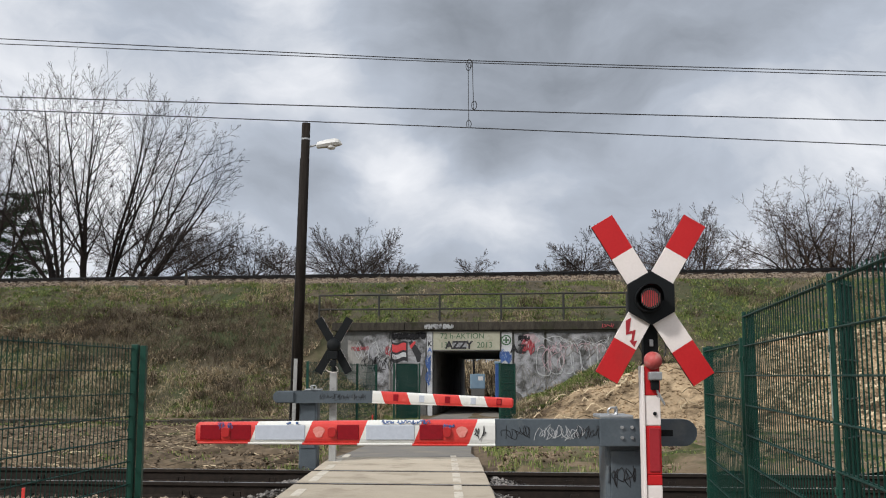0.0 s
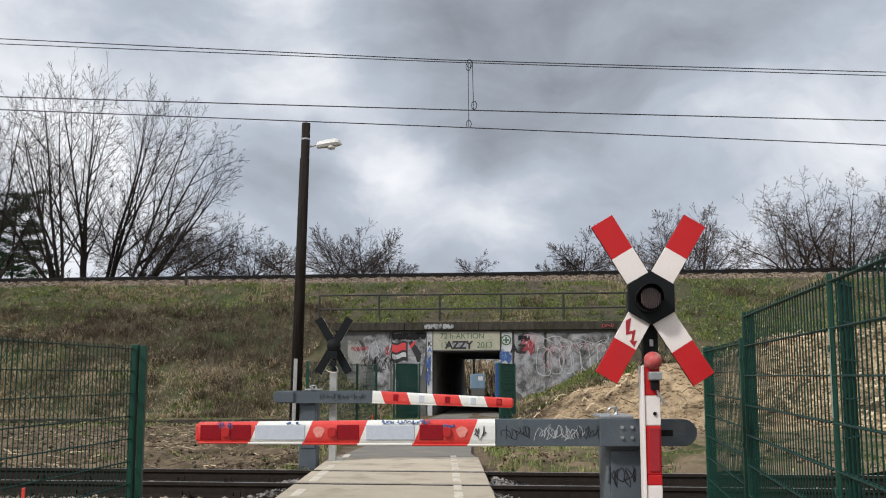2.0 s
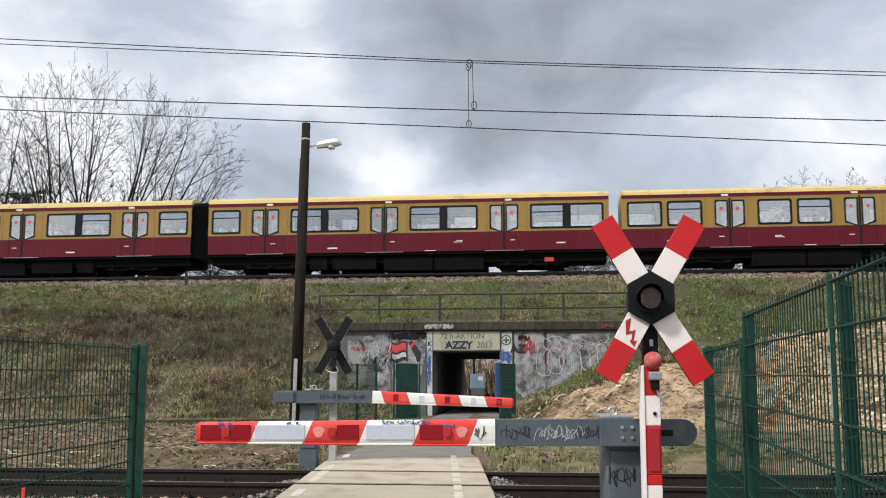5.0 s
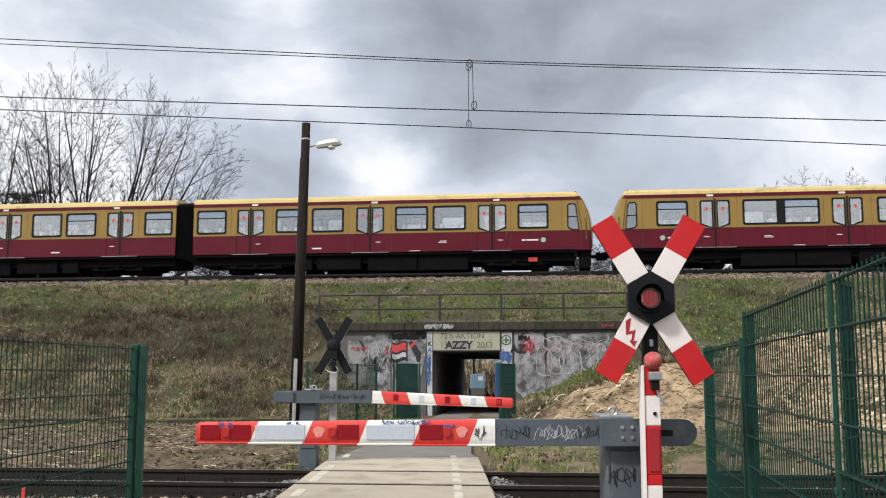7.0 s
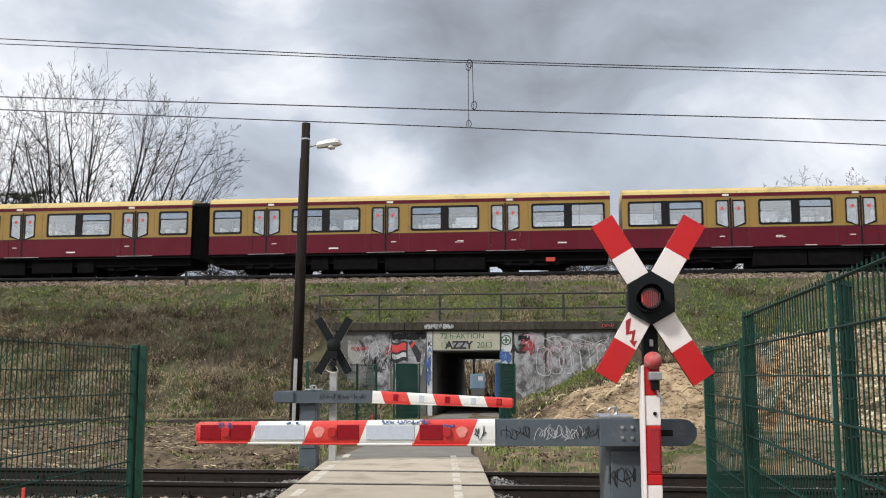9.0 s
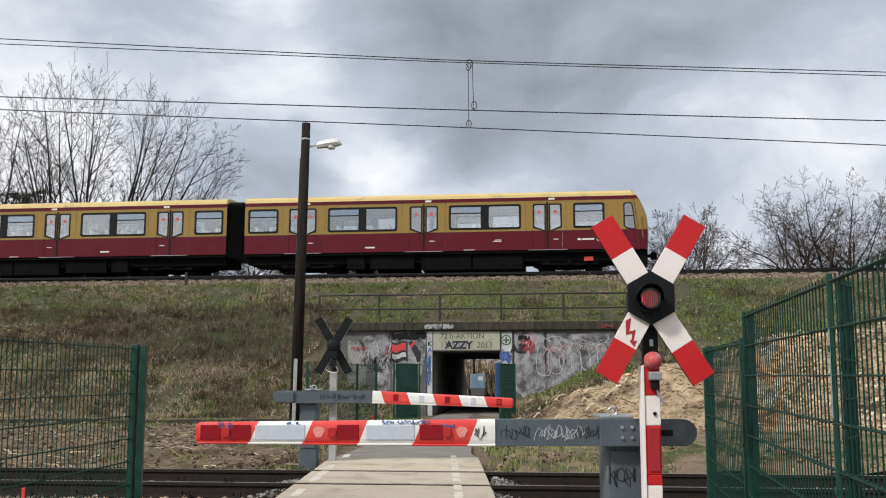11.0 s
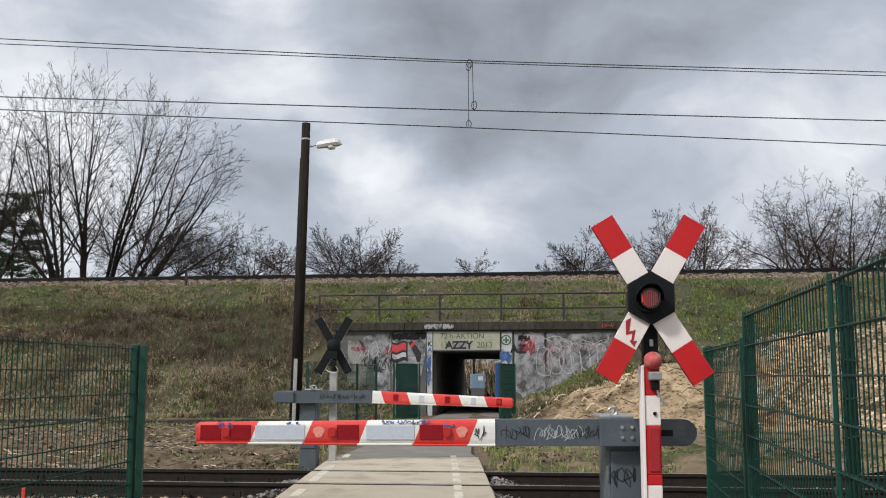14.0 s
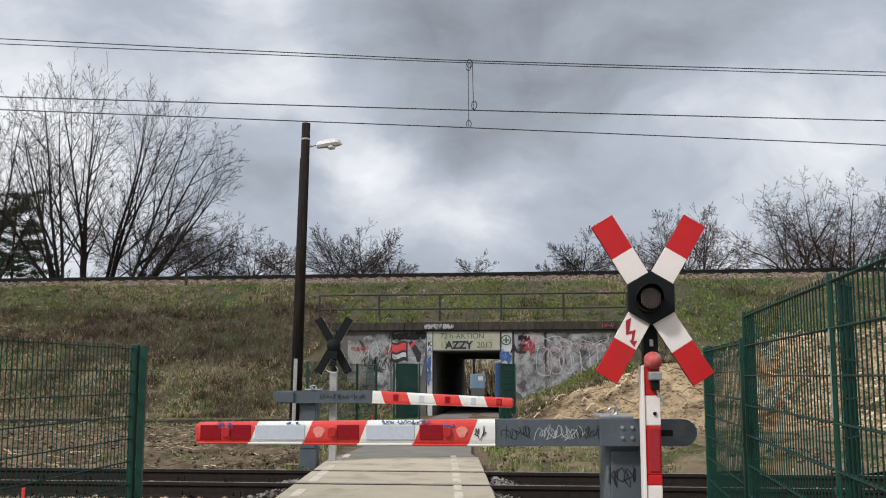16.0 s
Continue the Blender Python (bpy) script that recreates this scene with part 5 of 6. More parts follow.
def build_graffiti():
    wall = next(o for o in scene.objects if o.name == "underpass_wall")
    g = random.Random(77)
    f = WALL_W - 0.002

    def uz(x, y):
        return -4.77 + (x - 766) / 48.75, 2.28 + (622 - y) / 48.7

    def patch(points, mat, label, dy=0.0, wob=0.05):
        out = []
        for (xa, ya), (xb, yb) in zip(points, points[1:] + points[:1]):
            (ua, za), (ub, zb) = uz(xa, ya), uz(xb, yb)
            for k in range(4):
                t = k / 4
                out.append((ua + (ub - ua) * t + (g.uniform(-wob, wob) if k else 0), za + (zb - za) * t + (g.uniform(-wob, wob) if k else 0)))
        part("painted_patch", plate(bmesh.new(), out, f - 0.006 - dy, f + 0.004 - dy), mat, wall, label)

    def tag(x0, y0, x1, y1, seed, mat, r, label, n=1, dy=0.0):
        u0, za = uz(x0, y1)
        u1, zb = uz(x1, y0)
        for k in range(n):
            bm = bmesh.new()
            scribble(bm, u0, za, u1 - u0, zb - za, seed + k, f - 0.006 - dy, r)
            part("graffito", bm, mat, wall, label)
    patch([(632, 604), (655, 592), (688, 590), (688, 690), (674, 700), (660, 660), (648, 632)], M_WASH, "pale whitewashed patch")
    patch([(692, 590), (752, 590), (752, 640), (736, 690), (694, 708)], M_WASH, "pale whitewashed patch")
    patch([(755, 588), (765, 588), (765, 735), (757, 735)], M_SPRAYWHITE, "white painted pier", 0.03, 0.005)
    patch([(888, 590), (906, 590), (906, 646), (888, 646)], M_SPRAYWHITE, "white painted pier", 0.022, 0.01)
    patch([(910, 592), (962, 590), (963, 700), (925, 706), (910, 690)], M_WASH, "pale whitewashed patch")
    patch([(967, 592), (1086, 590), (1086, 640), (1030, 662), (967, 690)], M_WASH, "pale whitewashed patch")
    patch([(767, 588), (885, 588), (885, 620), (767, 620)], M_CREAMWASH, "cream painted beam over the opening", 0.042, 0.004)
    # a waving red, white and red flag in a black outline
    for rows, mat, label, dy, grow in (((608, 638), M_INK, "black outline of a painted flag", 0.010, 2.6), ((609, 622), M_FLAGRED, "red band of a painted flag", 0.014, 0), ((626, 634), M_SPRAYWHITE, "white band of a painted flag", 0.014, 0)):
        xs = [693 - grow + (25 + 2 * grow) * k / 10 for k in range(11)]
        top = [uz(x, rows[0] - grow + 2.4 * math.sin((x - 693) / 4.4)) for x in xs]
        low = [uz(x, rows[1] + grow + 2.4 * math.sin((x - 693) / 4.4)) for x in xs]
        part("painted_patch", plate(bmesh.new(), top + low[::-1], f - 0.006 - dy, f + 0.004 - dy), mat, wall, label)
    patch([(687, 606), (690, 606), (690, 690), (687, 690)], M_TUNNEL, "dark painted pole of a flag", 0.008, 0.01)
    patch([(722, 606), (728, 602), (746, 626), (744, 640), (738, 642)], M_INK, "black sprayed wedge", 0.008, 0.03)
    patch([(724, 612), (733, 604), (735, 607), (727, 618)], M_FLAGRED, "red sprayed stroke", 0.012, 0.01)
    for x0, x1, ya, yb in ((692, 701, 588, 602), (702, 711, 590, 602), (712, 721, 589, 601), (723, 735, 590, 602), (737, 742, 588, 600), (746, 752, 588, 601)):
        tag(x0, ya, x1, yb, int(x0), M_INK, 0.03, "heavy black sprayed letter shape", 2, 0.012)
    patch([(612, 602), (640, 602), (650, 640), (640, 690), (612, 690)], M_TUNNEL, "dark sprayed patch")
    tag(682, 612, 690, 632, 4, M_SPRAYRED, 0.015, "red sprayed streaks", 1, 0.01)
    tag(758, 626, 763, 660, 7, M_SPRAYBLUE, 0.012, "blue sprayed streaks", 2, 0.034)
    tag(758, 646, 763, 690, 8, M_SPRAYBLUE, 0.012, "blue sprayed streaks", 1, 0.036)
    tag(630, 600, 690, 640, 9, M_SPRAYWHITE, 0.014, "white sprayed scrawl", 2, 0.006)
    tag(620, 612, 650, 622, 10, M_SPRAYRED, 0.012, "faded red scrawl", 2, 0.008)
    tag(640, 625, 700, 660, 11, M_INK, 0.011, "thin dark scrawl", 3, 0.008)
    patch([(800, 606), (828, 603), (830, 616), (802, 617)], M_WASH, "grey smear on the beam", 0.043, 0.05)
    for k, (x0, x1) in enumerate(((752, 762), (761, 772), (771, 782), (785, 794), (793, 804))):
        tag(x0, 574, x1, 584, 130 + k, M_SPRAYWHITE, 0.013, "white painted scrawl on the coping", 2, 0.172)
    tag(888, 622, 904, 645, 15, M_SPRAYBLUE, 0.019, "blue sprayed shapes", 3, 0.026)
    tag(925, 600, 944, 630, 16, M_SPRAYRED, 0.017, "red sprayed arrow", 2, 0.008)
    tag(918, 594, 936, 606, 17, M_INK, 0.019, "dark sprayed cloud", 2, 0.006)
    for k, (x, half, tall) in enumerate(((962, 13, 24), (982, 12, 23), (1001, 11, 24), (1017, 8, 28), (1034, 9, 21), (1048, 8, 21), (1062, 8, 20))):
        uc, zc = uz(x, 641 - 1.6 * k)
        loop = [(uc + half / 48.75 * math.copysign(abs(math.cos(a)) ** 0.6, math.cos(a)) * (1 + 0.14 * math.sin(2 * a + k)) - 0.05 * math.sin(a), f - 0.012,
                 zc + tall / 48.7 * math.copysign(abs(math.sin(a)) ** 0.65, math.sin(a))) for a in [math.tau * q / 28 for q in range(29)]]
        part("graffito", sweep(bmesh.new(), loop, 0.016, 4), M_SPRAYWHITE, wall, "large pale outlined letter shape")
    for k in range(4):
        tag(950 + 28 * k, 606, 984 + 28 * k, 626, 160 + k, M_PALEPINK, 0.014, "pale pink sprayed haze", 1, 0.006)
    patch([(921, 596), (945, 592), (956, 604), (940, 612), (924, 610)], M_PALEPINK, "pale pink sprayed patch", 0.004, 0.06)
    tag(950, 596, 1075, 612, 18, M_SPRAYWHITE, 0.012, "thin white scrawl", 2, 0.008)
    tag(960, 612, 1000, 662, 20, M_PALEPINK, 0.012, "thin pale red scrawl", 1, 0.01)
    tag(1000, 595, 1080, 640, 21, M_TUNNEL, 0.019, "grey sprayed scrawl", 2, 0.006)
    tag(915, 640, 985, 695, 22, M_TUNNEL, 0.012, "dark thin scrawl", 2, 0.006)
    tag(1060, 574, 1085, 583, 23, M_SPRAYRED, 0.012, "faded red scrawl", 1, 0.17)
    for text, x, y, size, mat, dy, bold in (("72 h-AKTION", 779, 600, 0.275, M_SPRAYGREEN, 0.051, 0), ("2013", 844, 616, 0.29, M_SPRAYGREEN, 0.051, 0), ("13.", 779, 616, 0.29, M_SPRAYGREEN, 0.051, 0),
                                            ("AZZY", 789, 617.5, 0.38, M_INK, 0.056, 0.014), ("AZ", 903, 625, 0.42, M_INK, 0.034, 0.008), ("K", 756.5, 613, 0.25, M_INK, 0.041, 0.006), ("A", 756.5, 624, 0.25, M_SPRAYBLUE, 0.041, 0.006),
                                            ("K", 888, 624, 0.16, M_SPRAYBLUE, 0.03, 0.002)):
        u, z = uz(x, y)
        words(text, size, 0.003, "lettering", mat, wall, pose(u, f - dy, z, 90, 0, 0), "painted lettering", bold)
    # the round green badge on the pier
    u, z = uz(896, 603)
    for r, mat, dy in ((0.19, M_SPRAYGREEN, 0.026), (0.14, M_SPRAYWHITE, 0.030)):
        disc = [(u + r * math.cos(math.tau * k / 20), z + r * math.sin(math.tau * k / 20)) for k in range(20)]
        part("badge", plate(bmesh.new(), disc, f - dy - 0.003, f - dy + 0.003), mat, wall, "round green painted badge")
    for w0, h0 in ((0.11, 0.03), (0.03, 0.11)):
        part("badge", boxed(u - w0, f - 0.037, z - h0, u + w0, f - 0.032, z + h0), M_SPRAYGREEN, wall, "green painted badge cross")


def build_small_things():
    bars = [o for o in scene.objects if o.name.startswith("barrier")]
    for bar, seed in zip(bars, (1, 60)):
        ys = (-0.046,) if bar is bars[0] else (0.046,)
        for y in ys:
            for k, (x, w, mat) in enumerate(((-0.77, 0.20, M_INK), (-0.74, 0.16, M_INK), (-0.56, 0.16, M_SPRAYWHITE), (-0.52, 0.24, M_SPRAYWHITE), (-0.42, 0.2, M_SPRAYWHITE), (-0.30, 0.2, M_INK), (-0.27, 0.16, M_INK))):
                bm = bmesh.new()
                scribble(bm, x, -0.055, w, 0.11, seed + k, y, 0.0022)
                part("scribble", bm, mat if bar is bars[0] else M_INK, bar, "thin scrawled tag")
        if bar is not bars[0]:
            continue
        boom = next(c for c in bar.children if c.name.startswith("boom"))
        for k, (x, w, h) in enumerate(((-0.14, 0.08, 0.11), (-0.34, 0.07, 0.05), (-0.52, 0.1, 0.028), (-0.64, 0.12, 0.028), (-0.74, 0.08, 0.028), (-1.36, 0.03, 0.016), (-1.30, 0.02, 0.015), (-1.80, 0.03, 0.05), (-1.74, 0.02, 0.05))):
            bm = bmesh.new()
            z = (0.055 if h < 0.04 else 0.02) if h < 0.1 else -0.055
            scribble(bm, x, z, w, h, 90 + k + seed, -0.058, 0.0035 if -1.7 < x < -0.2 else 0.0022)
            part("scribble", bm, M_SPRAYBLUE if k != 0 else M_INK, boom, "thin sprayed squiggle")
    for k in range(2):
        bm = bmesh.new()
        scribble(bm, -0.03, -0.36, 0.15, 0.18, 31 + k, 0.033, 0.003)
        part("scribble", bm, M_INK, bars[0], "dark scrawled tag")
    # low concrete edge at the foot of the embankment
    for k in range(6):
        solo("cable_trough", boxed(-0.99, -0.14, -0.2, 0.99, 0.14, 0.16 + 0.02 * (k % 3), bevel=0.015), M_DARKCONC, "weathered concrete trough cover in the grass", "cable trough",
             "cable troughs", m=pose(-14.6 + 2.0 * k, 28.4 - 0.1 * k, 0, 0, 0.4 * (k % 2), -3))
    # beyond the underpass
    cab = thing("electrical_cabinet", pose(2.15, 62, 0), "faded blue steel cabinet beyond the underpass", "cabinet")
    part("body", boxed(-0.46, -0.25, 0.60, 0.46, 0.25, 1.50, bevel=0.02), M_BLUEBOX, cab)
    part("plinth", boxed(-0.4, -0.23, -0.05, 0.4, 0.23, 0.60), M_CONCRETE, cab)
    part("door", boxed(-0.42, -0.262, 0.65, -0.01, -0.25, 1.45, bevel=0.004), M_BLUEBOX, cab)
    part("door", boxed(0.01, -0.262, 0.65, 0.42, -0.25, 1.45, bevel=0.004), M_BLUEBOX, cab)
    part("notice", boxed(0.02, -0.268, 1.1, 0.32, -0.262, 1.35), M_MARK, cab, "pale notice")
    wc = thing("portable_cabin", pose(3.68, 60.5, 0), "blue plastic portable cabin beyond the underpass", "cabin")
    part("body", boxed(-0.5, -0.5, 0.05, 0.5, 0.5, 2.1, bevel=0.03), M_DARKBLUE, wc)
    part("roof", boxed(-0.54, -0.54, 2.1, 0.54, 0.54, 2.25, bevel=0.05), M_BLUEBOX, wc)
    part("door", boxed(-0.40, -0.52, 0.1, 0.40, -0.50, 2.0, bevel=0.01), M_DARKBLUE, wc)
    pole = thing("pole", pose(1.95, 63, 0), "dark steel pole beyond the underpass", "pole")
    part("shaft", piped((0, 0, 0), (0, 0, 4.5), 0.07, sides=10), M_RUBBER, pole)

    def hedge():
        x, y = rnd.uniform(-3, 9), rnd.uniform(66, 74)
        return (x, y, rnd.uniform(0, 2.2))
    scatter("hedge", 2000, hedge, blade(0.3, 0.9, 0.02, 0.6), M_BRUSH, "brown leafless hedge beyond the underpass", "hedge")
    scatter("hedge_straw", 5000, hedge, blade(0.3, 0.8, 0.02, 0.8), M_STRAW, "pale withered stems in the hedge", "hedge")
    # conductor rail beside the upper track, in lengths on short brackets
    cond = thing("conductor_rail", RAILWAY @ pose(0, 45.36, 0), "dark covered conductor rail beside the upper track", "conductor rail", kind="structure")
    for k in range(12):
        part("cover", boxed(-40 + 6 * k, -0.07, 6.02, -34.02 + 6 * k, 0.07, 6.13, bevel=0.015), M_RUBBER, cond)
    for k in range(14):
        part("bracket", boxed(-36 + 4.5 * k - 0.04, -0.03, 5.75, -36 + 4.5 * k + 0.04, 0.03, 6.02), M_RUBBER, cond)
    # marker post on the ballast shoulder, signal peg in the foreground
    solo("marker_post", boxed(-0.06, -0.05, 0, 0.06, 0.05, 0.75, bevel=0.015), M_DARKCONC, "short dark post on the embankment shoulder", "marker post", m=RAILWAY @ pose(-17.2, 43.4, 5.35))
    solo("ground_peg", boxed(-0.018, -0.018, 0, 0.018, 0.018, 0.30, bevel=0.004), M_BOOMRED, "small orange-red survey peg in the ballast", "peg", m=pose(-4.33, 10.45, -0.05))
    solo("survey_peg", boxed(-0.02, -0.02, 0, 0.02, 0.02, 0.35, bevel=0.004), M_BOOMRED, "small red survey peg by the far fence", "peg", m=pose(-1.9, 27.0, 0.0))


# ---------------------------------------------------------------- the train
CAR = 19.02
Z_SILL, Z_BELT, Z_WIN0, Z_WIN1, Z_CANT, Z_GUT, Z_TOP = 0.98, 1.86, 1.99, 3.10, 3.27, 3.43, 3.68


def door_leaf_glass(x0, x1, inner_left):
    """The glass of a door leaf: its lower outer corner is cut off."""
    z0, z1 = 1.87, 3.09
    cut = 0.17
    if inner_left:
        return [(x0, z0), (x0 + 0.05, z0), (x1, z0 + cut), (x1, z1 - 0.05), (x1 - 0.05, z1), (x0, z1)]
    return [(x1 - 0.05, z0), (x1, z0), (x1, z1), (x0 + 0.05, z1), (x0, z1 - 0.05), (x0, z0 + cut)]


def swell(outline, d):
    cx = sum(p[0] for p in outline) / len(outline)
    cz = sum(p[1] for p in outline) / len(outline)
    return [(x + d * math.copysign(1, x - cx), z + d * math.copysign(1, z - cz)) for x, z in outline]


def pierced(outer, inner, y0, y1):
    """A flat plate in x and z with one opening through it."""
    bm = bmesh.new()
    flat = [[Vector((x, z, 0)) for x, z in loop] for loop in (outer, inner)]
    front = [bm.verts.new((x, y0, z)) for loop in (outer, inner) for x, z in loop]
    back = [bm.verts.new((x, y1, z)) for loop in (outer, inner) for x, z in loop]
    for a, b, c in geometry.tessellate_polygon(flat):
        bm.faces.new((front[a], front[b], front[c]))
        bm.faces.new((back[c], back[b], back[a]))
    for o, n in ((0, len(outer)), (len(outer), len(inner))):
        for k in range(n):
            p, q = o + k, o + (k + 1) % n
            bm.faces.new((front[p], front[q], back[q], back[p]))
    return bm


def nose_x(z):
    return float(np.interp(z, (0.9, 1.2, 1.6, 2.1, 2.4, 2.9, 3.3, 3.55, 3.68), (0.07, 0.03, 0.01, 0.0, 0.03, 0.17, 0.36, 0.52, 0.66)))


def railcar(cab, split=False, name="railcar"):
    """One car, from x = 0 (its outer end) to x = CAR (its bellows end); rail level is z = 0."""
    car = thing(name, pose(0, -200, 0), "ochre and wine-red railcar with cream roof" + (" and sloping cab" if cab else ""), "train", "cars of the passing train")
    x_start = 0.72 if cab else 0.0
    if cab:
        windows = [(2.04, 3.41, 1), (5.86, 9.16, 2), (11.66, 14.93, 2), (17.40, 18.83, 1)]
        doors = [4.62, 10.37, 16.18]
    else:
        windows = [(0.27, 3.58, 2), (6.05, 9.22, 2), (11.67, 14.95, 2), (17.45, 18.83, 1)]
        doors = [4.81, 10.44, 16.2]
    if split:
        windows = [q for a, b, n in windows for q in ([(a, b, 1)] if n == 1 else [(a, (a + b) / 2 - 0.13, 3), ((a + b) / 2 + 0.13, b, 1)])]
    holes = [(a, b) for a, b, _ in windows] + [(d - 0.68, d + 0.68) for d in doors]
    holes.sort()
    for side in (-1, 1):
        y0, y1 = (-1.5, -1.44) if side < 0 else (1.44, 1.5)
        # lower side, in pieces between the doors
        edges = [x_start] + [e for d in doors for e in (d - 0.68, d + 0.68)] + [CAR]
        for a, b in zip(edges[::2], edges[1::2]):
            part("lower_side", boxed(a + 0.004, y0, Z_SILL, b - 0.004, y1, Z_BELT, bevel=0.006), M_WINE, car, "wine-red lower body side")
        x = x_start
        pieces = []
        for a, b in holes:
            pieces.append((x, Z_BELT, a, Z_CANT))
            x = b
        pieces.append((x, Z_BELT, CAR, Z_CANT))
        for a, b, _ in windows:
            pieces += [(a, Z_BELT, b, Z_WIN0), (a, Z_WIN1, b, Z_CANT)]
        pieces += [(d - 0.68, 3.2, d + 0.68, Z_CANT) for d in doors]
        for a, za, b, zb in pieces:
            if b - a > 0.01:
                part("band_panel", boxed(a, y0, za, b, y1, zb), M_OCHRE, car, "ochre panel round the windows")
        yo = y0 - 0.003 if side < 0 else y1 + 0.003
        part("cantrail", boxed(x_start, min(y0, yo), Z_CANT, CAR, max(y1, yo), Z_GUT), M_WINE, car, "wine-red stripe under the roof")
        part("sole_bar", boxed(x_start, y0 + 0.05 if side < 0 else y0, 0.86, CAR, y1 if side < 0 else y1 - 0.05, Z_SILL), M_UNDER, car, "black sole bar")
        part("belt_line", boxed(x_start, min(yo, y0), Z_BELT - 0.014, CAR, max(yo, y1), Z_BELT + 0.008), M_SEAM, car, "dark line between the colours")
        part("belt_line", boxed(x_start, min(yo, y0) - 0.001, Z_CANT - 0.012, CAR, max(yo, y1) + 0.001, Z_CANT + 0.004), M_SEAM, car, "dark line under the stripe")
        for x in (1.4, 3.75, 5.6, 9.35, 11.4, 15.1, 17.15):
            part("panel_joint", boxed(x - 0.006, min(yo, y0), Z_SILL, x + 0.006, max(yo, y1), Z_CANT - 0.01), M_SEAM, car)
        so = 0.012
        ya, yb = (y0 - so, y0 + 0.03) if side < 0 else (y1 - 0.03, y1 + so)
        for a, b, n in windows:
            win = thing("window", pose(0, 0, 0), "", "")
            win.parent = car
            t = 0.065
            bm = pierced(rounded(a - 0.03, Z_WIN0 - 0.03, b + 0.03, Z_WIN1 + 0.03, 0.11), rounded(a + t, Z_WIN0 + t, b - t, Z_WIN1 - t, 0.08), ya, yb)
            if n == 2:
                box(bm, (a + b) / 2 - 0.19, ya + 0.002, Z_WIN0 + t - 0.01, (a + b) / 2 + 0.19, yb - 0.002, Z_WIN1 - t + 0.01)
            part("frame", bm, M_RUBBER, win, "black rubber window frame")
            panes = [(a + t, b - t, n == 1)] if n != 2 else [(a + t, (a + b) / 2 - 0.19, False), ((a + b) / 2 + 0.19, b - t, True)]
            yp, yq = ((y0 + 0.005, y0 + 0.013) if side < 0 else (y1 - 0.013, y1 - 0.005))
            for pa, pb, vent in panes:
                zt = Z_WIN1 - t
                if vent:
                    part("vent_pane", boxed(pa, yp, 2.76, pb, yq, zt), M_TOPPANE, win, "blue tinted tilting vent")
                    part("vent_bar", boxed(pa, ya, 2.715, pb, yb, 2.758), M_RUBBER, win)
                    zt = 2.715
                part("pane", boxed(pa - 0.01, yp, Z_WIN0 + t - 0.01, pb + 0.01, yq, zt + 0.01), M_PANE, win)
        if cab:
            win = thing("cab_window", pose(0, 0, 0), "", "")
            win.parent = car
            out = [(0.60, 1.84), (0.72, 1.84), (1.05, 1.90), (1.16, 2.02), (1.16, 3.02), (1.08, 3.11), (0.82, 3.11), (0.74, 3.02)]
            part("frame", plate(bmesh.new(), out, ya, yb), M_RUBBER, win)
            outer = (ya - 0.005, ya - 0.001) if side < 0 else (yb + 0.001, yb + 0.005)
            part("pane", plate(bmesh.new(), [(0.66, 1.90), (0.72, 1.90), (1.02, 1.95), (1.10, 2.05), (1.10, 2.46), (0.72, 2.46)], *outer), M_CABPANE, win)
            part("pane", plate(bmesh.new(), [(0.72, 2.51), (1.10, 2.51), (1.10, 3.0), (1.05, 3.05), (0.84, 3.05), (0.79, 2.98)], *outer), M_CABPANE, win)
            part("cab_door_gap", plate(bmesh.new(), [(0.50, 1.1), (0.525, 1.1), (0.545, 2.1), (0.70, 3.26), (0.675, 3.26), (0.52, 2.1)], *outer), M_SEAM, car)
            part("grab_rail", plate(bmesh.new(), [(0.26, 1.40), (0.32, 1.40), (0.36, 2.42), (0.30, 2.42)], *outer), M_SEAM, car, "dark recess with a grab rail")
            part("grab_bar", piped((0.30, side * 1.53, 1.45), (0.33, side * 1.53, 2.36), 0.016, sides=6), M_OCHRE, car, "ochre grab bar")
            part("panel_joint", plate(bmesh.new(), [(0.72, 1.12), (1.75, 1.12), (1.75, 1.135), (0.72, 1.135)], *outer), M_SEAM, car)
        for d in doors:
            door = thing("door", pose(0, 0, 0), "", "")
            door.parent = car
            tagged(door, "double sliding door with clipped window corners")
            yd0, yd1 = (-1.485, -1.45) if side < 0 else (1.45, 1.485)
            for a, b, left in ((d - 0.675, d - 0.045, True), (d + 0.045, d + 0.675, False)):
                part("leaf", boxed(a, yd0, Z_SILL, b, yd1, Z_BELT), M_WINE, door)
                g = door_leaf_glass(a + 0.05, b - 0.06, False) if left else door_leaf_glass(a + 0.06, b - 0.05, True)
                ye, yf = (yd0 - 0.018, yd0) if side < 0 else (yd1, yd1 + 0.018)
                ring = [(a, Z_BELT), (b, Z_BELT), (b, 3.2), (a, 3.2)]
                part("leaf", pierced(ring, g, yd0 - 0.002, yd1 + 0.002), M_OCHRE, door)
                part("frame", pierced(swell(g, 0.035), swell(g, -0.03), ye, yf), M_RUBBER, door, "black door window seal")
                yg, yh = (yd0 + 0.006, yd0 + 0.014) if side < 0 else (yd1 - 0.014, yd1 - 0.006)
                part("pane", plate(bmesh.new(), g, yg, yh), M_DOORPANE, door)
                cx = (a + b) / 2
                yg2 = (yg - 0.006, yg - 0.001) if side < 0 else (yh + 0.001, yh + 0.006)
                part("sticker", boxed(cx - 0.065, yg2[0], 2.66, cx + 0.065, yg2[1], 2.81), M_STICKER, door, "small red sticker")
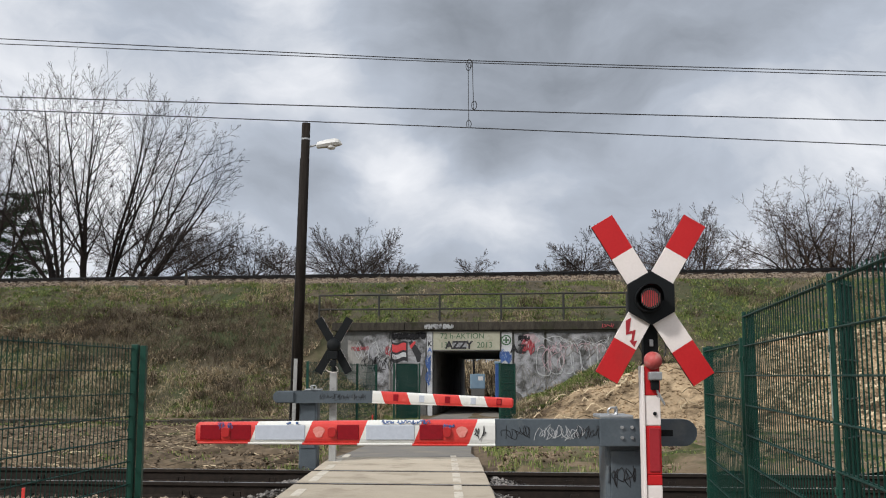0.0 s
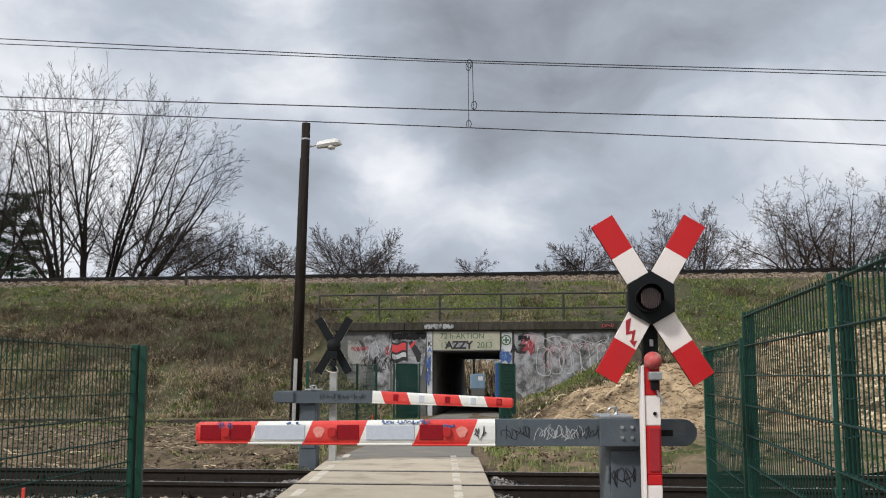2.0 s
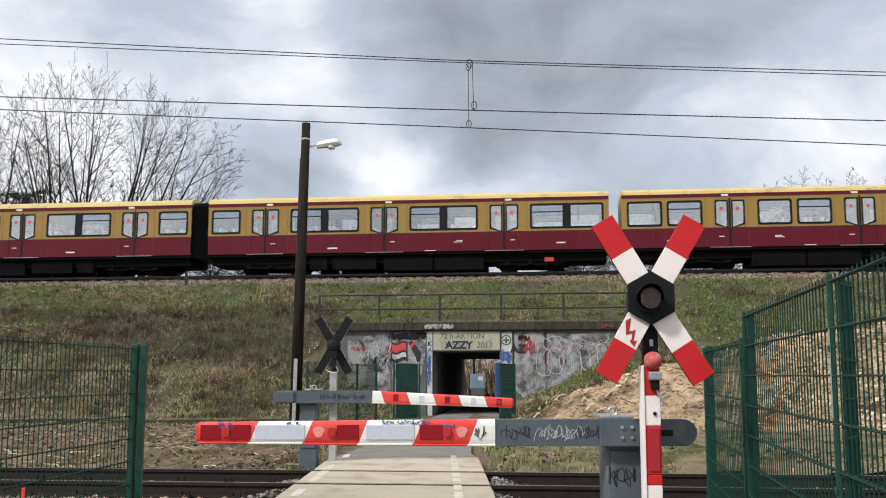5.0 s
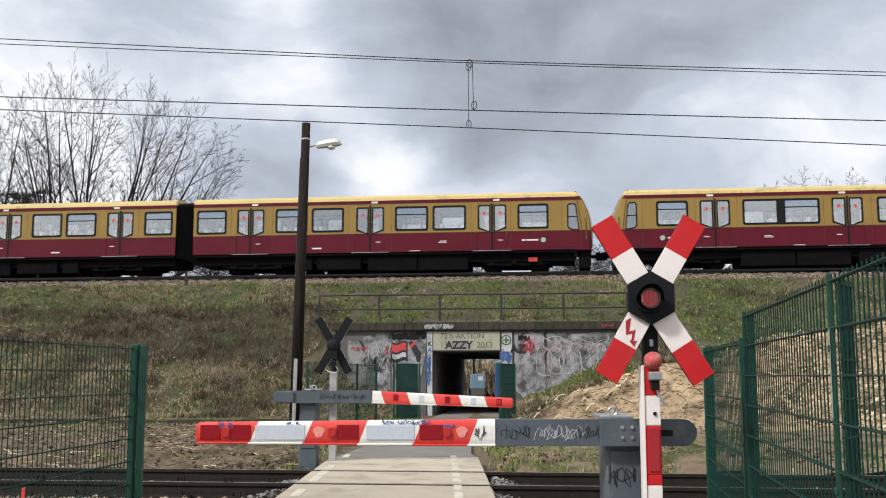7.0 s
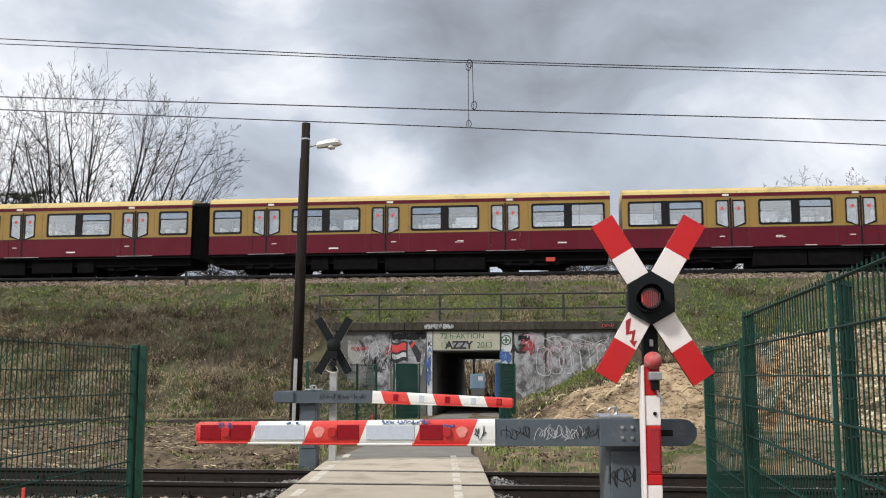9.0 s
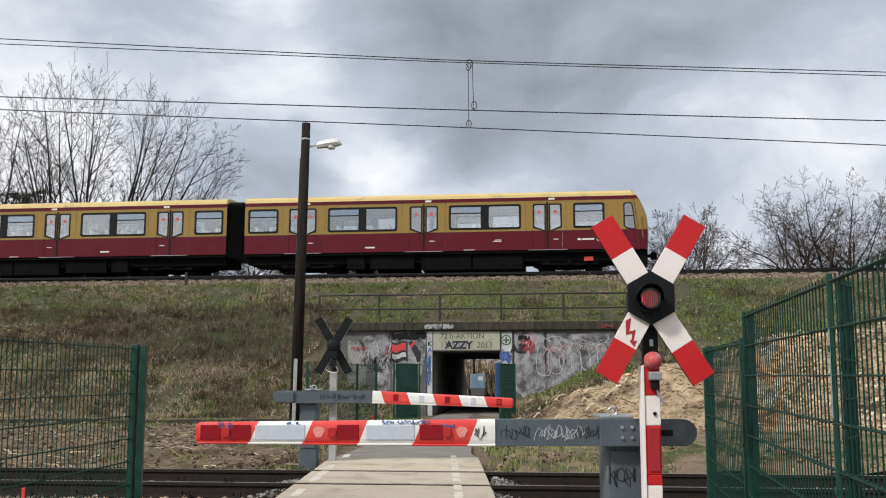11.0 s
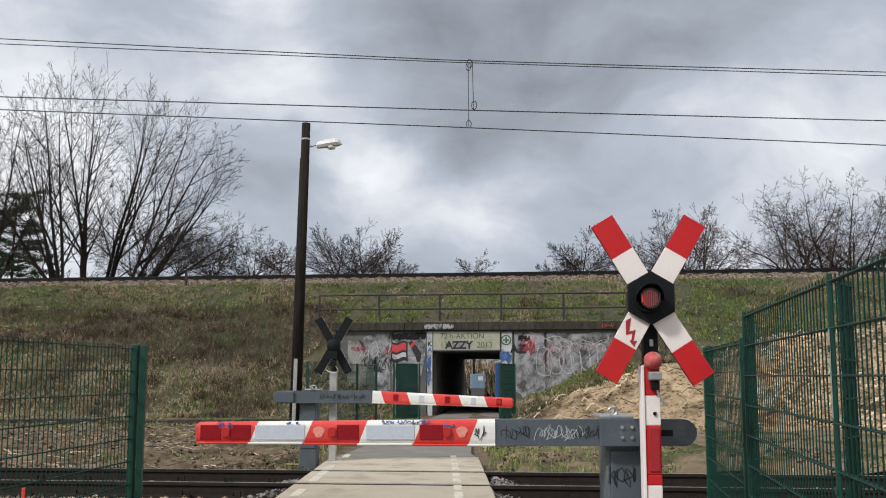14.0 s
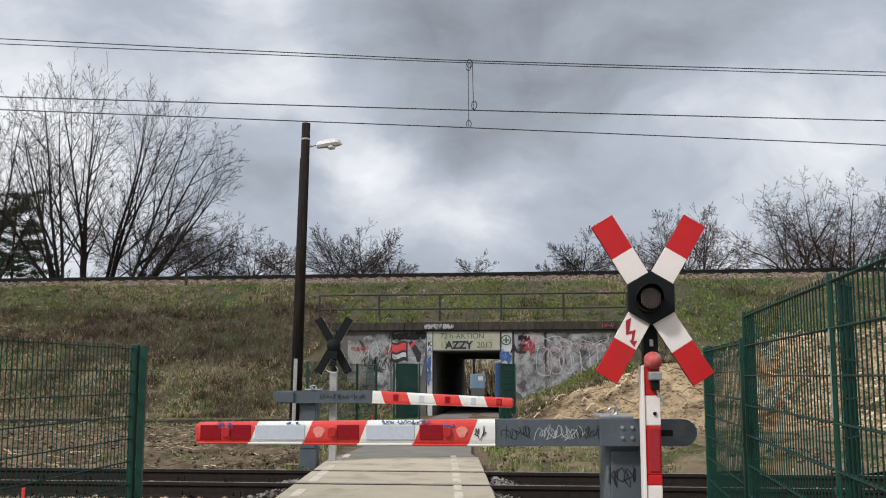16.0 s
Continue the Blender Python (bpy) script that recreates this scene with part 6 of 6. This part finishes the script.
            part("door_post", boxed(d - 0.044, yd0 - 0.01, 0.93, d + 0.044, yd1 + 0.01, 3.25), M_RUBBER, door, "black centre seal")
            part("step", boxed(d - 0.9, min(y0, yo) - 0.012, 0.965, d + 0.9, max(y1, yo) + 0.012, 0.985), M_STEEL, door, "pale door sill")
            part("number_plate", boxed(d - 0.35, min(y0, yo) - 0.003, 3.30, d - 0.06, max(y1, yo) + 0.003, 3.39), M_MARK, door, "small white plate over the door")
        if split and not cab:
            sign = bmesh.new()
            for cx in (6.62, 7.12):
                sweep(sign, [(cx + 0.17 * math.cos(q), side * 1.5, 2.42 + 0.17 * math.sin(q)) for q in [math.tau * i / 16 for i in range(17)]], 0.016, 4)
            for a, b in (((6.62, 2.42), (6.76, 2.66)), ((6.76, 2.66), (7.04, 2.66)), ((6.76, 2.66), (6.88, 2.42)), ((6.88, 2.42), (7.04, 2.66)), ((7.12, 2.42), (7.02, 2.74)), ((6.62, 2.42), (6.88, 2.42)), ((6.70, 2.72), (6.82, 2.72)), ((7.02, 2.74), (7.12, 2.74))):
                tube(sign, (a[0], side * 1.5, a[1]), (b[0], side * 1.5, b[1]), 0.016, sides=4)
            part("pictogram", sign, M_MARK, car, "white bicycle pictogram on the glass")
        # marks on the lower side
        bars = [(6.75, 7.05, 1.46, 0.016), (6.75, 7.15, 1.40, 0.016), (12.7, 13.15, 1.2, 0.035), (8.0, 8.5, 1.02, 0.014)] + ([(2.5, 3.05, 1.44, 0.035), (3.1, 3.25, 1.44, 0.04)] if cab else [(2.0, 2.4, 1.3, 0.03)])
        bars += [(d - 0.5, d - 0.27, 1.46, 0.018) for d in doors]
        for a, b, z, h in bars:
            part("marking", boxed(a, min(y0, yo), z - h, b, max(y1, yo), z + h), M_MARK, car, "small white marking")
        if cab:
            lg = lathe(bmesh.new(), [(0.115, -0.004), (0.115, 0.0)], 18)
            lo = part("emblem", lg, M_EMBLEM, car, "round green and white emblem")
            lo.matrix_basis = pose(2.27, side * 1.502, 1.44, 0, 0, 0 if side < 0 else 180)
    # roof
    bm = bmesh.new()
    prof = [(-1.5, Z_GUT), (-1.47, 3.56), (-1.36, 3.67), (-1.0, 3.75), (0, 3.79), (1.0, 3.75), (1.36, 3.67), (1.47, 3.56), (1.5, Z_GUT)]
    stops = [x_start, CAR * 0.25, CAR * 0.5, CAR * 0.75, CAR]
    rings = [[bm.verts.new((x, y, z)) for y, z in prof] for x in stops]
    for a, b in zip(rings, rings[1:]):
        for k in range(len(prof) - 1):
            bm.faces.new((a[k], a[k + 1], b[k + 1], b[k]))
    for r in (rings[0], rings[-1]):
        bm.faces.new(r)
    part("roof", bm, M_CREAM, car, "cream painted roof")
    bm = bmesh.new()
    for x in [x_start + 1.3 + 1.9 * k for k in range(9)]:
        box(bm, x - 0.006, -1.505, Z_GUT + 0.01, x + 0.006, -1.44, 3.52)
    part("roof_joint", bm, M_SEAM, car)
    # inside
    part("floor", boxed(x_start, -1.43, 1.0, CAR, 1.43, 1.1), M_INNER, car)
    part("lining", boxed(x_start, -1.43, 3.25, CAR, 1.43, 3.35), M_INNER, car, "pale ceiling lining")
    for d in doors:
        for s in (-0.85, 0.85):
            for y in (-1.4, 0.45):
                part("draught_screen", boxed(d + s - 0.02, y, 1.1, d + s + 0.02, y + 0.95, 2.45), M_INNER, car)
    for a, b, n in windows:
        k = 4 if b - a > 2 else 2
        for q in range(k):
            x = a + (b - a) * (q + 0.5) / k
            for y in (-1.38, 0.45):
                part("seat", boxed(x - 0.06, y, 1.1, x + 0.06, y + 0.9, 2.28, bevel=0.02), M_INNER, car)
    for x in ([x_start] if not cab else []) + [CAR - 0.06]:
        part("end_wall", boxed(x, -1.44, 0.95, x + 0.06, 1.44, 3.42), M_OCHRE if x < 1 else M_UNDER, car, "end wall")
    # underframe, bogies and boxes
    part("underframe", boxed(x_start + 0.1, -1.2, 0.50, CAR - 0.1, 1.2, 0.97), M_UNDER, car, "black underframe")
    for bx in (3.6, CAR - 3.05):
        bog = thing("bogie", pose(bx, 0, 0), "", "")
        bog.parent = car
        for y in (-1.08, 1.02):
            bm = plated([(-1.75, 0.42), (-1.1, 0.34), (-0.5, 0.30), (0.5, 0.30), (1.1, 0.34), (1.75, 0.42), (1.75, 0.62), (0.6, 0.66), (-0.6, 0.66), (-1.75, 0.62)], y, y + 0.1, 0.01)
            part("side_frame", bm, M_UNDER, bog)
            for x in (-1.1, 1.1):
                w = part("wheel", lathe(bmesh.new(), [(0.1, -0.05), (0.12, -0.03), (0.36, -0.03), (0.42, -0.05), (0.42, 0.06), (0.45, 0.07), (0.45, 0.09)], 24), M_UNDER, bog)
                w.matrix_basis = pose(x, -0.76 if y < 0 else 0.76, 0.42, 0, 0, 0 if y < 0 else 180)
                part("axle_box", boxed(x - 0.16, y - 0.06, 0.30, x + 0.16, y + 0.16, 0.58, bevel=0.02), M_UNDER, bog)
            part("spring", piped((0, y + 0.05, 0.35), (0, y + 0.05, 0.86), 0.16, sides=12), M_UNDER, bog)
            part("shoe_beam", boxed(-0.35, y - 0.12, 0.36, 0.3, y - 0.02, 0.42), M_UNDER, bog)
            if bx < 5:
                part("warning_box", boxed(-1.06, (y - 0.16) if y < 0 else y + 0.16, 0.46, -0.64, (y - 0.065) if y < 0 else y + 0.255, 0.66, bevel=0.015), M_SHOE, bog, "red painted current collector box")
    part("pipe_trough", boxed(5.7, -0.8, 0.10, 10.5, 0.8, 0.5, bevel=0.03), M_UNDER, car, "black pipe trough")
    for a, b in ((5.75, 8.1), (8.15, 10.5), (10.85, 12.95), (13.2, 14.05)):
        for y in (-1.3, 0.75):
            part("equipment_box", boxed(a, y, 0.12 if a < 10 else 0.2, b, y + 0.55, 0.84, bevel=0.03), M_UNDER, car, "black equipment box")
    if cab:
        # front end, rounded in plan and raked above the belt
        bm = bmesh.new()
        zs = [0.95, 1.2, 1.5, 1.86, 1.98, 2.4, 2.8, 3.12, 3.27, 3.45, 3.62, 3.72]
        ks = [-1.1, -1, -0.99, -0.95, -0.86, -0.7, -0.4, 0, 0.4, 0.7, 0.86, 0.95, 0.99, 1, 1.1]
        grid = []
        for z in zs:
            row = []
            for k in ks:
                side = min(1.0, abs(k))
                x = nose_x(z) + 0.14 - 0.17 * (1 - side ** 2.6) - (0.03 if side < 1 else 0) * side
                if abs(k) > 1:
                    x = 0.725
                y = 1.5 * math.copysign(side, k) * (1 if z < 3.44 else 1 - (z - 3.44) * 0.35)
                row.append(bm.verts.new((x, y, z)))
            grid.append(row)
        for i in range(len(zs) - 1):
            for j in range(len(ks) - 1):
                one = bm.faces.new((grid[i][j], grid[i][j + 1], grid[i + 1][j + 1], grid[i + 1][j]))
                mid = abs(ks[j] + ks[j + 1]) / 2
                zm = (zs[i] + zs[i + 1]) / 2
                if mid > 1:
                    one.material_index = 0 if zm < Z_BELT or 3.27 < zm < 3.45 else (3 if zm > 3.45 else 1)
                else:
                    one.material_index = 0 if zm < (1.5 if mid < 0.9 else Z_BELT) else (2 if 1.98 < zm < 3.45 and mid < 0.9 else (3 if zm > 3.45 else 1))
        part("cab_front", bm, (M_WINE, M_OCHRE, M_SCREEN, M_CREAM), car, "sloping cab front with a dark windscreen", True)
        part("wiper", piped((-0.04, -0.5, 2.02), (0.085, -0.25, 2.75), 0.018, sides=6), M_RUBBER, car, "black windscreen wiper")
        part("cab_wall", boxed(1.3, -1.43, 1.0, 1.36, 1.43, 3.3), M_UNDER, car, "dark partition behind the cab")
        part("snow_plough", plated([(0.12, 0.14), (0.50, 0.14), (0.62, 0.3), (0.62, 0.95), (0.08, 0.95), (0.10, 0.3)], -1.25, 1.25, 0.02), M_UNDER, car, "black plough skirt")
        part("coupler", piped((0.3, 0, 0.80), (-0.36, 0, 0.80), 0.09, sides=12), M_UNDER, car, "black coupler")
        part("coupler_head", boxed(-0.42, -0.2, 0.62, -0.16, 0.2, 0.98, bevel=0.04), M_UNDER, car)
        for y in (-0.95, 0.95):
            part("headlight", lathe(bmesh.new(), [(0.03, -0.02), (0.10, -0.015), (0.11, 0.0)], 16), M_HEADLIGHT, car, "round headlight").matrix_basis = pose(0.05, y, 1.68, 0, 0, -90)
    # bellows
    bel = bmesh.new()
    rows = []
    for k in range(14):
        x, h = CAR + 0.01 + 0.035 * k, (0.0 if k % 2 else 0.07)
        rows.append([bel.verts.new((x, y, z)) for y, z in ((-1.3 - h, 0.85), (-1.3 - h, 3.4), (-1.15, 3.5 + h), (1.15, 3.5 + h), (1.3 + h, 3.4), (1.3 + h, 0.85))])
    for a, b in zip(rows, rows[1:]):
        for k in range(6):
            bel.faces.new((a[k], a[(k + 1) % 6], b[(k + 1) % 6], b[k]))
    bel.faces.new(rows[-1])
    bel.faces.new(rows[0][::-1])
    part("bellows", bel, M_RUBBER, car, "black folded gangway bellows")
    if not cab:
        part("coupler", piped((0.2, 0, 0.92), (-0.27, 0, 0.92), 0.09, sides=12), M_UNDER, car, "black coupler")
    return car


M_BROWNSPRAY = surface("brown_spray_paint", (0.15, 0.085, 0.03), (0.19, 0.11, 0.04), 0.6, scale=9, bump=0)
M_SEAM = surface("dark_seam", (0.03, 0.02, 0.015), (0.05, 0.035, 0.025), 0.7, scale=5, bump=0)
M_EMBLEM = surface("pale_green_emblem", (0.18, 0.35, 0.25), (0.45, 0.55, 0.48), 0.5, scale=9, bump=0)
M_SHOE = surface("red_collector_paint", (0.42, 0.03, 0.02), (0.55, 0.06, 0.04), 0.5, scale=9, bump=0.05)
M_SCREEN = glazing("windscreen_glass", (0.03, 0.035, 0.04), see=0.9, gloss=0.13)
M_HEADLIGHT = surface("headlight_glass", (0.5, 0.5, 0.48), (0.65, 0.65, 0.62), 0.1, scale=20, bump=0, coat=0.6)
M_LIT = glow("lit_red_lamp", (0.85, 0.05, 0.055), 0.22)
M_ARROW = surface("dark_red_sign_paint", (0.30, 0.012, 0.02), (0.38, 0.02, 0.03), 0.45, scale=6, bump=0.02)
M_UNLIT = surface("dark_lamp_glass", (0.035, 0.02, 0.018), (0.06, 0.035, 0.03), 0.25, scale=30, bump=0.02, coat=0.5)
M_BELL = surface("faded_red_bell", (0.42, 0.06, 0.06), (0.55, 0.11, 0.10), 0.55, scale=14, bump=0.1, stain=(0.5, 0.3, 0.26), stain_scale=12)
M_POSTGREY = surface("peeling_post_paint", (0.26, 0.26, 0.25), (0.42, 0.42, 0.41), 0.7, scale=8, bump=0.15, stain=(0.12, 0.115, 0.10), stain_scale=5)
M_LUMINAIRE = surface("pale_luminaire", (0.60, 0.60, 0.58), (0.72, 0.72, 0.70), 0.4, scale=8, bump=0.02)


# ---------------------------------------------------------------- sky backdrop
def cloud_material():
    m = bpy.data.materials.new("cloud_cover")
    m.use_nodes = True
    n, l = m.node_tree.nodes, m.node_tree.links
    n.remove(n["Principled BSDF"])
    em = n.new("ShaderNodeEmission")
    co = n.new("ShaderNodeTexCoord")
    sc = n.new("ShaderNodeVectorMath")
    sc.operation = "SCALE"
    sc.inputs["Scale"].default_value = 1 / 1800
    l.new(co.outputs["Object"], sc.inputs[0])
    wob = n.new("ShaderNodeTexNoise")
    wob.inputs["Scale"].default_value, wob.inputs["Detail"].default_value = 5.0, 5
    l.new(sc.outputs[0], wob.inputs["Vector"])
    ctr = n.new("ShaderNodeVectorMath")
    ctr.operation = "SUBTRACT"
    ctr.inputs[1].default_value = (0.5, 0.5, 0.5)
    l.new(wob.outputs["Color"], ctr.inputs[0])
    amp = n.new("ShaderNodeVectorMath")
    amp.operation = "SCALE"
    amp.inputs["Scale"].default_value = 0.16
    l.new(ctr.outputs[0], amp.inputs[0])
    pos = n.new("ShaderNodeVectorMath")
    l.new(sc.outputs[0], pos.inputs[0])
    l.new(amp.outputs[0], pos.inputs[1])
    mp = n.new("ShaderNodeMapping")
    mp.inputs["Scale"].default_value = (1, 1, 2.3)
    l.new(pos.outputs[0], mp.inputs["Vector"])
    cl = n.new("ShaderNodeTexNoise")
    cl.inputs["Scale"].default_value, cl.inputs["Detail"].default_value, cl.inputs["Roughness"].default_value = 4.2, 8, 0.55
    l.new(mp.outputs["Vector"], cl.inputs["Vector"])
    total = n.new("ShaderNodeMath")
    total.operation = "MULTIPLY_ADD"
    total.inputs[1].default_value, total.inputs[2].default_value = 0.95, 0.06
    l.new(cl.outputs["Fac"], total.inputs[0])
    value = total.outputs[0]
    # broad cloud masses and bright rifts: direction, radius, lift
    for x, z, r, a in CLOUDS:
        d = n.new("ShaderNodeVectorMath")
        d.operation = "DISTANCE"
        d.inputs[1].default_value = (x, math.sqrt(max(0, 1 - x * x - z * z)), z)
        l.new(pos.outputs[0], d.inputs[0])
        mr = n.new("ShaderNodeMapRange")
        mr.interpolation_type = "SMOOTHERSTEP"
        mr.inputs[1].default_value, mr.inputs[2].default_value, mr.inputs[3].default_value, mr.inputs[4].default_value = 0.0, r, a, 0.0
        l.new(d.outputs["Value"], mr.inputs[0])
        s = n.new("ShaderNodeMath")
        l.new(value, s.inputs[0])
        l.new(mr.outputs[0], s.inputs[1])
        value = s.outputs[0]
    ramp = n.new("ShaderNodeValToRGB")
    e = ramp.color_ramp.elements
    e[0].position, e[0].color = 0.02, (0.16, 0.18, 0.21, 1)
    e[1].position, e[1].color = 0.88, (0.93, 0.945, 0.985, 1)
    mid = e.new(0.55)
    mid.color = (0.48, 0.53, 0.615, 1)
    l.new(value, ramp.inputs["Fac"])
    l.new(ramp.outputs["Color"], em.inputs["Color"])
    em.inputs["Strength"].default_value = 1.1
    l.new(em.outputs[0], n["Material Output"].inputs["Surface"])
    return m


CLOUDS = ((0.05, 0.27, 0.19, -0.24), (0.24, 0.33, 0.20, -0.16), (-0.065, 0.215, 0.075, 0.34), (-0.02, 0.19, 0.07, 0.20), (0.06, 0.17, 0.13, 0.18), (0.05, 0.225, 0.07, -0.22), (0.15, 0.26, 0.10, -0.12), (-0.16, 0.31, 0.16, 0.16),
          (-0.40, 0.30, 0.22, 0.17), (0.38, 0.24, 0.17, 0.22), (0.27, 0.17, 0.12, 0.14), (-0.33, 0.17, 0.17, 0.36), (-0.18, 0.19, 0.10, -0.10), (0.20, 0.13, 0.16, -0.10), (0.02, 0.36, 0.10, -0.06))


def build_sky():
    bm = bmesh.new()
    rows = []
    for i in range(17):
        el = radians(-4 + 3.5 * i)
        rows.append([bm.verts.new((1800 * math.cos(el) * math.sin(radians(az)), 1800 * math.cos(el) * math.cos(radians(az)), 1800 * math.sin(el))) for az in range(-54, 55, 4)])
    for a, b in zip(rows, rows[1:]):
        for k in range(len(a) - 1):
            bm.faces.new((a[k], b[k], b[k + 1], a[k + 1]))
    ob = solo("backdrop", bm, cloud_material(), "grey overcast sky with a bright rift in the clouds", "sky", kind="structure", smooth=True)
    ob.visible_shadow = False
    return ob


# ---------------------------------------------------------------- build
build_ground()
build_embankment()
build_mound()
build_track("upper_track", RAILWAY @ pose(0, 46.8, RAIL_Z - 0.172), -300, 240, 0.172, "railway track on the embankment with dark rails", -34, 20)
build_track("lower_track", NEAR, -150, 150, 0.2, "single railway track with rusty rails on pale sleepers", -14, 14)
build_path()
build_underpass()
SKY = build_sky()
LIGHT = signal_post()
barrier(pose(1.15, 6.6, 1.03), 0.81, 2.75, 0.51, 0.0, "lowered red and white barrier on a slate grey drive housing")
barrier(pose(-1.86, 14.2, 1.10, 0, 0, 180), 0.86, 2.84, 0.55, 2.4, "lowered red and white barrier beyond the track", -1)
far_signal()
build_fences()
street_lamp()
overhead_lines()
for px, d, seed, limbs in ((120, 70, 11, ((-23, 16.6), (-15, 17.8), (-8, 17.8), (-2, 16.6), (-37, 12.5))), (160, 71, 12, ((-6, 16.6), (0, 17.6), (5, 18.2))),
                           (193, 72, 13, ((6, 18.0), (11, 17.6), (17, 16.6))), (225, 70, 14, ((21, 16.0), (28, 15.6), (36, 14.8), (45, 13.8), (57, 12.4))), (-15, 74, 15, ((-8, 17.5), (3, 18.6), (12, 17.6), (24, 13)))):
    bare_tree(px, d, 7.0, limbs, seed)
# distant round crowns, their twigs coloured paler in place of haze
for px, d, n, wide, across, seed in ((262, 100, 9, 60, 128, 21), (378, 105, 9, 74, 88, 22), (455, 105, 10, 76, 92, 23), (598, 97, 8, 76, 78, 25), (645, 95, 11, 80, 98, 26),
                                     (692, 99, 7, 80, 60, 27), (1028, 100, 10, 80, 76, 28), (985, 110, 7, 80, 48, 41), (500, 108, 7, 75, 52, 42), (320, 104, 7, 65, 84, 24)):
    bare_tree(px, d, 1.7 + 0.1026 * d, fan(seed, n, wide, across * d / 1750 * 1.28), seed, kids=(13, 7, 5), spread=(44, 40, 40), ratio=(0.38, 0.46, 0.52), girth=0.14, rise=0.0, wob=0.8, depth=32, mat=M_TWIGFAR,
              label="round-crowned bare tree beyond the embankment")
bare_tree(840, 130, 14.9, fan(29, 11, 80, 3.7), 29, kids=(8, 6, 4), spread=(44, 40, 40), ratio=(0.42, 0.45, 0.5), girth=0.1, mat=M_TWIGRED, label="distant reddish bare tree")
for px, d, fork, length, seed in ((1192, 84, 10.6, 7.6, 31), (1238, 86, 10.2, 6.8, 32), (1142, 88, 9.9, 5.9, 44)):
    bare_tree(px, d, fork, fan(seed, 10, 66, length), seed, kids=(11, 7, 5), spread=(44, 44, 42), ratio=(0.38, 0.46, 0.5), girth=0.15, mat=M_TWIGRED, wob=1.2, rise=0.0, depth=26, label="brownish budding bare tree beyond the embankment")
for px, d, fork, length, seed in ((1400, 68, 7.3, 8.2, 33), (1452, 66, 7.2, 8.4, 34), (1500, 67, 7.4, 8.6, 35), (1552, 68, 7.2, 8.4, 36), (1610, 68, 7.2, 8.0, 45)):
    bare_tree(px, d, fork, fan(seed, 9, 62, length), seed, kids=(11, 7, 5), spread=(50, 48, 44), ratio=(0.40, 0.46, 0.5), girth=0.2, mat=M_TWIGRED, wob=2.2, rise=-0.015, depth=28, label="spreading gnarled bare tree beyond the embankment")
for px, d, top, seed in ((34, 80, 16.2, 37), (-4, 84, 15.0, 38)):
    pine(px, d, top, seed)
for k, px in enumerate((90, 150, 212)):
    bare_tree(px, 92 + k, 9.5, fan(50 + k, 6, 62, 4.2), 50 + k, kids=(6, 5, 4), spread=(40, 40, 42), ratio=(0.42, 0.5, 0.5), girth=0.12, wob=1.3, depth=30, label="low bare tree in the row behind")
build_banks()
build_plants()
build_graffiti()
build_small_things()
build_ballast()
CARS = []
PLACES = []
kinds = (railcar(True), railcar(False), railcar(False, True), railcar(True, True))
used = set()
for kind, at, back in ((0, 0.0, False), (1, 38.9, True), (2, 39.47, False), (3, 78.4, True), (0, 79.25, False), (1, 118.2, True), (1, 118.75, False), (0, 157.7, True)):
    CARS.append(copy_thing(kinds[kind], pose(0, -200, 0)) if kind in used else kinds[kind])
    used.add(kind)
    PLACES.append((at, back))


for k, (x, z, w, h) in enumerate(((1.24, 2.62, 0.22, 0.4), (1.46, 2.58, 0.2, 0.4), (1.66, 2.50, 0.26, 0.4), (1.24, 2.12, 0.22, 0.36), (1.44, 2.0, 0.22, 0.36), (1.66, 2.0, 0.24, 0.36))):
    strokes = bmesh.new()
    scribble(strokes, x, z, w, h, 300 + k, -1.503, 0.016)
    part("scrawl", strokes, M_BROWNSPRAY, CARS[0], "faded brown sprayed scrawl")


def motions():
    """The train runs through, the light blinks, the clouds drift."""
    for ob, (at, back) in zip(CARS, PLACES):
        rows = []
        for k in range(33):
            t = 0.5 * k
            s = -77.05 - 19.81 * (t - 7) + 0.1558 * (t - 7) ** 2 + at
            rows.append((t, RAILWAY @ pose(s, 46.8, RAIL_Z, 0, 0, 180 if back else 0)))
        walk(ob, rows)
    dark = ((0.1, 0.38), (0.86, 1.28), (1.85, 2.28), (2.87, 3.2), (3.85, 4.15), (4.8, 5.1), (5.75, 6.05), (6.7, 6.9), (7.35, 7.65), (8.35, 8.65), (9.4, 9.7), (10.4, 10.7),
            (11.35, 11.65), (12.2, 12.4), (13.2, 13.4), (14.15, 14.4), (14.85, 15.15), (15.85, 16.0))
    base = pose(-0.024, -0.104, -0.01)
    rows = [(0, base)]
    for a, b in dark:
        turns = ((a, 0), (a + 0.034, 60), (a + 0.067, 120), (a + 0.1, 180)) + (((b - 0.1, 180), (b - 0.067, 240), (b - 0.034, 300), (b, 360)) if b < 16 else ((16.0, 180),))
        rows += [(t, base @ pose(0, 0, 0, 0, 0, r)) for t, r in turns]
    walk(LIGHT, rows)
    walk(SKY, [(0, pose(0, 0, 0, 0, 0, 0)), (16, pose(0, 0, 0, 0, 0, 1.7))])


motions()
